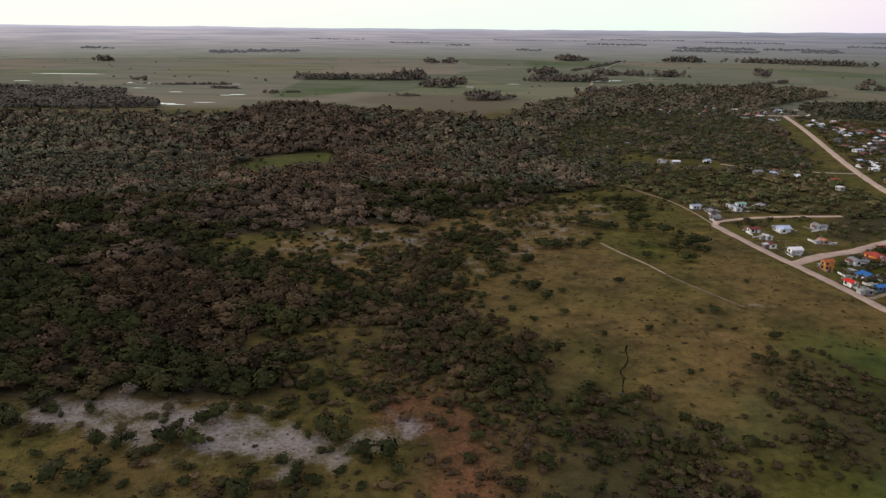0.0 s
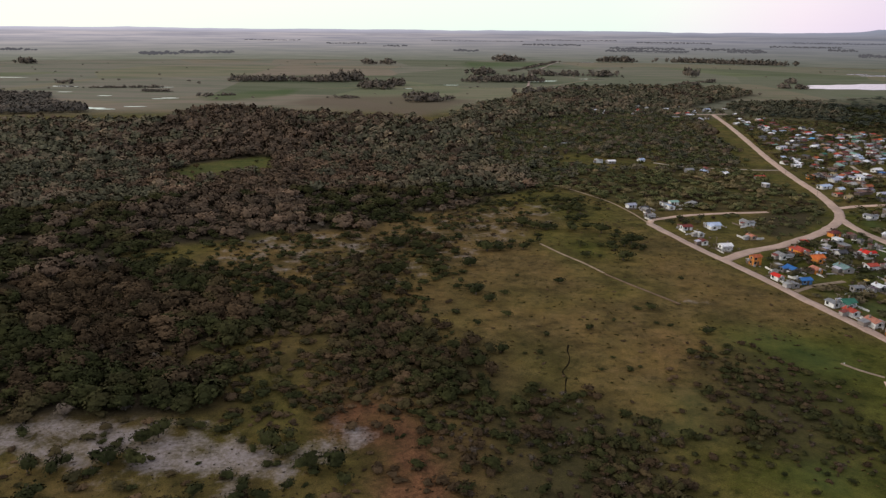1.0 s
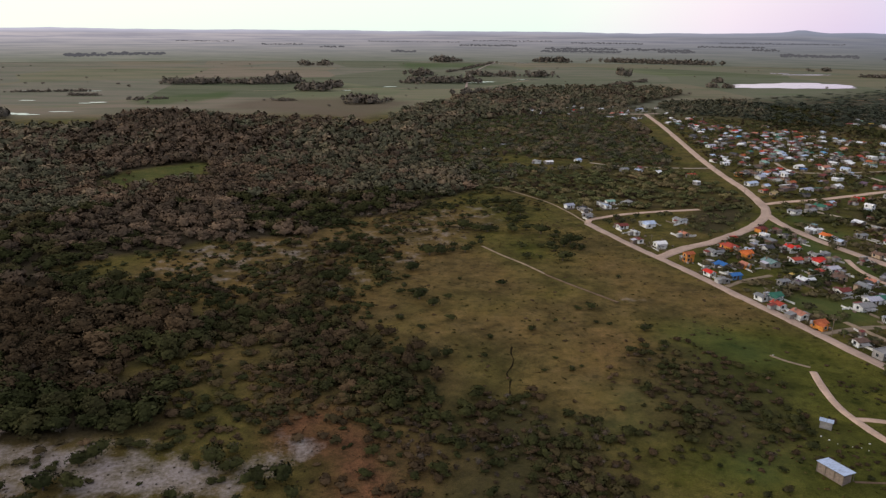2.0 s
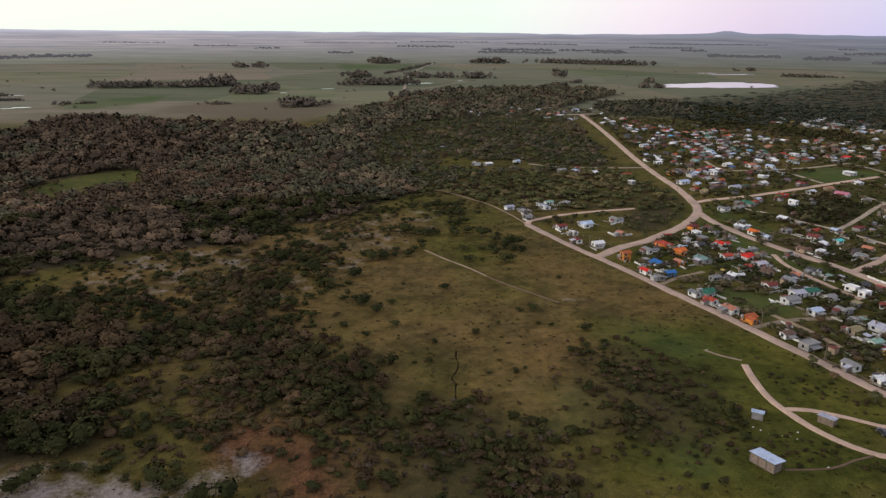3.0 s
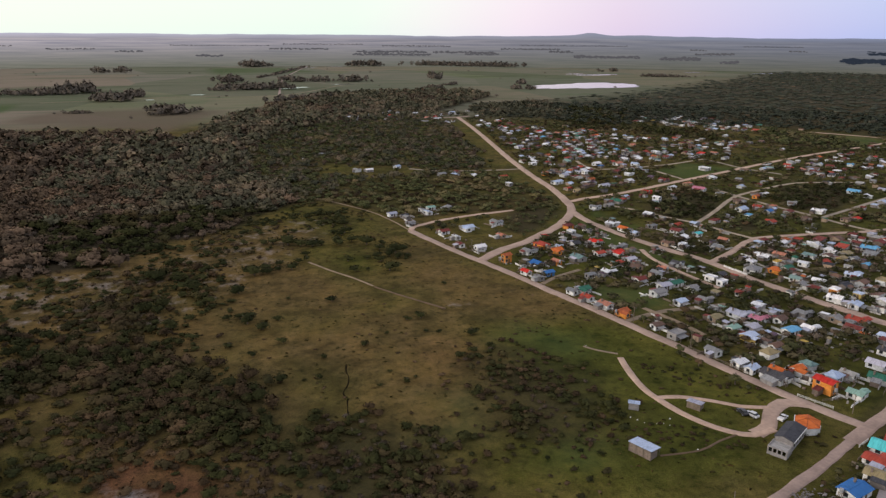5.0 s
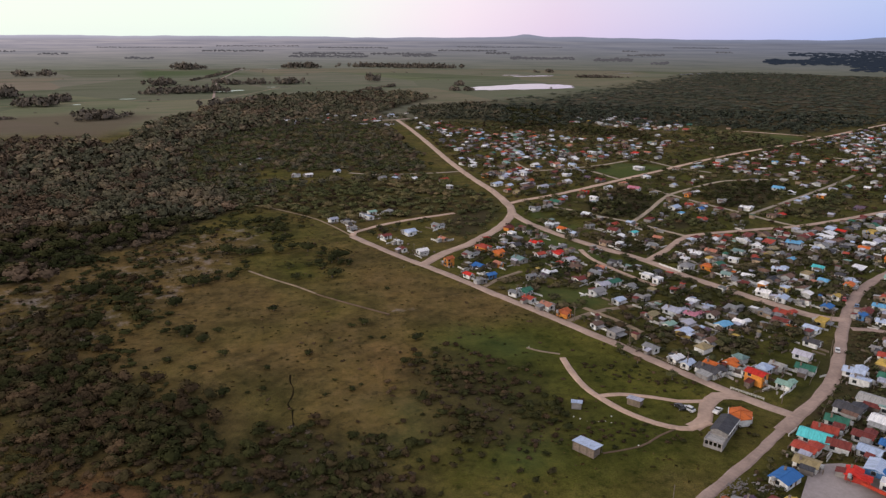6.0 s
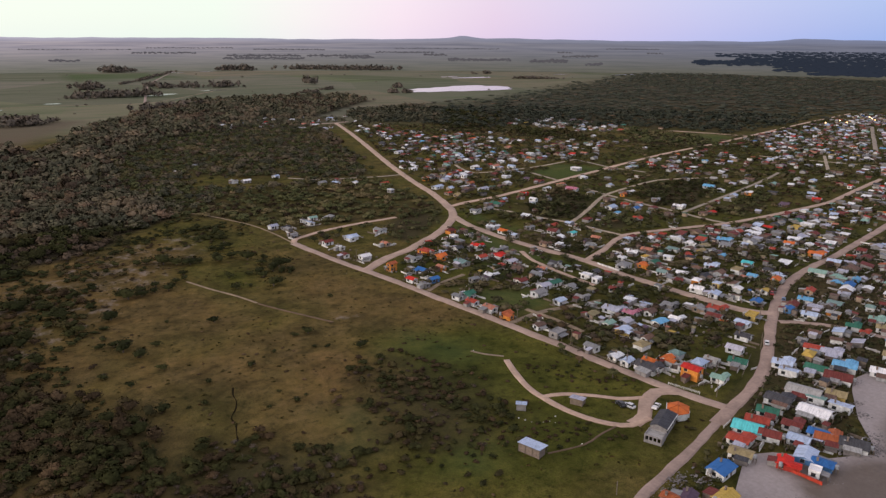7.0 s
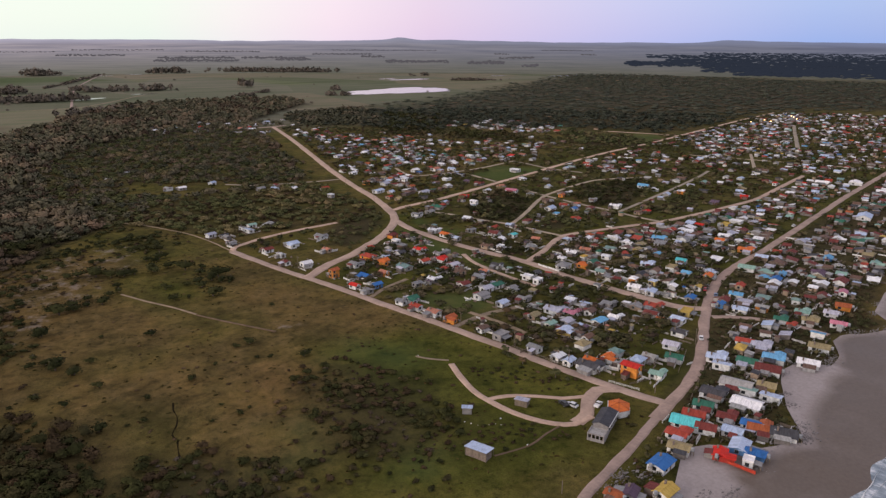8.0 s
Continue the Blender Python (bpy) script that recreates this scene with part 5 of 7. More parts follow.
WALL_MIX = ["white"] * 13 + ["4"] * 6 + ["3"] * 5 + ["2"] * 5 + ["0"] * 5 + ["1"] * 5 + ["tan"] * 3 + ["yellow", "orange", "blue"]


def fill_block(poly, turn, step, chance, detail, big=1.0):
    """Houses on a loose grid of plots, clear of the streets and of what stands there."""
    c, s = math.cos(radians(turn)), math.sin(radians(turn))
    cx, cy = np.mean([p[0] for p in poly]), np.mean([p[1] for p in poly])
    reach = max(math.hypot(p[0] - cx, p[1] - cy) for p in poly)
    n = int(reach / step) + 1
    for i in range(-n, n + 1):
        for j in range(-n, n + 1):
            u, v = (i + rng.uniform(-.45, .45)) * step, (j + rng.uniform(-.45, .45)) * step * 0.9
            x, y = cx + u * c - v * s, cy + u * s + v * c
            grouped = min(1.5, max(0.25, 1 + 1.8 * noise.noise((x * .02, y * .02, 8.0))))
            if rng.random() > chance * grouped or not inside(poly, [x], [y])[0] or any(inside(q, [x], [y])[0] for q in LOTS + LAWNS):
                continue
            w = rng.uniform(3.2, 6.6) * big * rng.choice([1, 1, 1, 1.35])
            d = min(w, 5.5) * (rng.uniform(0.65, 0.95) if detail else rng.uniform(0.85, 1.15))
            if not road_clear([x], [y], 1.2 + w * 0.5)[0] or any(abs(x - a) < r + w * .52 and abs(y - b) < r + w * .52 for a, b, r in PLACED):
                continue
            style = rng.choice(["gable", "gable", "gable", "gable", "shed", "flat", "hip"] if detail else ["gable", "gable", "gable", "shed", "flat"])
            house(x, y, turn + rng.choice([0, 90, 180, 270]) + rng.uniform(-5, 5), w, d, str(style), (ROOF_MIX if detail else FAR_MIX)[rng.integers(len(ROOF_MIX if detail else FAR_MIX))], (WALL_MIX if detail else FAR_WALLS)[rng.integers(len(WALL_MIX if detail else FAR_WALLS))], detail)


BLOCK_NEAR = [(182, 140), (266, 182), (258, 262), (247, 330), (246, 380), (160, 308), (174, 215)]
BLOCK_DENSE = [(270, 178), (290, 186), (330, 200), (330, 292), (321, 294), (280, 277), (262, 255)]
BLOCK_DENSE_EAST = [(330, 200), (440, 226), (520, 243), (640, 272), (640, 312), (513, 284), (391, 281), (330, 292)]
BLOCK_MIDDLE = [(262, 280), (320, 302), (390, 292), (388, 420), (310, 424), (275, 412), (256, 385)]
BLOCK_EAST = [(395, 292), (510, 292), (640, 322), (700, 400), (650, 510), (510, 484), (395, 445)]
BLOCK_NORTH = [(280, 430), (374, 450), (600, 520), (640, 600), (540, 760), (450, 900), (412, 900), (350, 700), (300, 550)]
BLOCK_FAR = [(640, 325), (720, 288), (900, 330), (1250, 420), (1280, 560), (1130, 630), (800, 552), (690, 525), (700, 420)]
BLOCK_COAST = [(188, 120), (225, 133), (255, 150), (300, 178), (322, 160), (330, 130), (318, 118), (300, 122), (286, 125), (272, 117), (246, 123), (228, 116), (212, 104), (200, 98)]
BLOCK_COAST_EAST = [(300, 178), (380, 199), (500, 226), (720, 272), (1000, 338), (1000, 270), (700, 212), (450, 160), (360, 140), (330, 133), (300, 128)]
BLOCK_TOP = [(300, 900), (380, 880), (470, 960), (470, 1040), (260, 980)]
BLOCK_FARNORTH = [(520, 560), (640, 600), (760, 640), (740, 760), (560, 760)]
fill_block(BLOCK_NEAR, 11, 9.0, 0.3, 1, 0.85)
fill_block(BLOCK_COAST, 22, 8.0, 0.85, 1, 0.9)
fill_block(BLOCK_DENSE, 14, 7.8, 0.85, 1, 0.92)
fill_block(BLOCK_DENSE_EAST, 14, 8.2, 0.85, 0, 0.95)
fill_block(BLOCK_COAST_EAST, 14, 8.0, 0.88, 0, 0.95)
fill_block(BLOCK_MIDDLE, 16, 12, 0.4, 0, 0.95)
fill_block(BLOCK_EAST, 18, 11.5, 0.42, 0)
fill_block(ROW_A, 18, 10.5, 0.62, 0)
fill_block(ROW_B, 18, 13, 0.6, 0)
fill_block(ROW_C, 18, 12, 0.6, 0)
fill_block(ROW_D, 14, 11, 0.8, 0)
fill_block(BLOCK_NORTH, 18, 15, 0.15, 0)
fill_block([(275, 440), (360, 455), (400, 520), (430, 640), (450, 760), (420, 900), (385, 830), (352, 700), (318, 590), (292, 500)], 18, 11, 0.45, 0)
fill_block(TOP_CLEARING, 18, 14, 0.4, 0, 1.1)
fill_block(BLOCK_FAR, 14, 10.5, 0.66, 0, 1.0)
fill_block(BLOCK_TOP, 18, 24, 0.4, 0, 1.1)
fill_block(BLOCK_FARNORTH, 20, 26, 0.4, 0, 1.1)
# sheds and lean-tos in the yards
for k in range(1500):
    x, y = rng.uniform(165, 760), rng.uniform(90, 560)
    if not (inside(BLOCK_NEAR, [x], [y])[0] or inside(BLOCK_DENSE, [x], [y])[0] or inside(BLOCK_DENSE_EAST, [x], [y])[0] or inside(BLOCK_COAST, [x], [y])[0] or inside(BLOCK_COAST_EAST, [x], [y])[0] or (rng.random() < 0.3 and inside(BLOCK_MIDDLE, [x], [y])[0])):
        continue
    w = rng.uniform(1.6, 3.4)
    if road_clear([x], [y], 1.0 + w)[0] and not any(abs(x - a) < r * .8 + w * .5 and abs(y - b) < r * .8 + w * .5 for a, b, r in PLACED):
        FAR_HOUSES.pose = pose(x, y, float(ground_z(x, y)), 0, 0, 14 + rng.choice([0, 90]) + rng.uniform(-8, 8))
        s, t, d, h = Shape(), Shape(), w * rng.uniform(.6, 1), rng.uniform(1.7, 2.3)
        s.box(-w / 2, -d / 2, -.3, w / 2, d / 2, h)
        t.solid([(-w / 2 - .2, -d / 2 - .2, h + .01), (w / 2 + .2, -d / 2 - .2, h + .01), (w / 2 + .2, d / 2 + .2, h + .25), (-w / 2 - .2, d / 2 + .2, h + .25)],
                [(-w / 2 - .2, -d / 2 - .2, h + .09), (w / 2 + .2, -d / 2 - .2, h + .09), (w / 2 + .2, d / 2 + .2, h + .33), (-w / 2 - .2, d / 2 + .2, h + .33)])
        FAR_HOUSES.add(s, [WALL["grey"], WALL["tan"], WOOD, BRICKWORK][rng.integers(4)])
        FAR_HOUSES.add(t, ROOF[ROOF_MIX[rng.integers(len(ROOF_MIX))]])
        PLACED.append((x, y, w * 0.6))
tagged(FAR_HOUSES.build("town_houses"), "crowded small houses and sheds of the farther streets", "houses", kind="stuff")

# ---- trees and bushes ----


def ball(seed, subdivisions, rough):
    """A softly lumpy closed ball of unit radius."""
    r = np.random.default_rng(seed)
    bm = bmesh.new()
    bmesh.ops.create_icosphere(bm, subdivisions=subdivisions, radius=1.0)
    v = np.array([p.co[:] for p in bm.verts])
    swell = np.array([noise.noise((p[0] * 1.9 + seed, p[1] * 1.9, p[2] * 1.9)) for p in v])
    v = v * (1 + 0.9 * rough * swell + rough * r.uniform(-0.35, 0.35, len(v)))[:, None]
    f = np.array([[q.index for q in p.verts] for p in bm.faces])
    bm.free()
    return v, np.concatenate([f, f[:, 2:3]], 1)


def unit_rows(v):
    return v / (np.linalg.norm(v, axis=1)[:, None] + 1e-9)


def crown_template(seed, leaves, size, squash=0.75, lumps=6, spread=0.45, main=2, lobe=1):
    """A compact crown of unit radius over its base: soft lobes of foliage with many small leaf sprays. Gives corners, faces and normals."""
    r = np.random.default_rng(seed)
    aim = unit_rows(r.normal(0, 1, (lumps, 3)) * (1, 1, 0.55))
    aim[:, 2] = np.abs(aim[:, 2]) - 0.1
    lob = np.concatenate([np.zeros((1, 3)), aim * r.uniform(0.75, 1.25, (lumps, 1)) * spread])
    rad = np.concatenate([[0.62], r.uniform(0.24, 0.5, lumps)])
    V, F, N, n = [], [], [], 0
    for k in range(lumps + 1):
        level = main if k == 0 else lobe
        if not level:
            continue
        v, f = ball(seed * 31 + k, level, 0.22)
        V.append(v * rad[k] * 0.78 + lob[k])
        N.append(unit_rows(0.5 * unit_rows(v) + 0.3 * V[-1] + (0, 0, 0.5)))
        F.append(f + n)
        n += len(v)
    if leaves:
        pick = r.choice(len(lob), leaves, p=rad ** 2 / (rad ** 2).sum())
        dirs = r.normal(0, 1, (leaves, 3))
        dirs[:, 2] = np.abs(dirs[:, 2]) * 1.15 - 0.35
        dirs = unit_rows(dirs)
        c = lob[pick] + dirs * (rad[pick] * r.uniform(0.8, 1.24, leaves))[:, None]
        nrm = unit_rows(dirs + r.normal(0, 0.55, (leaves, 3)))
        a = unit_rows(np.cross(nrm, r.normal(0, 1, (leaves, 3))))
        b = np.cross(nrm, a)
        s = (size * r.uniform(0.55, 1.35, leaves))[:, None]
        V.append(np.stack([c - a * s - b * s * .6, c + a * s * r.uniform(.5, 1.2, (leaves, 1)) - b * s * .6, c + b * s * 1.1], 1).reshape(-1, 3))
        N.append(np.repeat(unit_rows(0.5 * dirs + 0.3 * c + (0, 0, 0.5) + r.normal(0, 0.24, (leaves, 3))), 3, 0))
        tri = np.arange(leaves * 3).reshape(-1, 3) + n
        F.append(np.concatenate([tri, tri[:, 2:3]], 1))
    v, nn = np.concatenate(V), np.concatenate(N)
    v[:, 2] = v[:, 2] * squash + squash * 0.78
    return v, np.concatenate(F), unit_rows(nn / (1, 1, max(squash, 0.6)))


def scatter_mesh(name, templates, places, material, seed):
    """One mesh of many crowns: templates picked, turned, sized and tinted at random. places: x, y, z, radius, height factor, tint."""
    r = np.random.default_rng(seed)
    V, F, T, N, base = [], [], [], [], 0
    ang = r.uniform(0, 2 * math.pi, len(places))
    pick = r.integers(len(templates), size=len(places))
    slim = r.uniform(0.78, 1.28, len(places))
    for (x, y, z, rad, hf, tint), a, k, q in zip(places, ang, pick, slim):
        v, f, nn = templates[k]
        c, s = math.cos(a), math.sin(a)
        w, m = np.empty_like(v), nn.copy()
        m[:, 0] = nn[:, 0] * c - nn[:, 1] * s
        m[:, 1] = nn[:, 0] * s + nn[:, 1] * c
        N.append(m)
        w[:, 0] = (v[:, 0] * c * q - v[:, 1] * s / q) * rad + x
        w[:, 1] = (v[:, 0] * s * q + v[:, 1] * c / q) * rad + y
        w[:, 2] = v[:, 2] * rad * hf + z
        V.append(w)
        F.append(f + base)
        T.append(np.full(len(v), tint))
        base += len(v)
    V, F, T = np.concatenate(V), np.concatenate(F), np.concatenate(T)
    tri = F[:, 2] == F[:, 3]
    counts = np.where(tri, 3, 4)
    me = bpy.data.meshes.new(name)
    me.vertices.add(len(V))
    me.vertices.foreach_set("co", V.astype(np.float32).ravel())
    keep = np.ones(F.shape, bool)
    keep[tri, 3] = False
    loops = F[keep]
    me.loops.add(len(loops))
    me.loops.foreach_set("vertex_index", loops.astype(np.int32))
    me.polygons.add(len(F))
    me.polygons.foreach_set("loop_start", np.concatenate([[0], np.cumsum(counts)[:-1]]).astype(np.int32))
    at = me.attributes.new("tint", "FLOAT", "POINT")
    at.data.foreach_set("value", T.astype(np.float32))
    me.polygons.foreach_set("use_smooth", np.ones(len(F), bool))
    me.update(calc_edges=True)
    me.normals_split_custom_set_from_vertices(np.concatenate(N).astype(np.float32))
    me.materials.append(material)
    return me


def on_trunk(crown, squash):
    """The crown with a short tapered trunk under it."""
    v, f, nn = crown
    k = 5
    a = np.arange(k) * 2 * math.pi / k
    lo = np.stack([0.09 * np.cos(a), 0.09 * np.sin(a), np.full(k, -0.1)], -1)
    hi = np.stack([0.05 * np.cos(a), 0.05 * np.sin(a), np.full(k, squash * 0.8)], -1)
    n = len(v)
    g = np.array([[n + i, n + (i + 1) % k, n + k + (i + 1) % k, n + k + i] for i in range(k)])
    out = np.stack([np.cos(a), np.sin(a), np.zeros(k)], -1)
    return np.concatenate([v, lo, hi]), np.concatenate([f, g]), np.concatenate([nn, out, out])


TREE_FINE = [on_trunk(crown_template(s, 220, 0.11, 0.7, 4, 0.52, 1), 0.7) for s in range(8)]
TREE_MID = [on_trunk(crown_template(20 + s, 110, 0.145, 0.7, 3, 0.5, 1, 1), 0.7) for s in range(8)]
TREE_TOWN = [on_trunk(crown_template(50 + s, 76, 0.17, 0.74, 4, 0.48, 1, 0), 0.74) for s in range(8)]
TREE_FAR = [crown_template(40 + s, 30, 0.25, 0.72, 3, 0.48, 1, 0) for s in range(8)]
BUSH_FINE = [crown_template(60 + s, 140, 0.10, 0.56, 3, 0.48, 1) for s in range(8)]
BUSH_MID = [crown_template(70 + s, 50, 0.15, 0.54, 3, 0.46, 1, 1) for s in range(8)]
TWIGGY = [crown_template(180 + s, 120, 0.12, 0.66, 5, 0.6, 1, 0) for s in range(8)]
TUFT = [crown_template(80 + s, 14, 0.5, 0.6, 4, 0.5, 0, 0) for s in range(6)]
HAZY = [crown_template(90 + s, 0, 0.25, 0.6, 2, 0.5, 1, 0) for s in range(8)]
LOW_WOOD = [crown_template(100 + s, 8, 0.2, 0.7, 3, 0.46, 1, 0) for s in range(8)]


BROWN_STANDS = [[(-186, 331), (-153, 343), (-93, 265), (-90, 229), (-131, 238), (-170, 285)], [(-93, 234), (-75, 229), (-55, 208), (-50, 188), (-66, 191), (-86, 209)], [(-141, 220), (-128, 223), (-114, 191), (-125, 191)]]


def brown_share(X, Y):
    """How much of the wood is brown, leafless trees: a few near stands and a broad belt beyond the heath."""
    near = np.zeros(X.shape)
    for stand in BROWN_STANDS:
        near = np.maximum(near, soft_zone(stand, X, Y, 10))
    belt = 0.85 * np.exp(-((np.degrees(np.arctan2(X, Y)) + 12) / 9) ** 2)
    return np.where(np.hypot(X, Y) > 345, belt, near)


def spots(poly, step, keep_off, gap, seed, chance=1.0, edge=0.0, clumpy=0.0, side=0, walls=None):
    """Loosely gridded places in a polygon, off the roads, the houses and the given clearings."""
    r = np.random.default_rng(seed)
    xs, ys = [p[0] for p in poly], [p[1] for p in poly]
    X, Y = np.meshgrid(np.arange(min(xs) - edge, max(xs) + edge, step), np.arange(min(ys) - edge, max(ys) + edge, step))
    X, Y = X.ravel() + r.uniform(-.5, .5, X.size) * step, Y.ravel() + r.uniform(-.5, .5, X.size) * step
    lot = r.random(X.size)
    ok = (lot < chance * soft_zone(poly, X, Y, edge)) if edge else inside(poly, X, Y) & (lot < chance)
    if keep_off:
        jx, jy = r.normal(0, 5, X.size), r.normal(0, 5, X.size)
        for other in keep_off:
            ok[ok] &= ~inside(other, X[ok] + jx[ok], Y[ok] + jy[ok])
    if clumpy:
        X, Y, lot = X[ok], Y[ok], r.random(ok.sum())
        ok = lot < np.array([0.5 + clumpy * (1.6 * noise.noise((x * .045, y * .045, seed)) + noise.noise((x * .13, y * .13, seed))) for x, y in zip(X, Y)])
    X, Y = X[ok], Y[ok]
    if side:
        drift = np.array([0.8 * noise.noise((x * .014, y * .014, 21.0)) + 0.7 * noise.noise((x * .045, y * .045, 5.0)) for x, y in zip(X, Y)])
        ok = side * (drift + 0.42 - 1.05 * brown_share(X, Y)) + r.normal(0.08, 0.16, len(X)) > 0
        X, Y = X[ok], Y[ok]
    ok = road_clear(X, Y, gap)
    X, Y = X[ok], Y[ok]
    if PLACED:
        P = np.array(PLACED)
        for k in range(0, len(X), 2000):
            d = np.hypot(X[k:k + 2000, None] - P[:, 0], Y[k:k + 2000, None] - P[:, 1]) - P[:, 2]
            X[k:k + 2000] = np.where(d.min(1) > (gap * 0.6 if walls is None else walls), X[k:k + 2000], 1e6)
    ok = X < 1e5
    return X[ok], Y[ok]


def in_view(X, Y):
    """The wedge of land that the flight can see at all, with a margin."""
    az = np.degrees(np.arctan2(X, Y))
    return (az > -40) & (az < 74)


def wood(name, label, poly, step, near, far, templates, material, radius, tall, seed, keep_off=(), chance=1.0, gap=1.5, tint=0.55, patch=0.02, edge=0.0, clumpy=0.0, side=0, walls=None):
    """Part of a wood between two distances from the origin."""
    r = np.random.default_rng(seed)
    X, Y = spots(poly, step, keep_off, gap, seed, chance, edge, clumpy, side, walls)
    d = np.hypot(X, Y)
    ok = (d >= near) & (d < far) & in_view(X, Y)
    X, Y = X[ok], Y[ok]
    if not len(X):
        return None
    Z = ground_z(X, Y) - 0.15
    t = np.array([noise.noise((x * patch, y * patch, 11.0)) for x, y in zip(X, Y)])
    places = [(x, y, z, rad, h, min(1, max(0, tint + 0.7 * q + e))) for x, y, z, rad, h, q, e in
              zip(X, Y, Z, r.uniform(*radius, len(X)), r.uniform(*tall, len(X)), t, r.normal(0, 0.24, len(X)))]
    ob = new(name, scatter_mesh(name, templates, places, material, seed))
    return tagged(ob, label, "trees", kind="stuff")


GLADES = [CLEARING_FAR, CLEARING_LANE, VERGE, FOREST_TOWN, TOP_CLEARING]
wood("forest_trees", "low green wood behind the town", FOREST_TOWN, 5.2, 400, 1100, TREE_TOWN, LEAF_GREEN, (1.8, 5.2), (0.55, 1.0), 110, GLADES[:3], 1.0, tint=0.36, edge=25, clumpy=0.35)
wood("forest_trees", "dark crowns in the low wood behind the town", FOREST_TOWN, 6.6, 400, 1100, TREE_TOWN, LEAF_FAR, (2.2, 5.4), (0.55, 1.1), 113, GLADES[:3], 0.8, tint=0.5, edge=15, clumpy=0.5)
wood("forest_trees", "brown crowns in the low wood behind the town", FOREST_TOWN, 6.6, 400, 1100, TREE_TOWN, LEAF_RUSSET, (1.6, 4.0), (0.6, 1.1), 111, GLADES[:3], 0.6, tint=0.5, edge=12, clumpy=0.6)
wood("forest_trees", "small trees among the last houses", TOP_CLEARING, 9.0, 800, 1200, TREE_FAR, LEAF_FAR, (2.5, 5.5), (0.8, 1.4), 112, (), 0.9, tint=0.4)
wood("forest_trees", "dense dark green wood of low pines and acacias", FOREST_WEST, 5.2, 100, 330, TREE_FINE, LEAF_DARK, (2.6, 6.4), (0.6, 1.15), 1, GLADES, 1.0, tint=0.4, edge=5, side=1)
wood("forest_trees", "brownish crowns among the dark wood", FOREST_WEST, 5.6, 100, 330, TREE_FINE, LEAF_BROWN, (2.4, 6.4), (0.6, 1.15), 2, GLADES, 1.0, tint=0.5, edge=5, side=-1)
wood("forest_trees", "pale grey crowns here and there in the wood", FOREST_WEST, 9.0, 100, 620, TREE_MID, LEAF_TWIG, (1.4, 3.4), (0.9, 1.4), 21, GLADES, 0.25, tint=0.4)
wood("forest_trees", "dark mixed wood beyond the clearing", FOREST_WEST, 7.0, 330, 470, TREE_MID, LEAF_DARK, (2.4, 7.0), (0.55, 1.15), 3, GLADES, 0.95, tint=0.45, side=1, edge=12)
wood("forest_trees", "brown bare-looking crowns of the mixed wood", FOREST_WEST, 7.0, 330, 470, TREE_MID, LEAF_RUSSET, (2.2, 7.0), (0.55, 1.15), 4, GLADES, 1.0, tint=0.5, side=-1, edge=12)
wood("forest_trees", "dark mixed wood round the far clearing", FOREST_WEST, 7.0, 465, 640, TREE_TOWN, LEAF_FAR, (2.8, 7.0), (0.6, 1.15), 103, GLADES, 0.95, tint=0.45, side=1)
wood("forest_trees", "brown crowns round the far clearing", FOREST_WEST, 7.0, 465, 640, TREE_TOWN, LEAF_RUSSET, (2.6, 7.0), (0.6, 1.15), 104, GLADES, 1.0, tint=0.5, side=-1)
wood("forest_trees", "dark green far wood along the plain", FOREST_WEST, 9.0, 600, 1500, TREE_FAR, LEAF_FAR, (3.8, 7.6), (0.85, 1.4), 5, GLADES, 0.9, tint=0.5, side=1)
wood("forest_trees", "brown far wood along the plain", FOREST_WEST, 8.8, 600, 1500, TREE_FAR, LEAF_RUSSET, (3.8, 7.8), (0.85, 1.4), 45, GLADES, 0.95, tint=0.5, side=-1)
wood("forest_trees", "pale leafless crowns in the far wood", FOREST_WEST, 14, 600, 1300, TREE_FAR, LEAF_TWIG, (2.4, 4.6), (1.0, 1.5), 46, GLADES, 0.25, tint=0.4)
for k, glade in enumerate((CLEARING_FAR, CLEARING_LANE)):
    wood("glade_shrubs", "shrubs and small trees in the clearing", glade, 9, 300, 800, TREE_MID, LEAF_DARK, (0.8, 3.2), (0.7, 1.2), 47 + k, (), 0.4, tint=0.5, clumpy=1.0)
wood("wood_trees", "low green wood behind the last houses", WOOD_SOUTH_TOWN, 4.7, 300, 700, TREE_MID, LEAF_GREEN, (1.9, 4.5), (0.55, 1.0), 6, (VERGE,), 0.9, tint=0.42, edge=6, clumpy=0.5)
wood("wood_trees", "brown low trees behind the last houses", WOOD_SOUTH_TOWN, 8, 300, 700, TREE_MID, LEAF_BROWN, (1.4, 3.2), (0.7, 1.1), 26, (VERGE,), 0.5, tint=0.45)
wood("wood_trees", "dark woodland north of the town", WOOD_NORTH, 11.5, 1150, 3200, LOW_WOOD, LEAF_NORTH, (8.0, 17.0), (0.1, 0.22), 7, (), 1.0, tint=0.35, clumpy=1.1, edge=60, side=1)
wood("wood_trees", "brown heath and low trees north of the town", WOOD_NORTH, 14.0, 900, 3200, LOW_WOOD, LEAF_RUSSET, (6.0, 14.0), (0.08, 0.18), 107, (), 0.32, tint=0.45, clumpy=1.0, edge=90, side=-1)
wood("wood_trees", "closed woodland beside the northern houses", WOOD_NORTH, 8.0, 600, 1250, TREE_FAR, LEAF_NORTH, (3.4, 8.0), (0.4, 0.8), 27, (), 0.95, tint=0.3, edge=12, clumpy=0.5)
STREET_END_WOOD = [(440, 925), (500, 892), (560, 905), (640, 1110), (560, 1090), (480, 1060), (446, 980)]
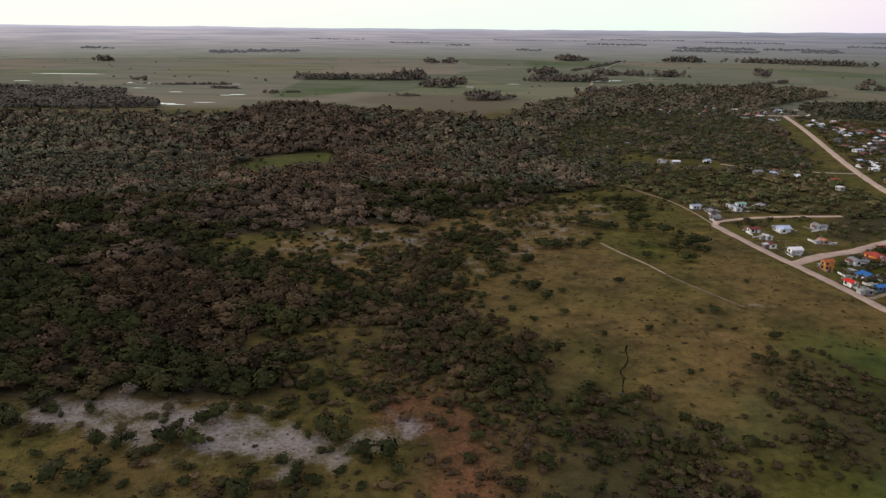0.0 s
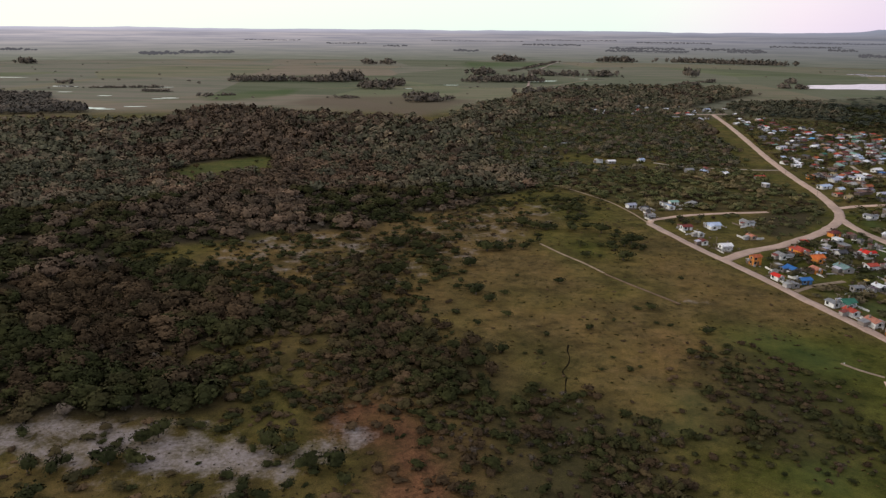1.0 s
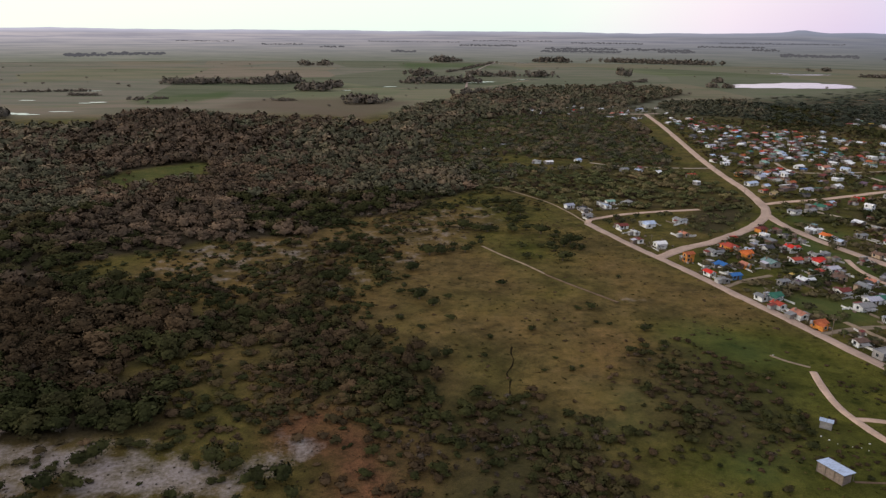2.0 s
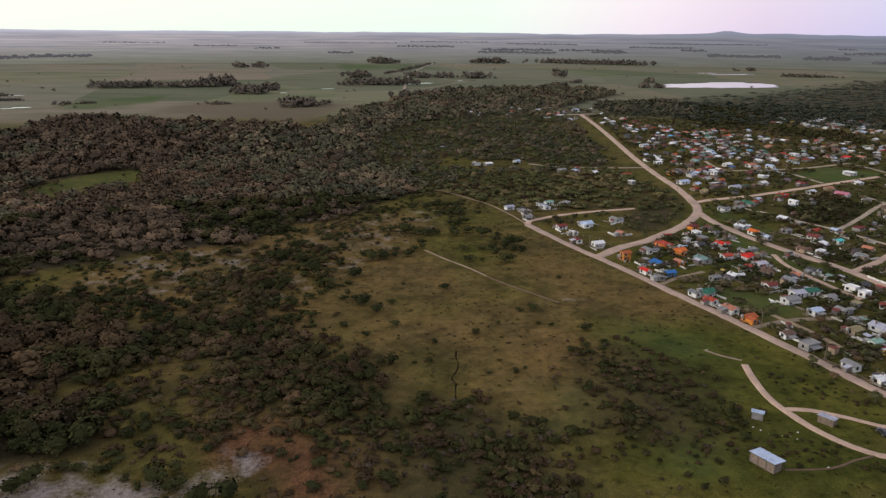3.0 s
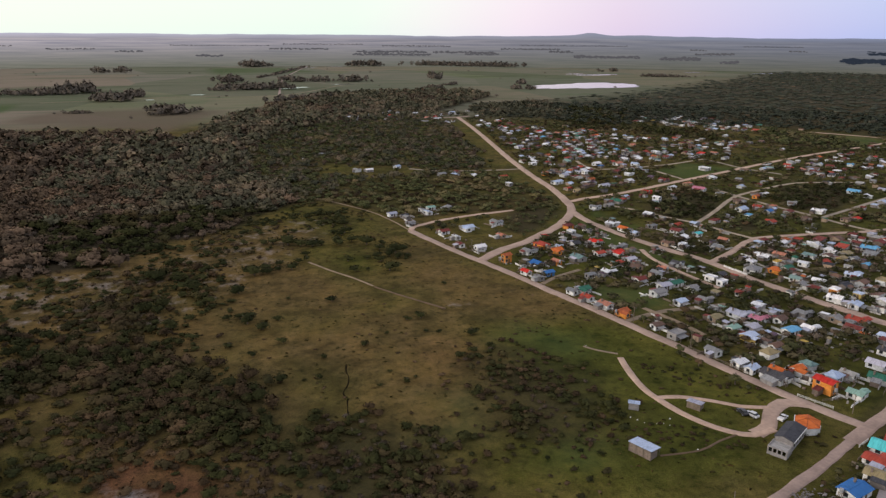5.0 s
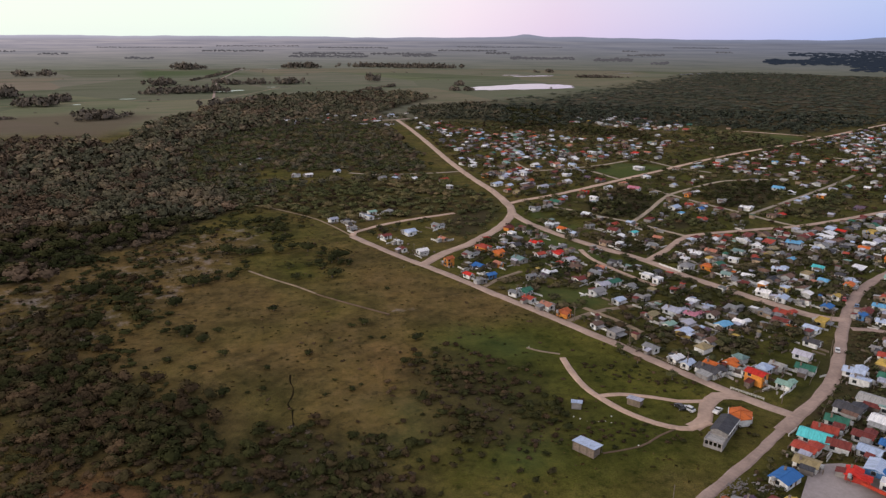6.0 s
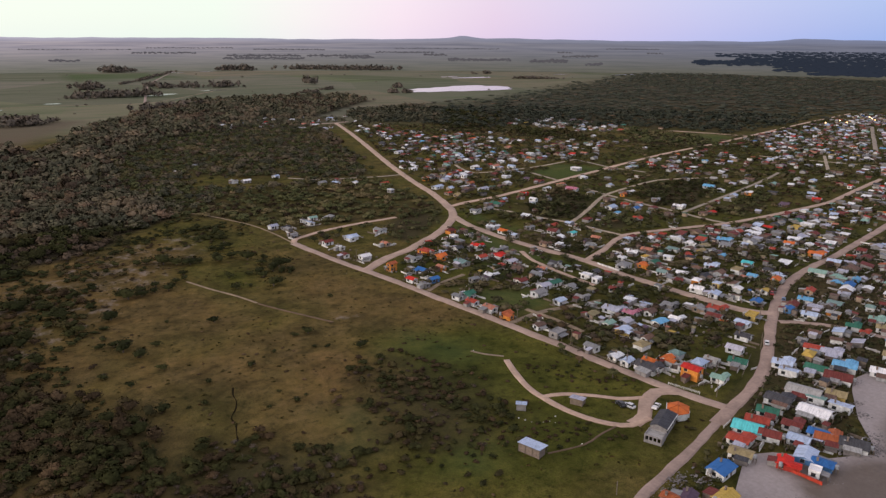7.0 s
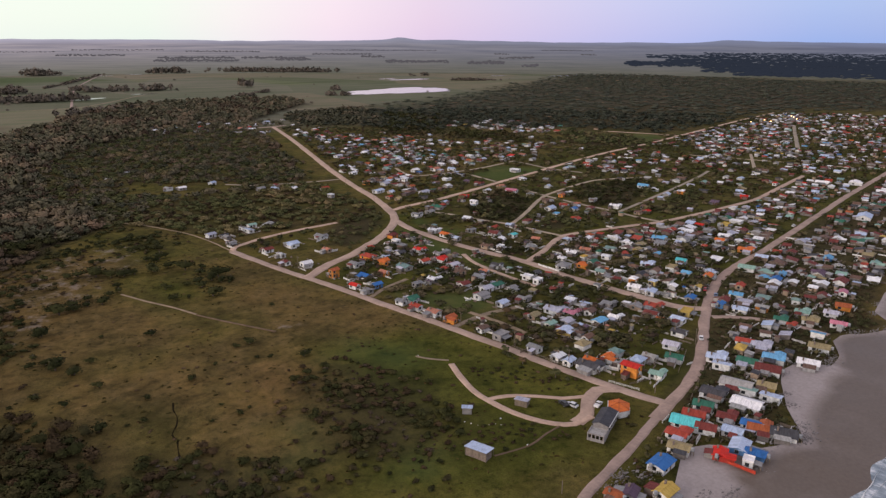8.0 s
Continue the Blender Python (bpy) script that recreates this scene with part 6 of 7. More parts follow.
wood("wood_trees", "dark trees behind the end of the long street", STREET_END_WOOD, 7.5, 800, 1400, TREE_FAR, LEAF_FAR, (3.0, 6.4), (0.8, 1.3), 127, (), 1.0, tint=0.3, edge=8)
for k, lot in enumerate(LOTS):
    wood("lot_trees", "dark overgrown lot of low trees between the houses", lot, 4.2 if k < 4 or k > 6 else 7.5, 250, 1300, TREE_TOWN if k < 4 or k > 6 else TREE_FAR, LEAF_GREEN if k % 2 else LEAF_DARK, (1.2, 3.4) if k < 4 or k > 6 else (3.4, 6.0), (0.6, 1.05), 60 + k, (), 0.95, 0.8, tint=0.42, edge=6, clumpy=0.5)
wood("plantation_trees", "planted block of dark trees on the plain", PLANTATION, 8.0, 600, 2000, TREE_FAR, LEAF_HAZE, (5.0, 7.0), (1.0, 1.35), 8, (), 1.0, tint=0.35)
wood("thicket", "dark tangled thicket with greyish bare twigs", THICKET_NEAR, 2.8, 80, 260, BUSH_FINE, LEAF_DARK, (1.3, 3.2), (0.8, 1.3), 9, (), 1.0, tint=0.42, edge=12, clumpy=0.8)
wood("thicket", "grey-brown bare twigs of the thicket", THICKET_NEAR, 2.5, 80, 260, TWIGGY, LEAF_TWIG, (0.6, 1.6), (0.8, 1.4), 10, (), 0.7, tint=0.5, patch=0.08, edge=9, clumpy=0.5)
wood("thicket", "brown shrubs of the thicket", THICKET_NEAR, 2.8, 80, 260, BUSH_FINE, LEAF_BROWN, (0.9, 2.6), (0.8, 1.3), 28, (), 0.85, tint=0.4, patch=0.08, edge=15, clumpy=0.7)
wood("thicket", "dark shrubs at the field's edge", THICKET_EAST, 2.8, 80, 300, BUSH_FINE, LEAF_DARK, (1.1, 2.8), (0.7, 1.2), 11, (), 1.0, tint=0.42, edge=11, clumpy=0.9)
wood("thicket", "brown leafless shrubs at the field's edge", THICKET_EAST, 2.6, 80, 300, TWIGGY, LEAF_TWIG, (0.5, 1.4), (0.8, 1.3), 12, (), 0.6, tint=0.3, patch=0.08, edge=8, clumpy=0.6)
wood("thicket", "low brown scrub at the field's edge", THICKET_EAST, 2.8, 80, 300, BUSH_FINE, LEAF_BROWN, (0.8, 2.2), (0.7, 1.2), 29, (), 0.85, tint=0.4, patch=0.08, edge=15, clumpy=0.8)
wood("thicket", "scattered shrubs in the wet grass", THICKET_EAST_TAIL, 4.0, 80, 300, BUSH_FINE, LEAF_DARK, (0.6, 1.9), (0.7, 1.3), 13, (), 0.6, tint=0.5, edge=10, clumpy=1.0)
wood("thicket", "tall dark thicket in the middle of the heath", THICKET_MID, 3.8, 120, 320, BUSH_FINE, LEAF_DARK, (1.8, 4.2), (0.9, 1.4), 14, (), 1.0, tint=0.5, edge=10, clumpy=0.8)
wood("thicket", "brown crowns of the heath thicket", THICKET_MID, 4.2, 120, 320, BUSH_FINE, LEAF_BROWN, (1.6, 4.0), (0.9, 1.4), 15, (), 0.75, tint=0.6, edge=8, clumpy=0.6)
SCRUB_VERGE = [(148, 190), (160, 184), (170, 166), (174, 156), (169, 156), (160, 166), (149, 176)]
SCRUB_LOW = [(118, 158), (132, 154), (138, 145), (146, 134), (145, 132), (126, 138), (113, 148)]
SCRUB_YARD = [(168, 130), (181, 127), (176, 122), (165, 124)]
for k, (zone_, chance_) in enumerate(((SCRUB_VERGE, 0.55), (SCRUB_LOW, 0.6), (SCRUB_YARD, 0.8))):
    wood("field_scrub", "low tangled brown scrub in the grass by the track", zone_, 1.9, 80, 300, TWIGGY, LEAF_BROWN, (0.4, 1.3), (0.5, 0.9), 190 + k, (), chance_, 0.8, tint=0.4, patch=0.08, edge=4, clumpy=0.8)
    wood("field_scrub", "dark green low bushes in the grass by the track", zone_, 2.6, 80, 300, BUSH_FINE, LEAF_DARK, (0.5, 1.5), (0.6, 1.0), 195 + k, (), chance_, 0.8, tint=0.4, edge=4, clumpy=0.8)
# wooded scrub that carries the forest out over the heath
SCRUB_BAND = [(-116, 276), (-96, 308), (-52, 299), (-14, 319), (6, 273), (11, 234), (-5, 229), (-23, 242), (-34, 235), (-55, 231), (-71, 220), (-82, 210), (-102, 232)]
SCRUB_MOUND = [(-22, 230), (-11, 245), (9, 239), (16, 211), (31, 188), (33, 179), (14, 184), (-5, 190), (-16, 197)]
SCRUB_GLADE = [(-71, 241), (-24, 250), (-6, 230), (15, 192), (9, 171), (-9, 190), (-32, 175), (-52, 185)]
SCRUB_EDGE = [(-22, 357), (13, 367), (23, 336), (6, 273), (-13, 287)]
for k, (zone_, label, gap_) in enumerate(((SCRUB_BAND, "dark wooded scrub along the edge of the forest", 1.0), (SCRUB_MOUND, "mound of dark scrub with brown crowns", 1.0), (SCRUB_EDGE, "loose dark bushes at the edge of the heath", 0.5))):
    wood("scrub_wood", label, zone_, 4.6, 80, 520, TREE_FINE, LEAF_DARK, (1.7, 4.0), (0.7, 1.15), 140 + k, (), gap_, tint=0.45, edge=8, clumpy=0.9)
    wood("scrub_wood", "brown crowns of the " + label.replace("dark ", ""), zone_, 5.0, 80, 520, TREE_FINE, LEAF_BROWN, (1.4, 3.6), (0.7, 1.2), 150 + k, (), 0.75 * gap_, tint=0.5, edge=8, clumpy=0.8)
    wood("scrub_wood", "small dark bushes round the scrub", zone_, 3.6, 80, 520, BUSH_MID, LEAF_DARK, (0.5, 1.8), (0.7, 1.1), 160 + k, (), 0.6, tint=0.5, edge=16, clumpy=0.9)
wood("scrub_wood", "bushes in the little glade", SCRUB_GLADE, 3.8, 80, 320, BUSH_FINE, LEAF_DARK, (1.0, 3.4), (0.7, 1.1), 170, ([(-46, 234), (-33, 234), (-18, 224), (-22, 210), (-38, 204), (-46, 218)],), 0.95, tint=0.45, edge=5, clumpy=1.1)
wood("scrub_wood", "brown scrub in the little glade", SCRUB_GLADE, 3.6, 80, 320, BUSH_FINE, LEAF_BROWN, (0.6, 2.8), (0.6, 1.0), 171, ([(-46, 234), (-33, 234), (-18, 224), (-22, 210), (-38, 204), (-46, 218)],), 0.8, tint=0.45, edge=5, clumpy=1.0)
wood("heath_bushes", "dark round bushes scattered over the heath", HEATH_BUSHES, 4.4, 200, 520, BUSH_MID, LEAF_DARK, (0.9, 3.8), (0.7, 1.0), 16, (), 1.0, tint=0.22, edge=14, clumpy=1.1)
wood("heath_bushes", "brown scrub scattered over the heath", HEATH_BUSHES, 5.0, 200, 520, BUSH_MID, LEAF_BROWN, (0.5, 2.4), (0.6, 1.0), 17, (), 0.65, tint=0.55, edge=14, clumpy=1.0)
WEST_SHRUBS = [(-60, 199), (-50, 220), (-34, 227), (-17, 220), (-12, 185), (-29, 170), (-48, 172)]
wood("heath_bushes", "dark bushes crowding the little glade", WEST_SHRUBS, 4.0, 80, 300, BUSH_FINE, LEAF_DARK, (1.0, 3.4), (0.7, 1.1), 181, (), 0.8, tint=0.35, edge=5, clumpy=0.9)
wood("heath_bushes", "brown leafless shrubs crowding the little glade", WEST_SHRUBS, 4.2, 80, 300, TWIGGY, LEAF_BROWN, (1.0, 3.0), (0.7, 1.1), 182, (), 0.6, tint=0.5, edge=6, clumpy=0.9)
SAND_SCRUB = [(-130, 178), (-60, 180), (-20, 196), (10, 190), (22, 140), (20, 112), (-110, 112), (-130, 150)]
wood("sand_scrub", "low brown scrub between the sand patches", SAND_SCRUB, 3.4, 80, 240, BUSH_FINE, LEAF_BROWN, (0.5, 2.8), (0.5, 0.9), 22, (FIELD_PATCH_SAND,), 0.7, tint=0.45, edge=6, clumpy=1.1)
wood("sand_scrub", "green scrub between the sand patches", SAND_SCRUB, 4.6, 80, 240, BUSH_FINE, LEAF_DARK, (0.8, 3.4), (0.7, 1.0), 23, (), 0.42, tint=0.4, edge=6, clumpy=1.1)
wood("sand_tufts", "small dark tufts on the bare sand", SAND_SCRUB, 1.5, 80, 240, TUFT, LEAF_BROWN, (0.12, 0.4), (0.6, 1.0), 24, (), 0.4, tint=0.3, edge=6)
OPEN_FIELD = [(-60, 200), (-60, 260), (-90, 320), (-60, 360), (60, 440), (130, 430), (136, 380), (148, 310), (168, 215), (182, 140), (150, 118), (100, 108), (60, 112), (20, 112), (0, 190)]
wood("field_tufts", "dry tussocks all over the rough grassland", OPEN_FIELD, 2.6, 80, 460, TUFT, GRASS, (0.25, 0.85), (0.35, 0.7), 25, (), 0.42, 0.6, tint=0.5, patch=0.03, clumpy=0.6)
wood("field_tufts", "low dark scrub here and there in the grass", OPEN_FIELD, 3.6, 80, 460, BUSH_MID, LEAF_BROWN, (0.25, 1.4), (0.35, 0.6), 30, (), 0.2, 0.6, tint=0.4, clumpy=1.4)
TOWN = [(170, 150), (300, 180), (720, 270), (1250, 410), (1280, 560), (1180, 660), (790, 560), (700, 640), (540, 770), (440, 930), (390, 900), (262, 425), (150, 375), (140, 390), (215, 402), (250, 395), (165, 310)]
wood("town_trees", "dark garden trees between the houses", TOWN, 4.8, 265, 430, TREE_TOWN, LEAF_TOWN, (1.4, 3.9), (0.55, 0.95), 18, LAWNS, 0.62, 1.6, tint=0.5, walls=-0.7)
wood("town_trees", "brown garden trees between the houses", TOWN, 6.0, 265, 430, TREE_TOWN, LEAF_TWIG, (1.2, 3.0), (0.65, 1.1), 19, LAWNS, 0.3, 1.6, tint=0.4, walls=-0.7)
wood("town_trees", "garden trees of the farther streets", TOWN, 5.6, 430, 1500, TREE_FAR, LEAF_TOWN, (1.8, 4.4), (0.5, 0.9), 20, LAWNS, 0.85, 2.6, tint=0.4, clumpy=0.6, walls=-0.4)
wood("town_trees", "brown garden trees of the farther streets", TOWN, 9.0, 430, 1500, TREE_FAR, LEAF_BROWN, (1.2, 3.2), (0.6, 1.0), 52, LAWNS, 0.5, 3.6, tint=0.4, walls=-0.4)
wood("garden_shrubs", "hedges and shrubs close to the house walls", TOWN, 2.6, 120, 300, BUSH_MID, LEAF_TOWN, (0.5, 2.0), (0.7, 1.1), 53, LAWNS, 0.55, 0.3, tint=0.42, clumpy=0.5, walls=-1.0)
wood("garden_shrubs", "brown weeds and dry shrubs in the yards", TOWN, 3.0, 120, 300, BUSH_MID, LEAF_BROWN, (0.3, 1.2), (0.6, 1.0), 54, LAWNS, 0.3, 0.2, tint=0.5, clumpy=0.5, walls=-1.0)
SHORE_STRIP = [(112, 98), (128, 104), (161, 114), (188, 122), (300, 178), (720, 272), (1000, 338), (1000, 280), (700, 216), (450, 165), (330, 128), (318, 117), (300, 121), (285, 123), (272, 114), (260, 113), (246, 121), (216, 104), (204, 95), (186, 97), (178, 105), (166, 109), (150, 101), (138, 94)]
wood("town_trees", "bushes between the beach houses", SHORE_STRIP, 2.6, 100, 420, TREE_TOWN, LEAF_TOWN, (0.5, 1.9), (0.6, 1.1), 31, (), 0.8, 0.3, tint=0.42, walls=-1.2)
wood("town_trees", "trees between the far beach houses", SHORE_STRIP, 5.5, 420, 1000, TREE_FAR, LEAF_TOWN, (1.0, 2.8), (0.6, 1.1), 56, (), 0.7, 1.5, tint=0.45)
wood("town_trees", "brown scrub between the beach houses", SHORE_STRIP, 2.8, 100, 420, BUSH_MID, LEAF_BROWN, (0.3, 1.3), (0.6, 1.1), 55, (), 0.6, 0.2, tint=0.5, walls=-1.2)


def clump(x, y, length, deep, turn, radius, tall, seed):
    """A shelter belt or copse on the plain."""
    c, s = math.cos(radians(turn)), math.sin(radians(turn))
    poly = [(x + u * c - v * s, y + u * s + v * c) for u, v in ((-length / 2, -deep / 2), (length / 2, -deep / 2), (length / 2, deep / 2), (-length / 2, deep / 2))]
    r = np.random.default_rng(seed)
    n = max(4, int(length * deep / (radius * radius * 0.8)))
    lumps = r.uniform(-.5, .5, max(2, int(length / 30)))
    places = []
    for _ in range(n):
        u, v = (lumps[r.integers(len(lumps))] + r.normal(0, 0.13)) * length, r.normal(0, .26) * deep
        places.append((x + u * c - v * s, y + u * s + v * c, -0.8, radius * r.uniform(.5, 1.15), 1.15 * tall * r.uniform(.6, 1.2), r.uniform(0.2, 0.6)))
    return places


PLAIN = []
for k, (x, y, ln, dp, tn, rd, tl) in enumerate(((-240, 1515, 175, 40, 3, 7, 1.5), (-130, 1545, 62, 50, 5, 8, 1.9), (-45, 1345, 66, 46, 0, 8, 1.7), (-5, 1420, 46, 30, 0, 7, 1.6), (168, 1810, 80, 50, 0, 8, 1.6), (200, 1545, 125, 50, 3, 8, 1.5),
        (400, 1775, 150, 40, -12, 8, 1.3), (358, 2650, 125, 60, 8, 11, 1.5), (750, 2620, 110, 60, 0, 11, 1.5), (1090, 2540, 330, 70, -34, 10, 1.4), (686, 1762, 34, 24, 0, 9, 1.9), (-1082, 2230, 80, 40, 14, 9, 1.5),
        (-87, 2345, 80, 40, 10, 9, 1.5), (60, 1130, 90, 60, 20, 7, 1.3), (760, 1400, 50, 26, -30, 6, 1.4), (830, 1560, 40, 30, 0, 6, 1.3), (-640, 1420, 26, 14, 0, 6, 1.3), (250, 1260, 120, 30, 30, 7, 1.4), (560, 1500, 60, 16, -10, 5, 1.2),
        (640, 1560, 50, 14, 20, 5, 1.2), (1420, 2050, 60, 20, 0, 8, 1.3), (-420, 1250, 60, 10, 0, 4, 1.0), (-300, 1180, 50, 10, 20, 4, 1.0), (-480, 1330, 120, 8, 8, 4, 1.0), (1340, 1750, 170, 20, -30, 6, 1.2), (300, 2020, 120, 10, 66, 5, 1.0), (430, 2330, 420, 10, 69, 6, 1.0), (-70, 1150, 60, 12, 0, 4, 1.0))):
    PLAIN += clump(x, y, ln, dp, tn, rd, tl, 100 + k)
pr = np.random.default_rng(77)
for _ in range(150):
    a, d = radians(pr.uniform(-34, 66)), pr.uniform(1050, 2650)
    x, y = d * math.sin(a), d * math.cos(a)
    if not inside(WOOD_NORTH, [x], [y])[0] and not inside(FOREST_WEST, [x], [y])[0] and y > 900:
        PLAIN.append((x, y, -.8, pr.uniform(2, 5), pr.uniform(.7, 1.0), pr.uniform(.2, .7)))
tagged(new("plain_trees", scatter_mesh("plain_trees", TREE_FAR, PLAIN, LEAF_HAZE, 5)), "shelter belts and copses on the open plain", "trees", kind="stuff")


def far_wood(az0, az1, dist, deep, tall, seed):
    """A strip of trees on the hazy rising land, between two bearings."""
    r = np.random.default_rng(seed)
    out = []
    for a in np.arange(az0, az1, 0.15 if deep < 6 else 0.17):
        for _ in range(min(deep, 5)):
            d = dist * r.uniform(1.0, 1.0 + 0.035 * deep)
            u = 1 - NEAR_RIM / d
            rr = NEAR_RIM + u * (FAR_RIM - NEAR_RIM)
            k = rr / d
            aa = radians(a + r.uniform(-.06, .06))
            out.append((rr * math.sin(aa), rr * math.cos(aa), float(rise(np.array(rr), 0)) - 0.5, (20 if deep < 6 else 38) * k * r.uniform(.7, 1.2), tall * r.uniform(.7, 1.1), 0.4))
    return out


FAR = []
for k, (a0, a1, d, dp, tl) in enumerate(((15.5, 20.8, 4700, 2, .9), (21.4, 26.0, 4700, 2, .9), (30.3, 32.0, 5100, 2, .9), (32.2, 37.0, 3900, 3, .7), (38.5, 41.2, 3700, 3, .9), (40.9, 43.5, 4900, 2, .9), (42.7, 43.8, 3350, 1, .9), (40.5, 41.6, 6500, 1, .9),
        (47.1, 48.2, 6500, 1, .9), (17.5, 22.7, 7500, 2, .9), (9, 13.3, 5600, 2, .9), (44.1, 47.9, 9600, 2, .9), (50.5, 72, 3650, 7, .4), (53.4, 74, 4300, 8, .4), (56, 76, 3000, 8, .36), (58, 76, 2730, 8, .36), (52, 75, 5600, 8, .36), (56, 75, 7200, 8, .32),
        (-19.3, -16.8, 3100, 2, .8), (-16.6, -12.9, 3250, 2, .8), (-27.9, -25.9, 3740, 1, .8), (3.7, 5.6, 3800, 1, .8), (-1.7, 0, 4800, 1, .8), (-6, -3, 5600, 1, .8), (15.2, 21.1, 4080, 2, .8), (23.9, 26.3, 4300, 2, .8), (26.6, 31, 6100, 2, .8), (-12, -8, 7000, 1, .7), (2, 9, 7400, 1, .8), (10, 16, 8600, 2, .8), (28, 36, 8800, 2, .8))):
    FAR += far_wood(a0, a1, d, dp, tl, 300 + k)
bearing = [math.degrees(math.atan2(p[0], p[1])) for p in FAR]
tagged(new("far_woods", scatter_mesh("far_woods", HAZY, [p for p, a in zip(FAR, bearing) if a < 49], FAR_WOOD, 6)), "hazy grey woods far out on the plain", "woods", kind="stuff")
tagged(new("far_woods", scatter_mesh("far_woods", HAZY, [p for p, a in zip(FAR, bearing) if a >= 49], BLUE_WOOD, 7)), "wide dark plantation far out on the plain, blue with painted haze", "woods", kind="stuff")

# ---- bushes that stand alone on the grass, each a thing of its own ----
BUSH_SHAPES = []
for k in range(6):
    me = scatter_mesh("crown", [BUSH_FINE[k]], [(0, 0, 0, 1.0, 1.0, 0.1 + 0.07 * k)], LEAF_DARK, k)
    BUSH_SHAPES.append(me)
stem = Shape()
stem.tube((0, 0, -0.15), (0.05, 0.03, 0.75), 0.06, 0.03, 5)
stem.tube((0, 0, 0.1), (0.3, 0.1, 0.7), 0.035, 0.015, 4)
stem.tube((0, 0, 0.15), (-0.22, -0.2, 0.7), 0.035, 0.015, 4)
STEM = stem.mesh("stem", BARK)


def bush(x, y, r, label="dark green rounded bush standing alone in the grass", tall=0.85):
    r = r * 1.45
    ob = root("bush", x, y, rng.uniform(0, 360), float(ground_z(x, y)))
    k = rng.integers(len(BUSH_SHAPES))
    for name, me in (("crown", BUSH_SHAPES[k]), ("stem", STEM)):
        p = new(name, me)
        p.parent = ob
        p.matrix_basis = Matrix.Diagonal((r, r * rng.uniform(.8, 1.15), r * tall * rng.uniform(.85, 1.25), 1))
    return tagged(ob, label, "bush", "bushes in the open field")


for x, y, r in ((64, 377, 5), (76, 370, 4.6), (90, 370, 4.4), (99, 391, 4.2), (95, 417, 2.6), (93, 439, 2.8), (77, 430, 2.8), (57, 383, 3.2), (104, 363, 4.4), (114, 343, 4.8), (102, 339, 3), (102, 316, 4), (102, 331, 3), (87, 338, 2.4), (86, 321, 2.7), (40, 331, 4.4), (47, 339, 3.2), (58, 334, 3.2), (28, 352, 2.4), (23, 373, 3), (26, 392, 2.6)):
    bush(x, y, r)
for x, y, r in ((42, 387, 2.3), (-3, 339, 5), (6, 335, 3.2), (12, 321, 4.2), (30, 309, 4.0), (17, 301, 3), (89, 254, 1.7), (95, 254, 2.6), (50, 231, 1.6), (66, 236, 1.8), (77, 243, 1.1), (66, 285, 2.7), (49, 294, 1.4), (96, 237, 1.2), (107, 231, 2.4), (17, 233, 1.1), (15, 230, 1.1), (27, 241, 1.8), (29, 272, 4), (34, 264, 3), (20, 252, 1.9), (39, 249, 1.9)):
    bush(x, y, r)
for x, y, r in ((71, 203, 1.7), (68, 212, .8), (46, 178, 1.9), (50, 181, 1.2), (45, 216, 1.3), (92, 240, 1.1), (123, 451, 2.6), (128, 444, 2.2), (102, 412, 2.5), (69, 355, 2.3), (54, 344, 2.6), (117, 334, 2.6), (119, 288, 1.4), (75, 205, .9), (40, 216, .7), (62, 203, .9), (-10, 300, 3.5), (-25, 311, 3), (-15, 325, 3.3), (98, 372, 3.2), (70, 372, 4), (109, 338, 3.6), (108, 352, 3)):
    bush(x, y, r)
for x, y, r in ((52, 382, 2.8), (81, 371, 2.8), (92, 391, 2.5), (96, 386, 2.5), (112, 361, 2.4), (97, 338, 1.9), (112, 333, 2.6), (115, 330, 1.6), (92, 320, 1.5), (40, 337, 2.8), (46, 333, 3.1), (52, 335, 2.2), (63, 344, 2.2), (68, 347, 2.3), (28, 382, 1.7), (28, 358, 2.0), (-24, 356, 2.3), (-48, 349, 2.9), (-74, 379, 2.4), (115, 414, 1.9), (105, 418, 1.9), (58, 427, 1.9), (27, 279, 2.1), (24, 287, 1.9), (41, 271, 1.8)):
    bush(x, y, r)
for x, y, r in ((-89, 155, 2.8), (-83, 154, 2.5), (-81, 158, 1.9), (-76, 166, 1.2), (-71, 157, 3.2), (-65, 157, 3), (-66, 166, 2.7), (-63, 169, 3), (-73, 153, 1.8), (-92, 141, 3.4), (-83, 138, 3.6), (-83, 144, 2.8), (-101, 150, 1.5), (-47, 144, 2), (-37, 148, 1.6), (-47, 136, 3.2), (-98, 171, 2), (-109, 172, 1.7), (-115, 164, 3.6), (-22, 154, 2.8), (-16, 155, 3), (-26, 146, 1.7), (-13, 147, 2), (-34, 164, 3.2), (-29, 168, 2.2), (-44, 174, 1.7), (-53, 173, 1.5), (-37, 161, 1.4), (-72, 168, .8), (-25, 181, 1.4), (-29, 160, 2.6)):
    bush(x, y, r * 1.05, "dark green rounded bush on the pale sand", 1.05)

# ---- garden trees of the nearest streets, each a thing of its own ----
TREE_SHAPES = []
for k in range(6):
    TREE_SHAPES.append(scatter_mesh("crown", [crown_template(120 + k, 90, 0.1, 0.8, 7, 0.42)], [(0, 0, 0.35, 1.0, 1.0, 0.2 + 0.12 * k)], LEAF_BROWN if k > 3 else LEAF_TOWN, k))
bole = Shape()
bole.tube((0, 0, -0.15), (0.04, 0.02, 0.75), 0.1, 0.06, 6)
bole.tube((0.04, 0.02, 0.72), (0.3, 0.12, 1.15), 0.05, 0.02, 4)
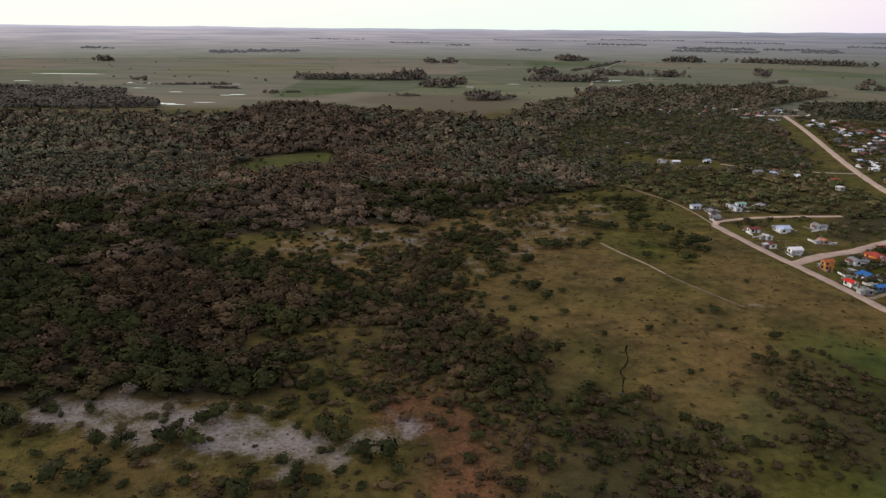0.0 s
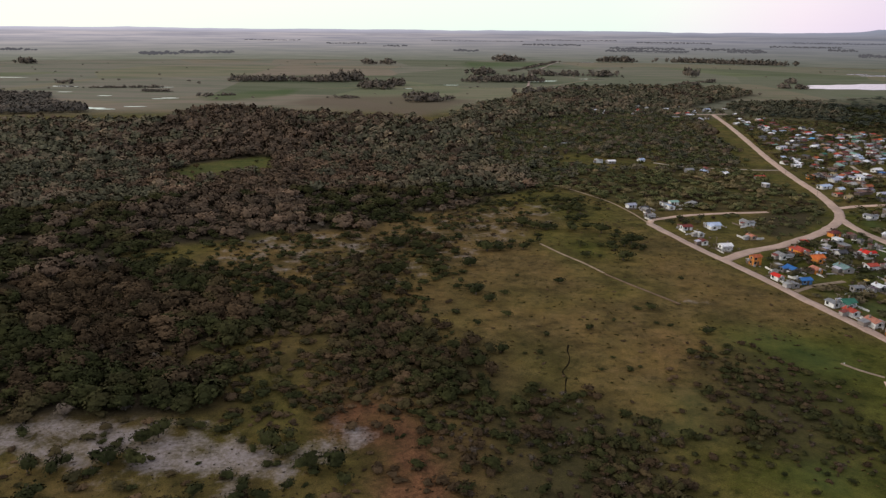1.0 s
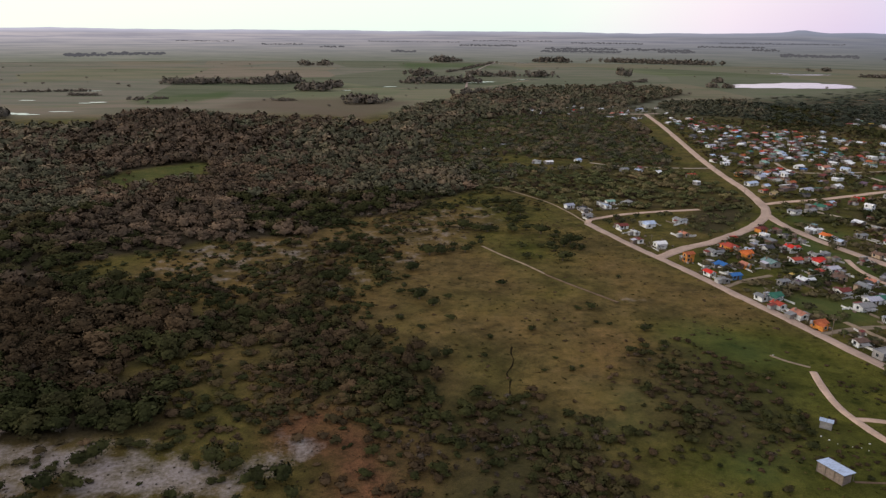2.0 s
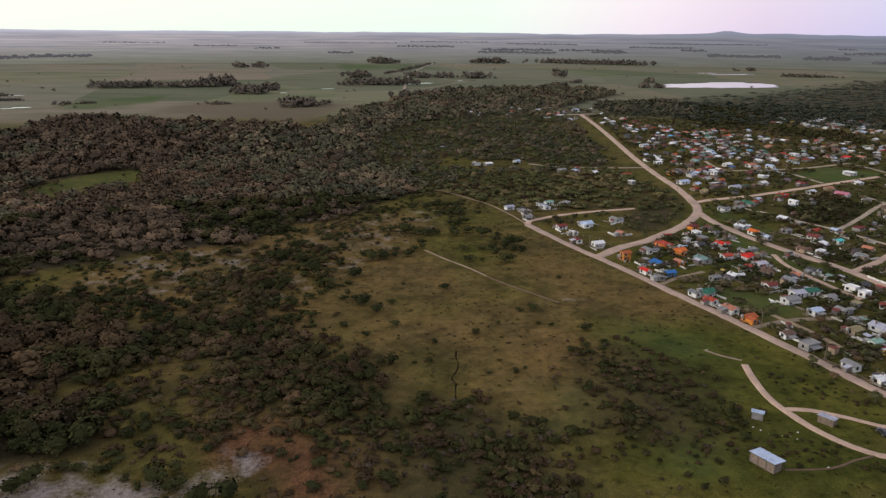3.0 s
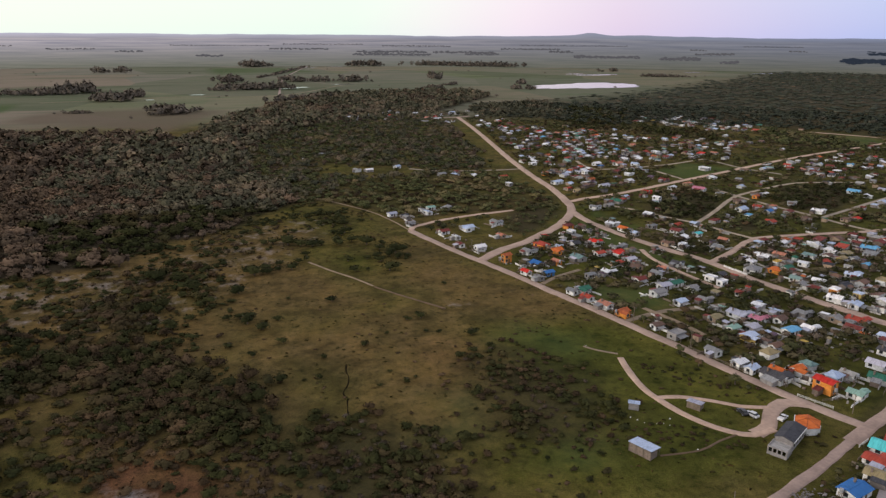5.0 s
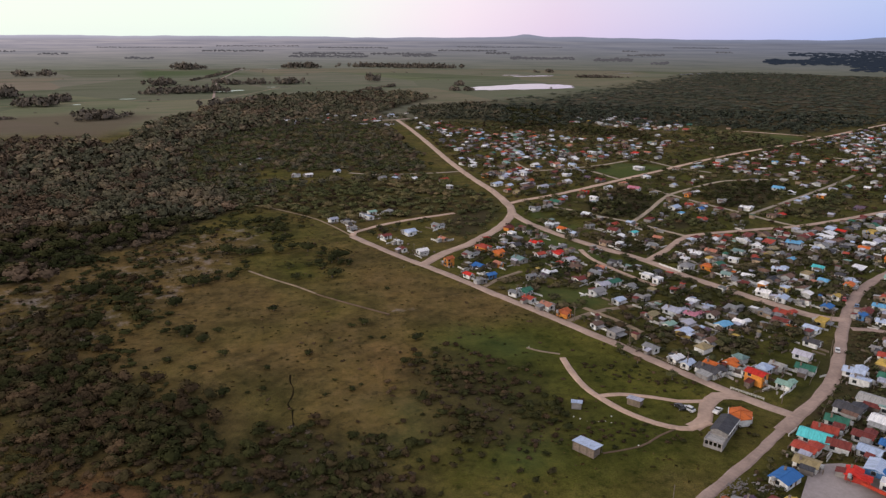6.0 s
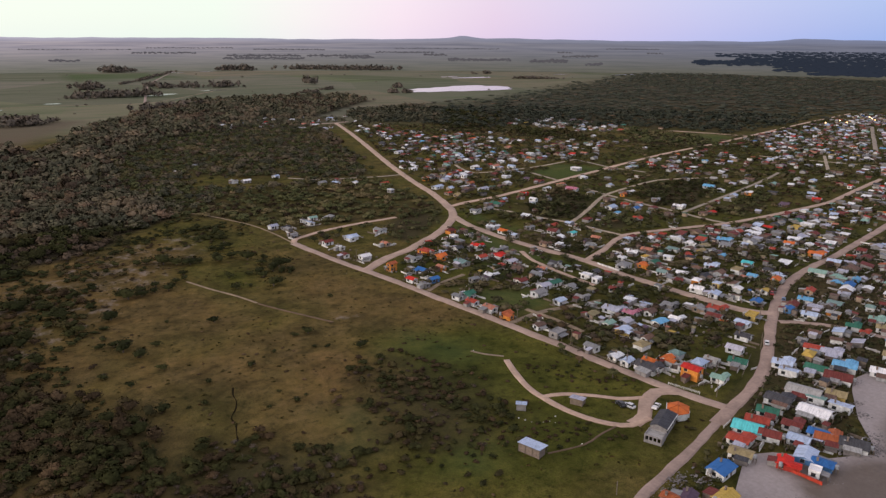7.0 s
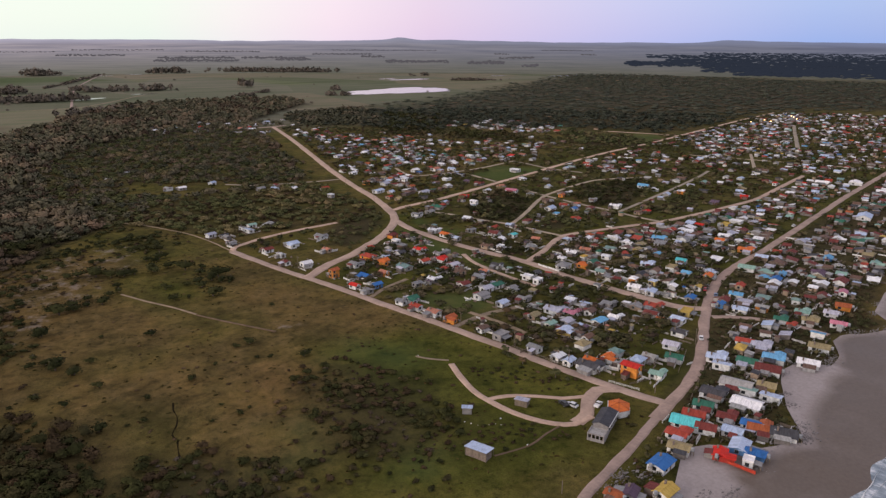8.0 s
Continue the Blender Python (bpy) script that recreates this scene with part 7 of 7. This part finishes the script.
bole.tube((0.03, 0.02, 0.6), (-0.28, 0.1, 1.1), 0.045, 0.02, 4)
bole.tube((0.03, 0.02, 0.66), (0.02, -0.3, 1.1), 0.045, 0.02, 4)
BOLE = bole.mesh("trunk", BARK)


def garden_tree(x, y, r, tall):
    ob = root("garden_tree", x, y, rng.uniform(0, 360), float(ground_z(x, y)))
    k = rng.integers(len(TREE_SHAPES))
    for name, me in (("crown", TREE_SHAPES[k]), ("trunk", BOLE)):
        p = new(name, me)
        p.parent = ob
        p.matrix_basis = Matrix.Diagonal((r, r, r * tall, 1))
    return tagged(ob, ("dry brown" if k > 3 else "dark green") + " garden tree with a rounded crown among the houses", "tree", "garden trees")


tx, ty = spots(TOWN, 5.8, LAWNS, 1.8, 41, 0.75, walls=-0.4)
near_town = np.hypot(tx, ty) < 300
tx, ty = tx[near_town], ty[near_town]
for x, y in zip(tx[:240], ty[:240]):
    garden_tree(x, y, rng.uniform(1.2, 3.3), rng.uniform(0.65, 1.05))

# ---- the lone buildings by the field track ----


def field_shed():
    """Open-fronted stock shed with a pale blue sheet roof on posts."""
    ob = root("field_shed", 117.8, 139.9, 110, float(ground_z(117.8, 139.9)))
    s = Shape()
    a = [(-3.7, -2.4, 2.35), (3.7, -2.4, 2.35), (3.7, 2.4, 2.9), (-3.7, 2.4, 2.9)]
    s.solid(a, [(x, y, z + .09) for x, y, z in a])
    part("roof", s, ROOF["paleblue"], ob, "pale blue corrugated sheet roof")
    for x in (-3.4, -1.1, 1.2, 3.4):
        for y, h in ((-2.1, 2.38), (2.1, 2.85)):
            s = Shape()
            s.box(x - .08, y - .08, -.3, x + .08, y + .08, h)
            part("post", s, WOOD, ob)
    s = Shape()
    s.box(-3.3, 1.95, -.2, 3.3, 2.05, 2.5)
    part("back_wall", s, BRICKWORK, ob)
    for x in (-3.42, 3.32):
        s = Shape()
        s.box(x, -1.2, -.2, x + .1, 1.94, 2.1)
        part("side_wall", s, BRICKWORK, ob)
    for x in (-2.2, 0.1):
        s = Shape()
        s.box(x, -1.9, -.1, x + 1.7, -1.2, 0.9)
        part("stall", s, WOOD, ob)
    return tagged(ob, "open stock shed with a pale blue sheet roof in grass", "shed")


field_shed()


def hut(x, y, turn, w, d, roof, wall, label):
    ob = root("hut", x, y, turn, float(ground_z(x, y)))
    s = Shape()
    s.solid([(-w / 2, -d / 2, -.2), (w / 2, -d / 2, -.2), (w / 2, d / 2, -.2), (-w / 2, d / 2, -.2)], [(-w / 2, -d / 2, 1.8), (w / 2, -d / 2, 1.8), (w / 2, d / 2, 2.2), (-w / 2, d / 2, 2.2)])
    part("wall", s, wall, ob)
    s = Shape()
    a = [(-w / 2 - .3, -d / 2 - .3, 1.77), (w / 2 + .3, -d / 2 - .3, 1.77), (w / 2 + .3, d / 2 + .3, 2.27), (-w / 2 - .3, d / 2 + .3, 2.27)]
    s.solid(a, [(p, q, z + .08) for p, q, z in a])
    part("roof", s, ROOF[roof], ob)
    s = Shape()
    s.box(-.4, -d / 2 - .05, 0, .4, -d / 2 - .002, 1.65)
    part("door", s, DOOR, ob)
    return tagged(ob, label, "hut", "huts by the track")


hut(130.3, 161.3, 140, 3.0, 2.6, "paleblue", WALL["grey"], "tiny grey hut with a pale blue sheet roof")
hut(148.2, 154.8, 118, 4.2, 3.0, "lavender", WOOD, "weathered wooden hut with a silvery sheet roof by the track")


def unfinished_building():
    """Long low building with a charcoal roof and a bare block annexe with open window holes."""
    ob = root("grey_building", 159.6, 129.5, 25.5, float(ground_z(159.6, 129.5)))
    s = Shape()
    s.solid([(-5.2, -2.4, -.3), (-5.2, 2.4, -.3), (-5.2, 2.4, 3.2), (-5.2, 0.4, 3.9), (-5.2, -2.4, 3.2)], [(5.2, -2.4, -.3), (5.2, 2.4, -.3), (5.2, 2.4, 3.2), (5.2, 0.4, 3.9), (5.2, -2.4, 3.2)])
    part("wall", s, WALL["grey"], ob)
    s = Shape()
    for sg, e in ((-1, -2.7), (1, 2.7)):
        a = [(-5.5, e, 3.13), (5.5, e, 3.13), (5.5, 0.4, 3.95), (-5.5, 0.4, 3.95)]
        s.solid(a, [(p, q, z + .12) for p, q, z in a])
    part("roof", s, ROOF["slate"], ob, "charcoal sheet roof")
    s = Shape()
    s.box(-5.5, -2.85, 3.0, 5.5, -2.702, 3.2)
    part("gutter", s, WALL["white"], ob)
    for x in (-3.6, -1.2, 1.2, 3.6):
        window(ob, x, -2.4, 1.0, 1.2, 1.2, 0)
    an = Shape()
    an.box(-10.2, -2.6, -.3, -5.6, -2.4, 2.5)
    an.box(-10.2, 2.4, -.3, -5.6, 2.6, 2.5)
    an.box(-5.75, -2.39, -.3, -5.55, 2.39, 2.5)
    annexe = part("annexe", an, WALL["grey"], ob, "bare pale block annexe without a roof")
    for y in np.arange(-2.4, 2.5, 1.2):
        s = Shape()
        s.box(-10.2, y - .18, 0.9, -10.0, y + .18, 2.1)
        part("pier", s, WALL["grey"], annexe)
    s = Shape()
    s.box(-10.2, -2.39, -.3, -10.0, 2.39, 0.9)
    s.box(-10.2, -2.39, 2.1, -10.0, 2.39, 2.5)
    part("front_wall", s, WALL["grey"], annexe)
    s = Shape()
    s.box(-9.99, -2.38, 2.0, -5.76, 2.38, 2.15)
    part("slab", s, ROOF["concrete"], annexe)
    PLACED.append((157, 128, 8))
    return tagged(ob, "long pale building with a charcoal roof and an unfinished block annexe", "building")


unfinished_building()


def orange_house():
    """Low house with a six-sided orange tile roof and white verges."""
    ob = root("orange_house", 169.6, 132.6, 40, float(ground_z(169.6, 132.6)))
    ring = [(4.2 * math.cos(radians(a)), 3.5 * math.sin(radians(a))) for a in range(0, 360, 60)]
    s = Shape()
    s.solid([(x, y, -.3) for x, y in ring], [(x, y, 2.5) for x, y in ring])
    part("wall", s, WALL["white"], ob)
    eave = [(x * 1.12, y * 1.12, 2.45) for x, y in ring]
    s = Shape()
    s.solid(eave, [(x, y, z + .12) for x, y, z in eave])
    for k in range(6):
        a, b = eave[k], eave[(k + 1) % 6]
        s.face((a[0], a[1], 2.57), (b[0], b[1], 2.57), (0, 0, 3.7))
    part("roof", s, ROOF["orange"], ob, "faceted orange roof")
    for k in range(6):
        s = Shape()
        s.tube((eave[k][0], eave[k][1], 2.62), (0, 0, 3.74), .09, .09, 5)
        part("ridge_cap", s, ROOF["rust"], ob)
    s = Shape()
    for k in (1, 2):
        a, b = eave[k], eave[(k + 1) % 6]
        s.tube((a[0], a[1], 2.66), (b[0], b[1], 2.66), .12, .12, 5)
    part("verge", s, WALL["white"], ob)
    s = Shape()
    s.box(-.45, -3.6, 0, .45, -3.02, 2.0)
    part("porch", s, WALL["white"], ob)
    s = Shape()
    s.box(-.4, -3.66, 0, .4, -3.602, 1.95)
    part("door", s, DOOR, ob)
    PLACED.append((169.6, 132.6, 5))
    return tagged(ob, "white house with a faceted orange roof beside the gravel yard", "house")


orange_house()

# ---- cars ----
CAR_PAINT = {k: plain_material("car_" + k, c, 0.3, 0.0, 0.1, 1.0, 0.0, 0.5) for k, c in dict(white=(0.75, 0.75, 0.76), red=(0.4, 0.05, 0.05), dark=(0.03, 0.03, 0.035), blue=(0.08, 0.16, 0.3), silver=(0.45, 0.46, 0.48)).items()}
TYRE = plain_material("tyre", (0.02, 0.02, 0.02), 0.9)


def car(x, y, turn, paint, pickup=False):
    z = float(ground_z(x, y)) + 0.14
    ob = root("car", x, y, turn, z)
    s = Shape()
    prof = [(-2.1, .35), (2.05, .35), (2.1, .7), (1.9, .85), (0.95, .95), (-2.0, 1.0), (-2.12, .8)]
    s.solid([(a, -.82, b) for a, b in prof], [(a, .82, b) for a, b in prof])
    part("body", s, CAR_PAINT[paint], ob)
    cab = [(-0.4 if pickup else -1.75, .98), (1.0, .95), (0.45, 1.42), (-0.3 if pickup else -1.35, 1.45)]
    s = Shape()
    s.solid([(a, -.7, b) for a, b in cab], [(a, .7, b) for a, b in cab])
    cabin = part("cabin", s, GLASS, ob)
    s = Shape()
    s.box(-0.3 if pickup else -1.3, -.66, 1.452, 0.42, .66, 1.5)
    part("roof", s, CAR_PAINT[paint], cabin)
    for wx in (-1.3, 1.3):
        for wy in (-.78, .78):
            s = Shape()
            s.tube((wx, wy - .1, .32), (wx, wy + .1, .32), .32, .32, 12)
            wh = part("wheel", s, TYRE, ob)
            s = Shape()
            s.tube((wx, wy - .11, .32), (wx, wy + .11, .32), .17, .17, 8)
            part("rim", s, CAR_PAINT["silver"], wh)
    return tagged(ob, {"white": "white", "red": "red", "dark": "black", "blue": "blue", "silver": "silver"}[paint] + (" pickup" if pickup else " hatchback") + " parked beside the unpaved street", "car", "cars in the town")


car(242.9, 152.2, 35, "white")
car(167.5, 139.2, 20, "white", True)
car(160.4, 144.2, 100, "white")
car(158.9, 146.4, 80, "dark")
car(314.5, 194.0, 20, "white")
car(324.0, 199.6, 15, "dark")
car(296.0, 186.5, 35, "red")
car(300.5, 188.5, 30, "silver")
car(293.0, 178.6, 30, "blue")
car(246.5, 300.0, 100, "silver")
car(172.0, 296.0, 20, "white")
car(452.0, 226.5, 12, "white")

# ---- fences, posts, walls ----


def fence(x0, y0, x1, y1, high, material, label, gap=2.4):
    n = max(2, int(math.hypot(x1 - x0, y1 - y0) / gap))
    ob = root("fence", (x0 + x1) / 2, (y0 + y1) / 2, math.degrees(math.atan2(y1 - y0, x1 - x0)), float(ground_z((x0 + x1) / 2, (y0 + y1) / 2)))
    ln = math.hypot(x1 - x0, y1 - y0)
    for k in range(n + 1):
        s = Shape()
        x = -ln / 2 + k * ln / n
        s.box(x - .06, -.06, -.3, x + .06, .06, high)
        part("post", s, material, ob)
    for z in (high * .35, high * .62, high * .9):
        s = Shape()
        s.box(-ln / 2, .062, z - .05, ln / 2, .1, z + .05)
        part("rail", s, material, ob)
    return tagged(ob, label, "fence", "garden fences")


WHITE_WOOD = plain_material("white_painted_wood", (0.7, 0.7, 0.68), 0.7)
fence(183.6, 148.6, 187.2, 138.4, 1.0, WHITE_WOOD, "low white post-and-rail fence along the street")
fence(167.6, 246.0, 168.8, 232.0, 0.9, WHITE_WOOD, "low white garden fence along the street")
fence(168.8, 232.0, 178.0, 233.5, 0.9, WOOD, "weathered garden fence between two plots")
fence(176.2, 191.0, 180.6, 166.0, 1.0, WOOD, "weathered post-and-rail fence along the street")
fence(160.0, 290.0, 163.0, 274.0, 1.0, WOOD, "weathered post-and-rail fence along the street")
fence(151.0, 333.0, 158.0, 324.0, 1.0, WOOD, "weathered garden fence near the bend")
fence(188.0, 143.0, 199.0, 141.0, 1.0, WOOD, "weathered fence round the orange house's plot")
fence(210.0, 139.0, 228.0, 148.5, 1.1, WOOD, "weathered fence along the coast street")
fence(196.0, 124.0, 210.0, 130.5, 1.1, WOOD, "weathered fence along the coast street")
fence(232.0, 240.0, 230.0, 262.0, 1.1, WOOD, "weathered fence beside the lane")
fence(263.0, 276.0, 282.0, 285.5, 1.1, WOOD, "weathered fence along the cross street")


def plot_wall(x0, y0, x1, y1, high, label):
    """A rendered block wall in panels between piers, with a coping."""
    ln = math.hypot(x1 - x0, y1 - y0)
    ob = root("plot_wall", (x0 + x1) / 2, (y0 + y1) / 2, math.degrees(math.atan2(y1 - y0, x1 - x0)), float(ground_z((x0 + x1) / 2, (y0 + y1) / 2)))
    n = max(2, int(ln / 3.0))
    for k in range(n + 1):
        x = -ln / 2 + k * ln / n
        s = Shape()
        s.box(x - .16, -.16, -.3, x + .16, .16, high + .12)
        part("pier", s, WALL["white"], ob)
        if k < n:
            s = Shape()
            s.box(x + .162, -.09, -.3, x + ln / n - .162, .09, high - .05 * (k % 2))
            part("panel", s, WALL["white"], ob)
    return tagged(ob, label, "wall", "plot walls")


plot_wall(277, 219, 277, 202, 1.5, "long whitewashed block wall along the back of the plots")
plot_wall(279, 226, 277.4, 219.6, 1.2, "short whitewashed block wall between two plots")
plot_wall(190.6, 158.5, 193.4, 152.8, 1.3, "whitewashed garden wall beside the charcoal-roofed house")
plot_wall(176.4, 213.0, 178.6, 205.0, 0.9, "low whitewashed front wall along the street")
plot_wall(170.0, 243.0, 172.2, 232.5, 0.8, "low whitewashed front wall along the street")
plot_wall(258.5, 262.0, 259.5, 248.0, 1.1, "whitewashed wall along the curve of the street")


def pole(x, y, high, arm, turn):
    ob = root("utility_pole", x, y, turn, float(ground_z(x, y)))
    s = Shape()
    s.tube((0, 0, -.4), (0, 0, high), .14, .09, 7)
    part("shaft", s, WOOD, ob)
    if arm:
        s = Shape()
        s.box(-.9, -.06, high - .5, .9, .06, high - .38)
        bar = part("crossarm", s, WOOD, ob)
        for x0 in (-.8, 0, .8):
            s = Shape()
            s.tube((x0, 0, high - .378), (x0, 0, high - .22), .05, .04, 6)
            part("insulator", s, TANK, bar)
    return tagged(ob, "weathered wooden pole" + (" with a crossarm beside the street" if arm else " standing in the grass"), "pole", "poles")


pole(190.6, 134.4, 6.5, True, 60)
pole(123.8, 112.8, 4.0, False, 0)
for k, (x, y) in enumerate(((181.5, 166), (177.2, 191), (172.6, 219), (166, 252), (158.8, 290), (152.2, 331), (236.6, 150.5), (262, 169), (288, 183), (318, 198), (349, 207), (384, 213), (262.5, 240), (251.5, 320), (268, 446), (283, 516))):
    pole(x, y, 6.8, True, 100 if x < 200 else 30)

# ---- beach front: red deck, rubble, yellow street lights far off ----
DECK_RED = plain_material("red_painted_boards", (0.55, 0.06, 0.03), 0.6)
deck = root("deck_wall", 171.8, 93.5, 100, float(ground_z(171.8, 93.5)))
for k in range(12):
    s = Shape()
    s.box(-6.4 + k * 1.07, -.1, -.4, -6.4 + k * 1.07 + 1.03, .1, 1.1 + .06 * (k % 3))
    part("board", s, DECK_RED, deck)
s = Shape()
s.box(-6.4, -.14, 1.23, 6.44, .14, 1.32)
part("cap", s, DECK_RED, deck)
tagged(deck, "long low red-painted board wall facing the beach", "wall")

STONE = plain_material("rubble_stone", (0.27, 0.24, 0.225), 0.95, vary=0.45, scale=0.6)
rubble_v, rubble_f = [], []
rr = np.random.default_rng(12)
RUBBLE = [(203, 89, 6, 3), (209, 93, 6, 3), (197, 90, 6, 2.5), (188, 91, 5, 2), (219, 102, 3, 3), (226, 107, 3, 2), (262, 111, 5, 3), (268, 112, 4, 2), (272, 116, 3, 4), (252, 118, 5, 1.5), (240, 116, 4, 1.5),
          (300, 119, 5, 3), (308, 115, 4, 2), (318, 113, 4, 2), (153, 90, 4, 2), (159, 86, 5, 2), (143, 109, 5, 3), (148, 105, 3, 2.5), (136, 107, 4, 2), (177, 88, 2.5, 3), (330, 124, 5, 2), (345, 129, 6, 1.5)]
bm = bmesh.new()
bmesh.ops.create_icosphere(bm, subdivisions=1, radius=1.0)
sv = np.array([p.co[:] for p in bm.verts])
sf = [[q.index for q in p.verts] for p in bm.faces]
bm.free()
for cx, cy, ra, rb in RUBBLE:
    for _ in range(int(ra * rb * 7)):
        q = np.array((cx, cy)) + rr.normal(0, 0.5, 2) * (ra, rb)
        r = rr.uniform(.1, .3) * rr.choice([1, 1, 1, 1.8])
        v = sv * rr.uniform(.6, 1.2, sv.shape) * (r * rr.uniform(.8, 1.7), r * .8, r * .6) + (q[0], q[1], float(ground_z(q[0], q[1])) + .3)
        n = len(rubble_v)
        rubble_v += [tuple(t) for t in v]
        rubble_f += [tuple(i + n for i in f) for f in sf]
me = bpy.data.meshes.new("rubble")
me.from_pydata(rubble_v, [], rubble_f)
me.materials.append(STONE)
tagged(new("rubble", me), "broken stone and rubble along the top of the beach", "rubble", kind="stuff")

# white stones and posts in the wet grass by the track
for k, (x, y) in enumerate(((128, 153), (129.5, 151.5), (131, 151.2), (127, 155), (133, 150.5), (142.1, 206.1), (139.5, 315.7), (132.6, 135.5), (126, 157), (134, 149), (136.5, 152))):
    r = rr.uniform(.15, .34)
    ob = new("boulder", bpy.data.meshes.new("boulder"))
    ob.data.from_pydata([tuple(t) for t in sv * rr.uniform(.7, 1.15, sv.shape) * (r, r * .8, r * .7)], [], sf)
    ob.data.materials.append(WALL["white"])
    ob.location = (x, y, float(ground_z(x, y)) + r * .3)
    tagged(ob, "pale boulder lying in the grass", "boulder", "pale boulders")

# ditch: a dark line of rank grass and scrub through the field
DITCH = smooth_line([(47.5, 187), (48.5, 193), (50, 199), (49.8, 203), (52.6, 208), (54.2, 213), (54.6, 218), (56, 223)], 0.5)
bank = np.gradient(DITCH, axis=0)
bank /= np.linalg.norm(bank, axis=1)[:, None]
u = np.linspace(-1, 1, 5)[:, None]
wide = 0.42 + 0.4 * np.array([noise.noise((p[0] * .3, p[1] * .3, 2.0)) for p in DITCH])[None, :]
dx, dy = DITCH[None, :, 0] - u * wide * bank[None, :, 1], DITCH[None, :, 1] + u * wide * bank[None, :, 0]
tagged(grid_mesh("ditch", dx, dy, ground_z(dx, dy) + 0.06 - 0.03 * (1 - u ** 2) - 0.2 * (np.abs(u) > .9), DITCH_SOIL), "dark muddy ditch winding through the rough grass", "ditch", kind="structure")
tagged(new("ditch_scrub", scatter_mesh("ditch_scrub", BUSH_MID, [(p[0] + rr.normal(0, .5), p[1] + rr.normal(0, .5), -.05, rr.uniform(.12, .4), .6, .2) for p in DITCH[::3]], LEAF_DARK, 9)), "dark line of scrub along a ditch in the field", "scrub", kind="stuff")

LAMP_GLOW, _n, _l, _b = base_material("lamp_glow", 0.5)
_b.inputs["Emission Color"].default_value = (1.0, 0.62, 0.2, 1)
_b.inputs["Emission Strength"].default_value = 9.0
for x, y in ((955, 560), (985, 548), (1000, 566), (1070, 560), (1085, 572), (1050, 545)):
    ob = root("street_lamp", x, y, 0, 0)
    s = Shape()
    s.tube((0, 0, -.2), (0, 0, 7), .15, .1, 6)
    part("post", s, TANK, ob)
    s = Shape()
    s.tube((0, 0, 7.0), (0, 0, 7.7), .75, .4, 8)
    part("lamp", s, LAMP_GLOW, ob, "glowing amber lamp head")
    tagged(ob, "lit amber street lamp among far roofs", "street lamp", "street lamps")

# ---- odds and ends in the yards: woodpiles, drums, boards, plots' walls ----
clutter = Joined()
cr = np.random.default_rng(31)
for x, y, r in [p for p in PLACED if 175 < math.hypot(p[0], p[1]) < 480 and not (p[0] < 172 and p[1] < 150)]:
    for _ in range(4):
        a, d = cr.uniform(0, 2 * math.pi), r + cr.uniform(.4, 3.5)
        px, py = x + d * math.cos(a), y + d * math.sin(a)
        if not road_clear([px], [py], .5)[0] or py < np.interp(px, [p[0] for p in BEACH_TOP], [p[1] for p in BEACH_TOP]) + 2 or any(abs(px - q[0]) < q[2] * .75 and abs(py - q[1]) < q[2] * .75 for q in PLACED):
            continue
        clutter.pose = pose(px, py, float(ground_z(px, py)), 0, 0, cr.choice([13, 103]) + cr.normal(0, 6))
        s = Shape()
        kind = cr.random()
        if kind < .35:
            s.box(-cr.uniform(.3, .8), -.35, -.1, cr.uniform(.3, .8), .35, cr.uniform(.3, .8))
        elif kind < .45:
            s.tube((0, 0, -.1), (0, 0, .9), .3, .3, 8)
        else:
            s.box(-cr.uniform(1, 3.6), -.08, -.1, cr.uniform(1, 3.6), .08, cr.uniform(.5, 1.0))
        clutter.add(s, (SHABBY[0], SHABBY[1], SHABBY[2], WOOD, BRICKWORK)[cr.integers(5)] if kind < .45 else (SHABBY[3], SHABBY[4], WALL["white"], WOOD)[cr.integers(4)])
tagged(clutter.build("yard_clutter"), "woodpiles, drums, boards and low walls in the yards", "clutter", kind="stuff")
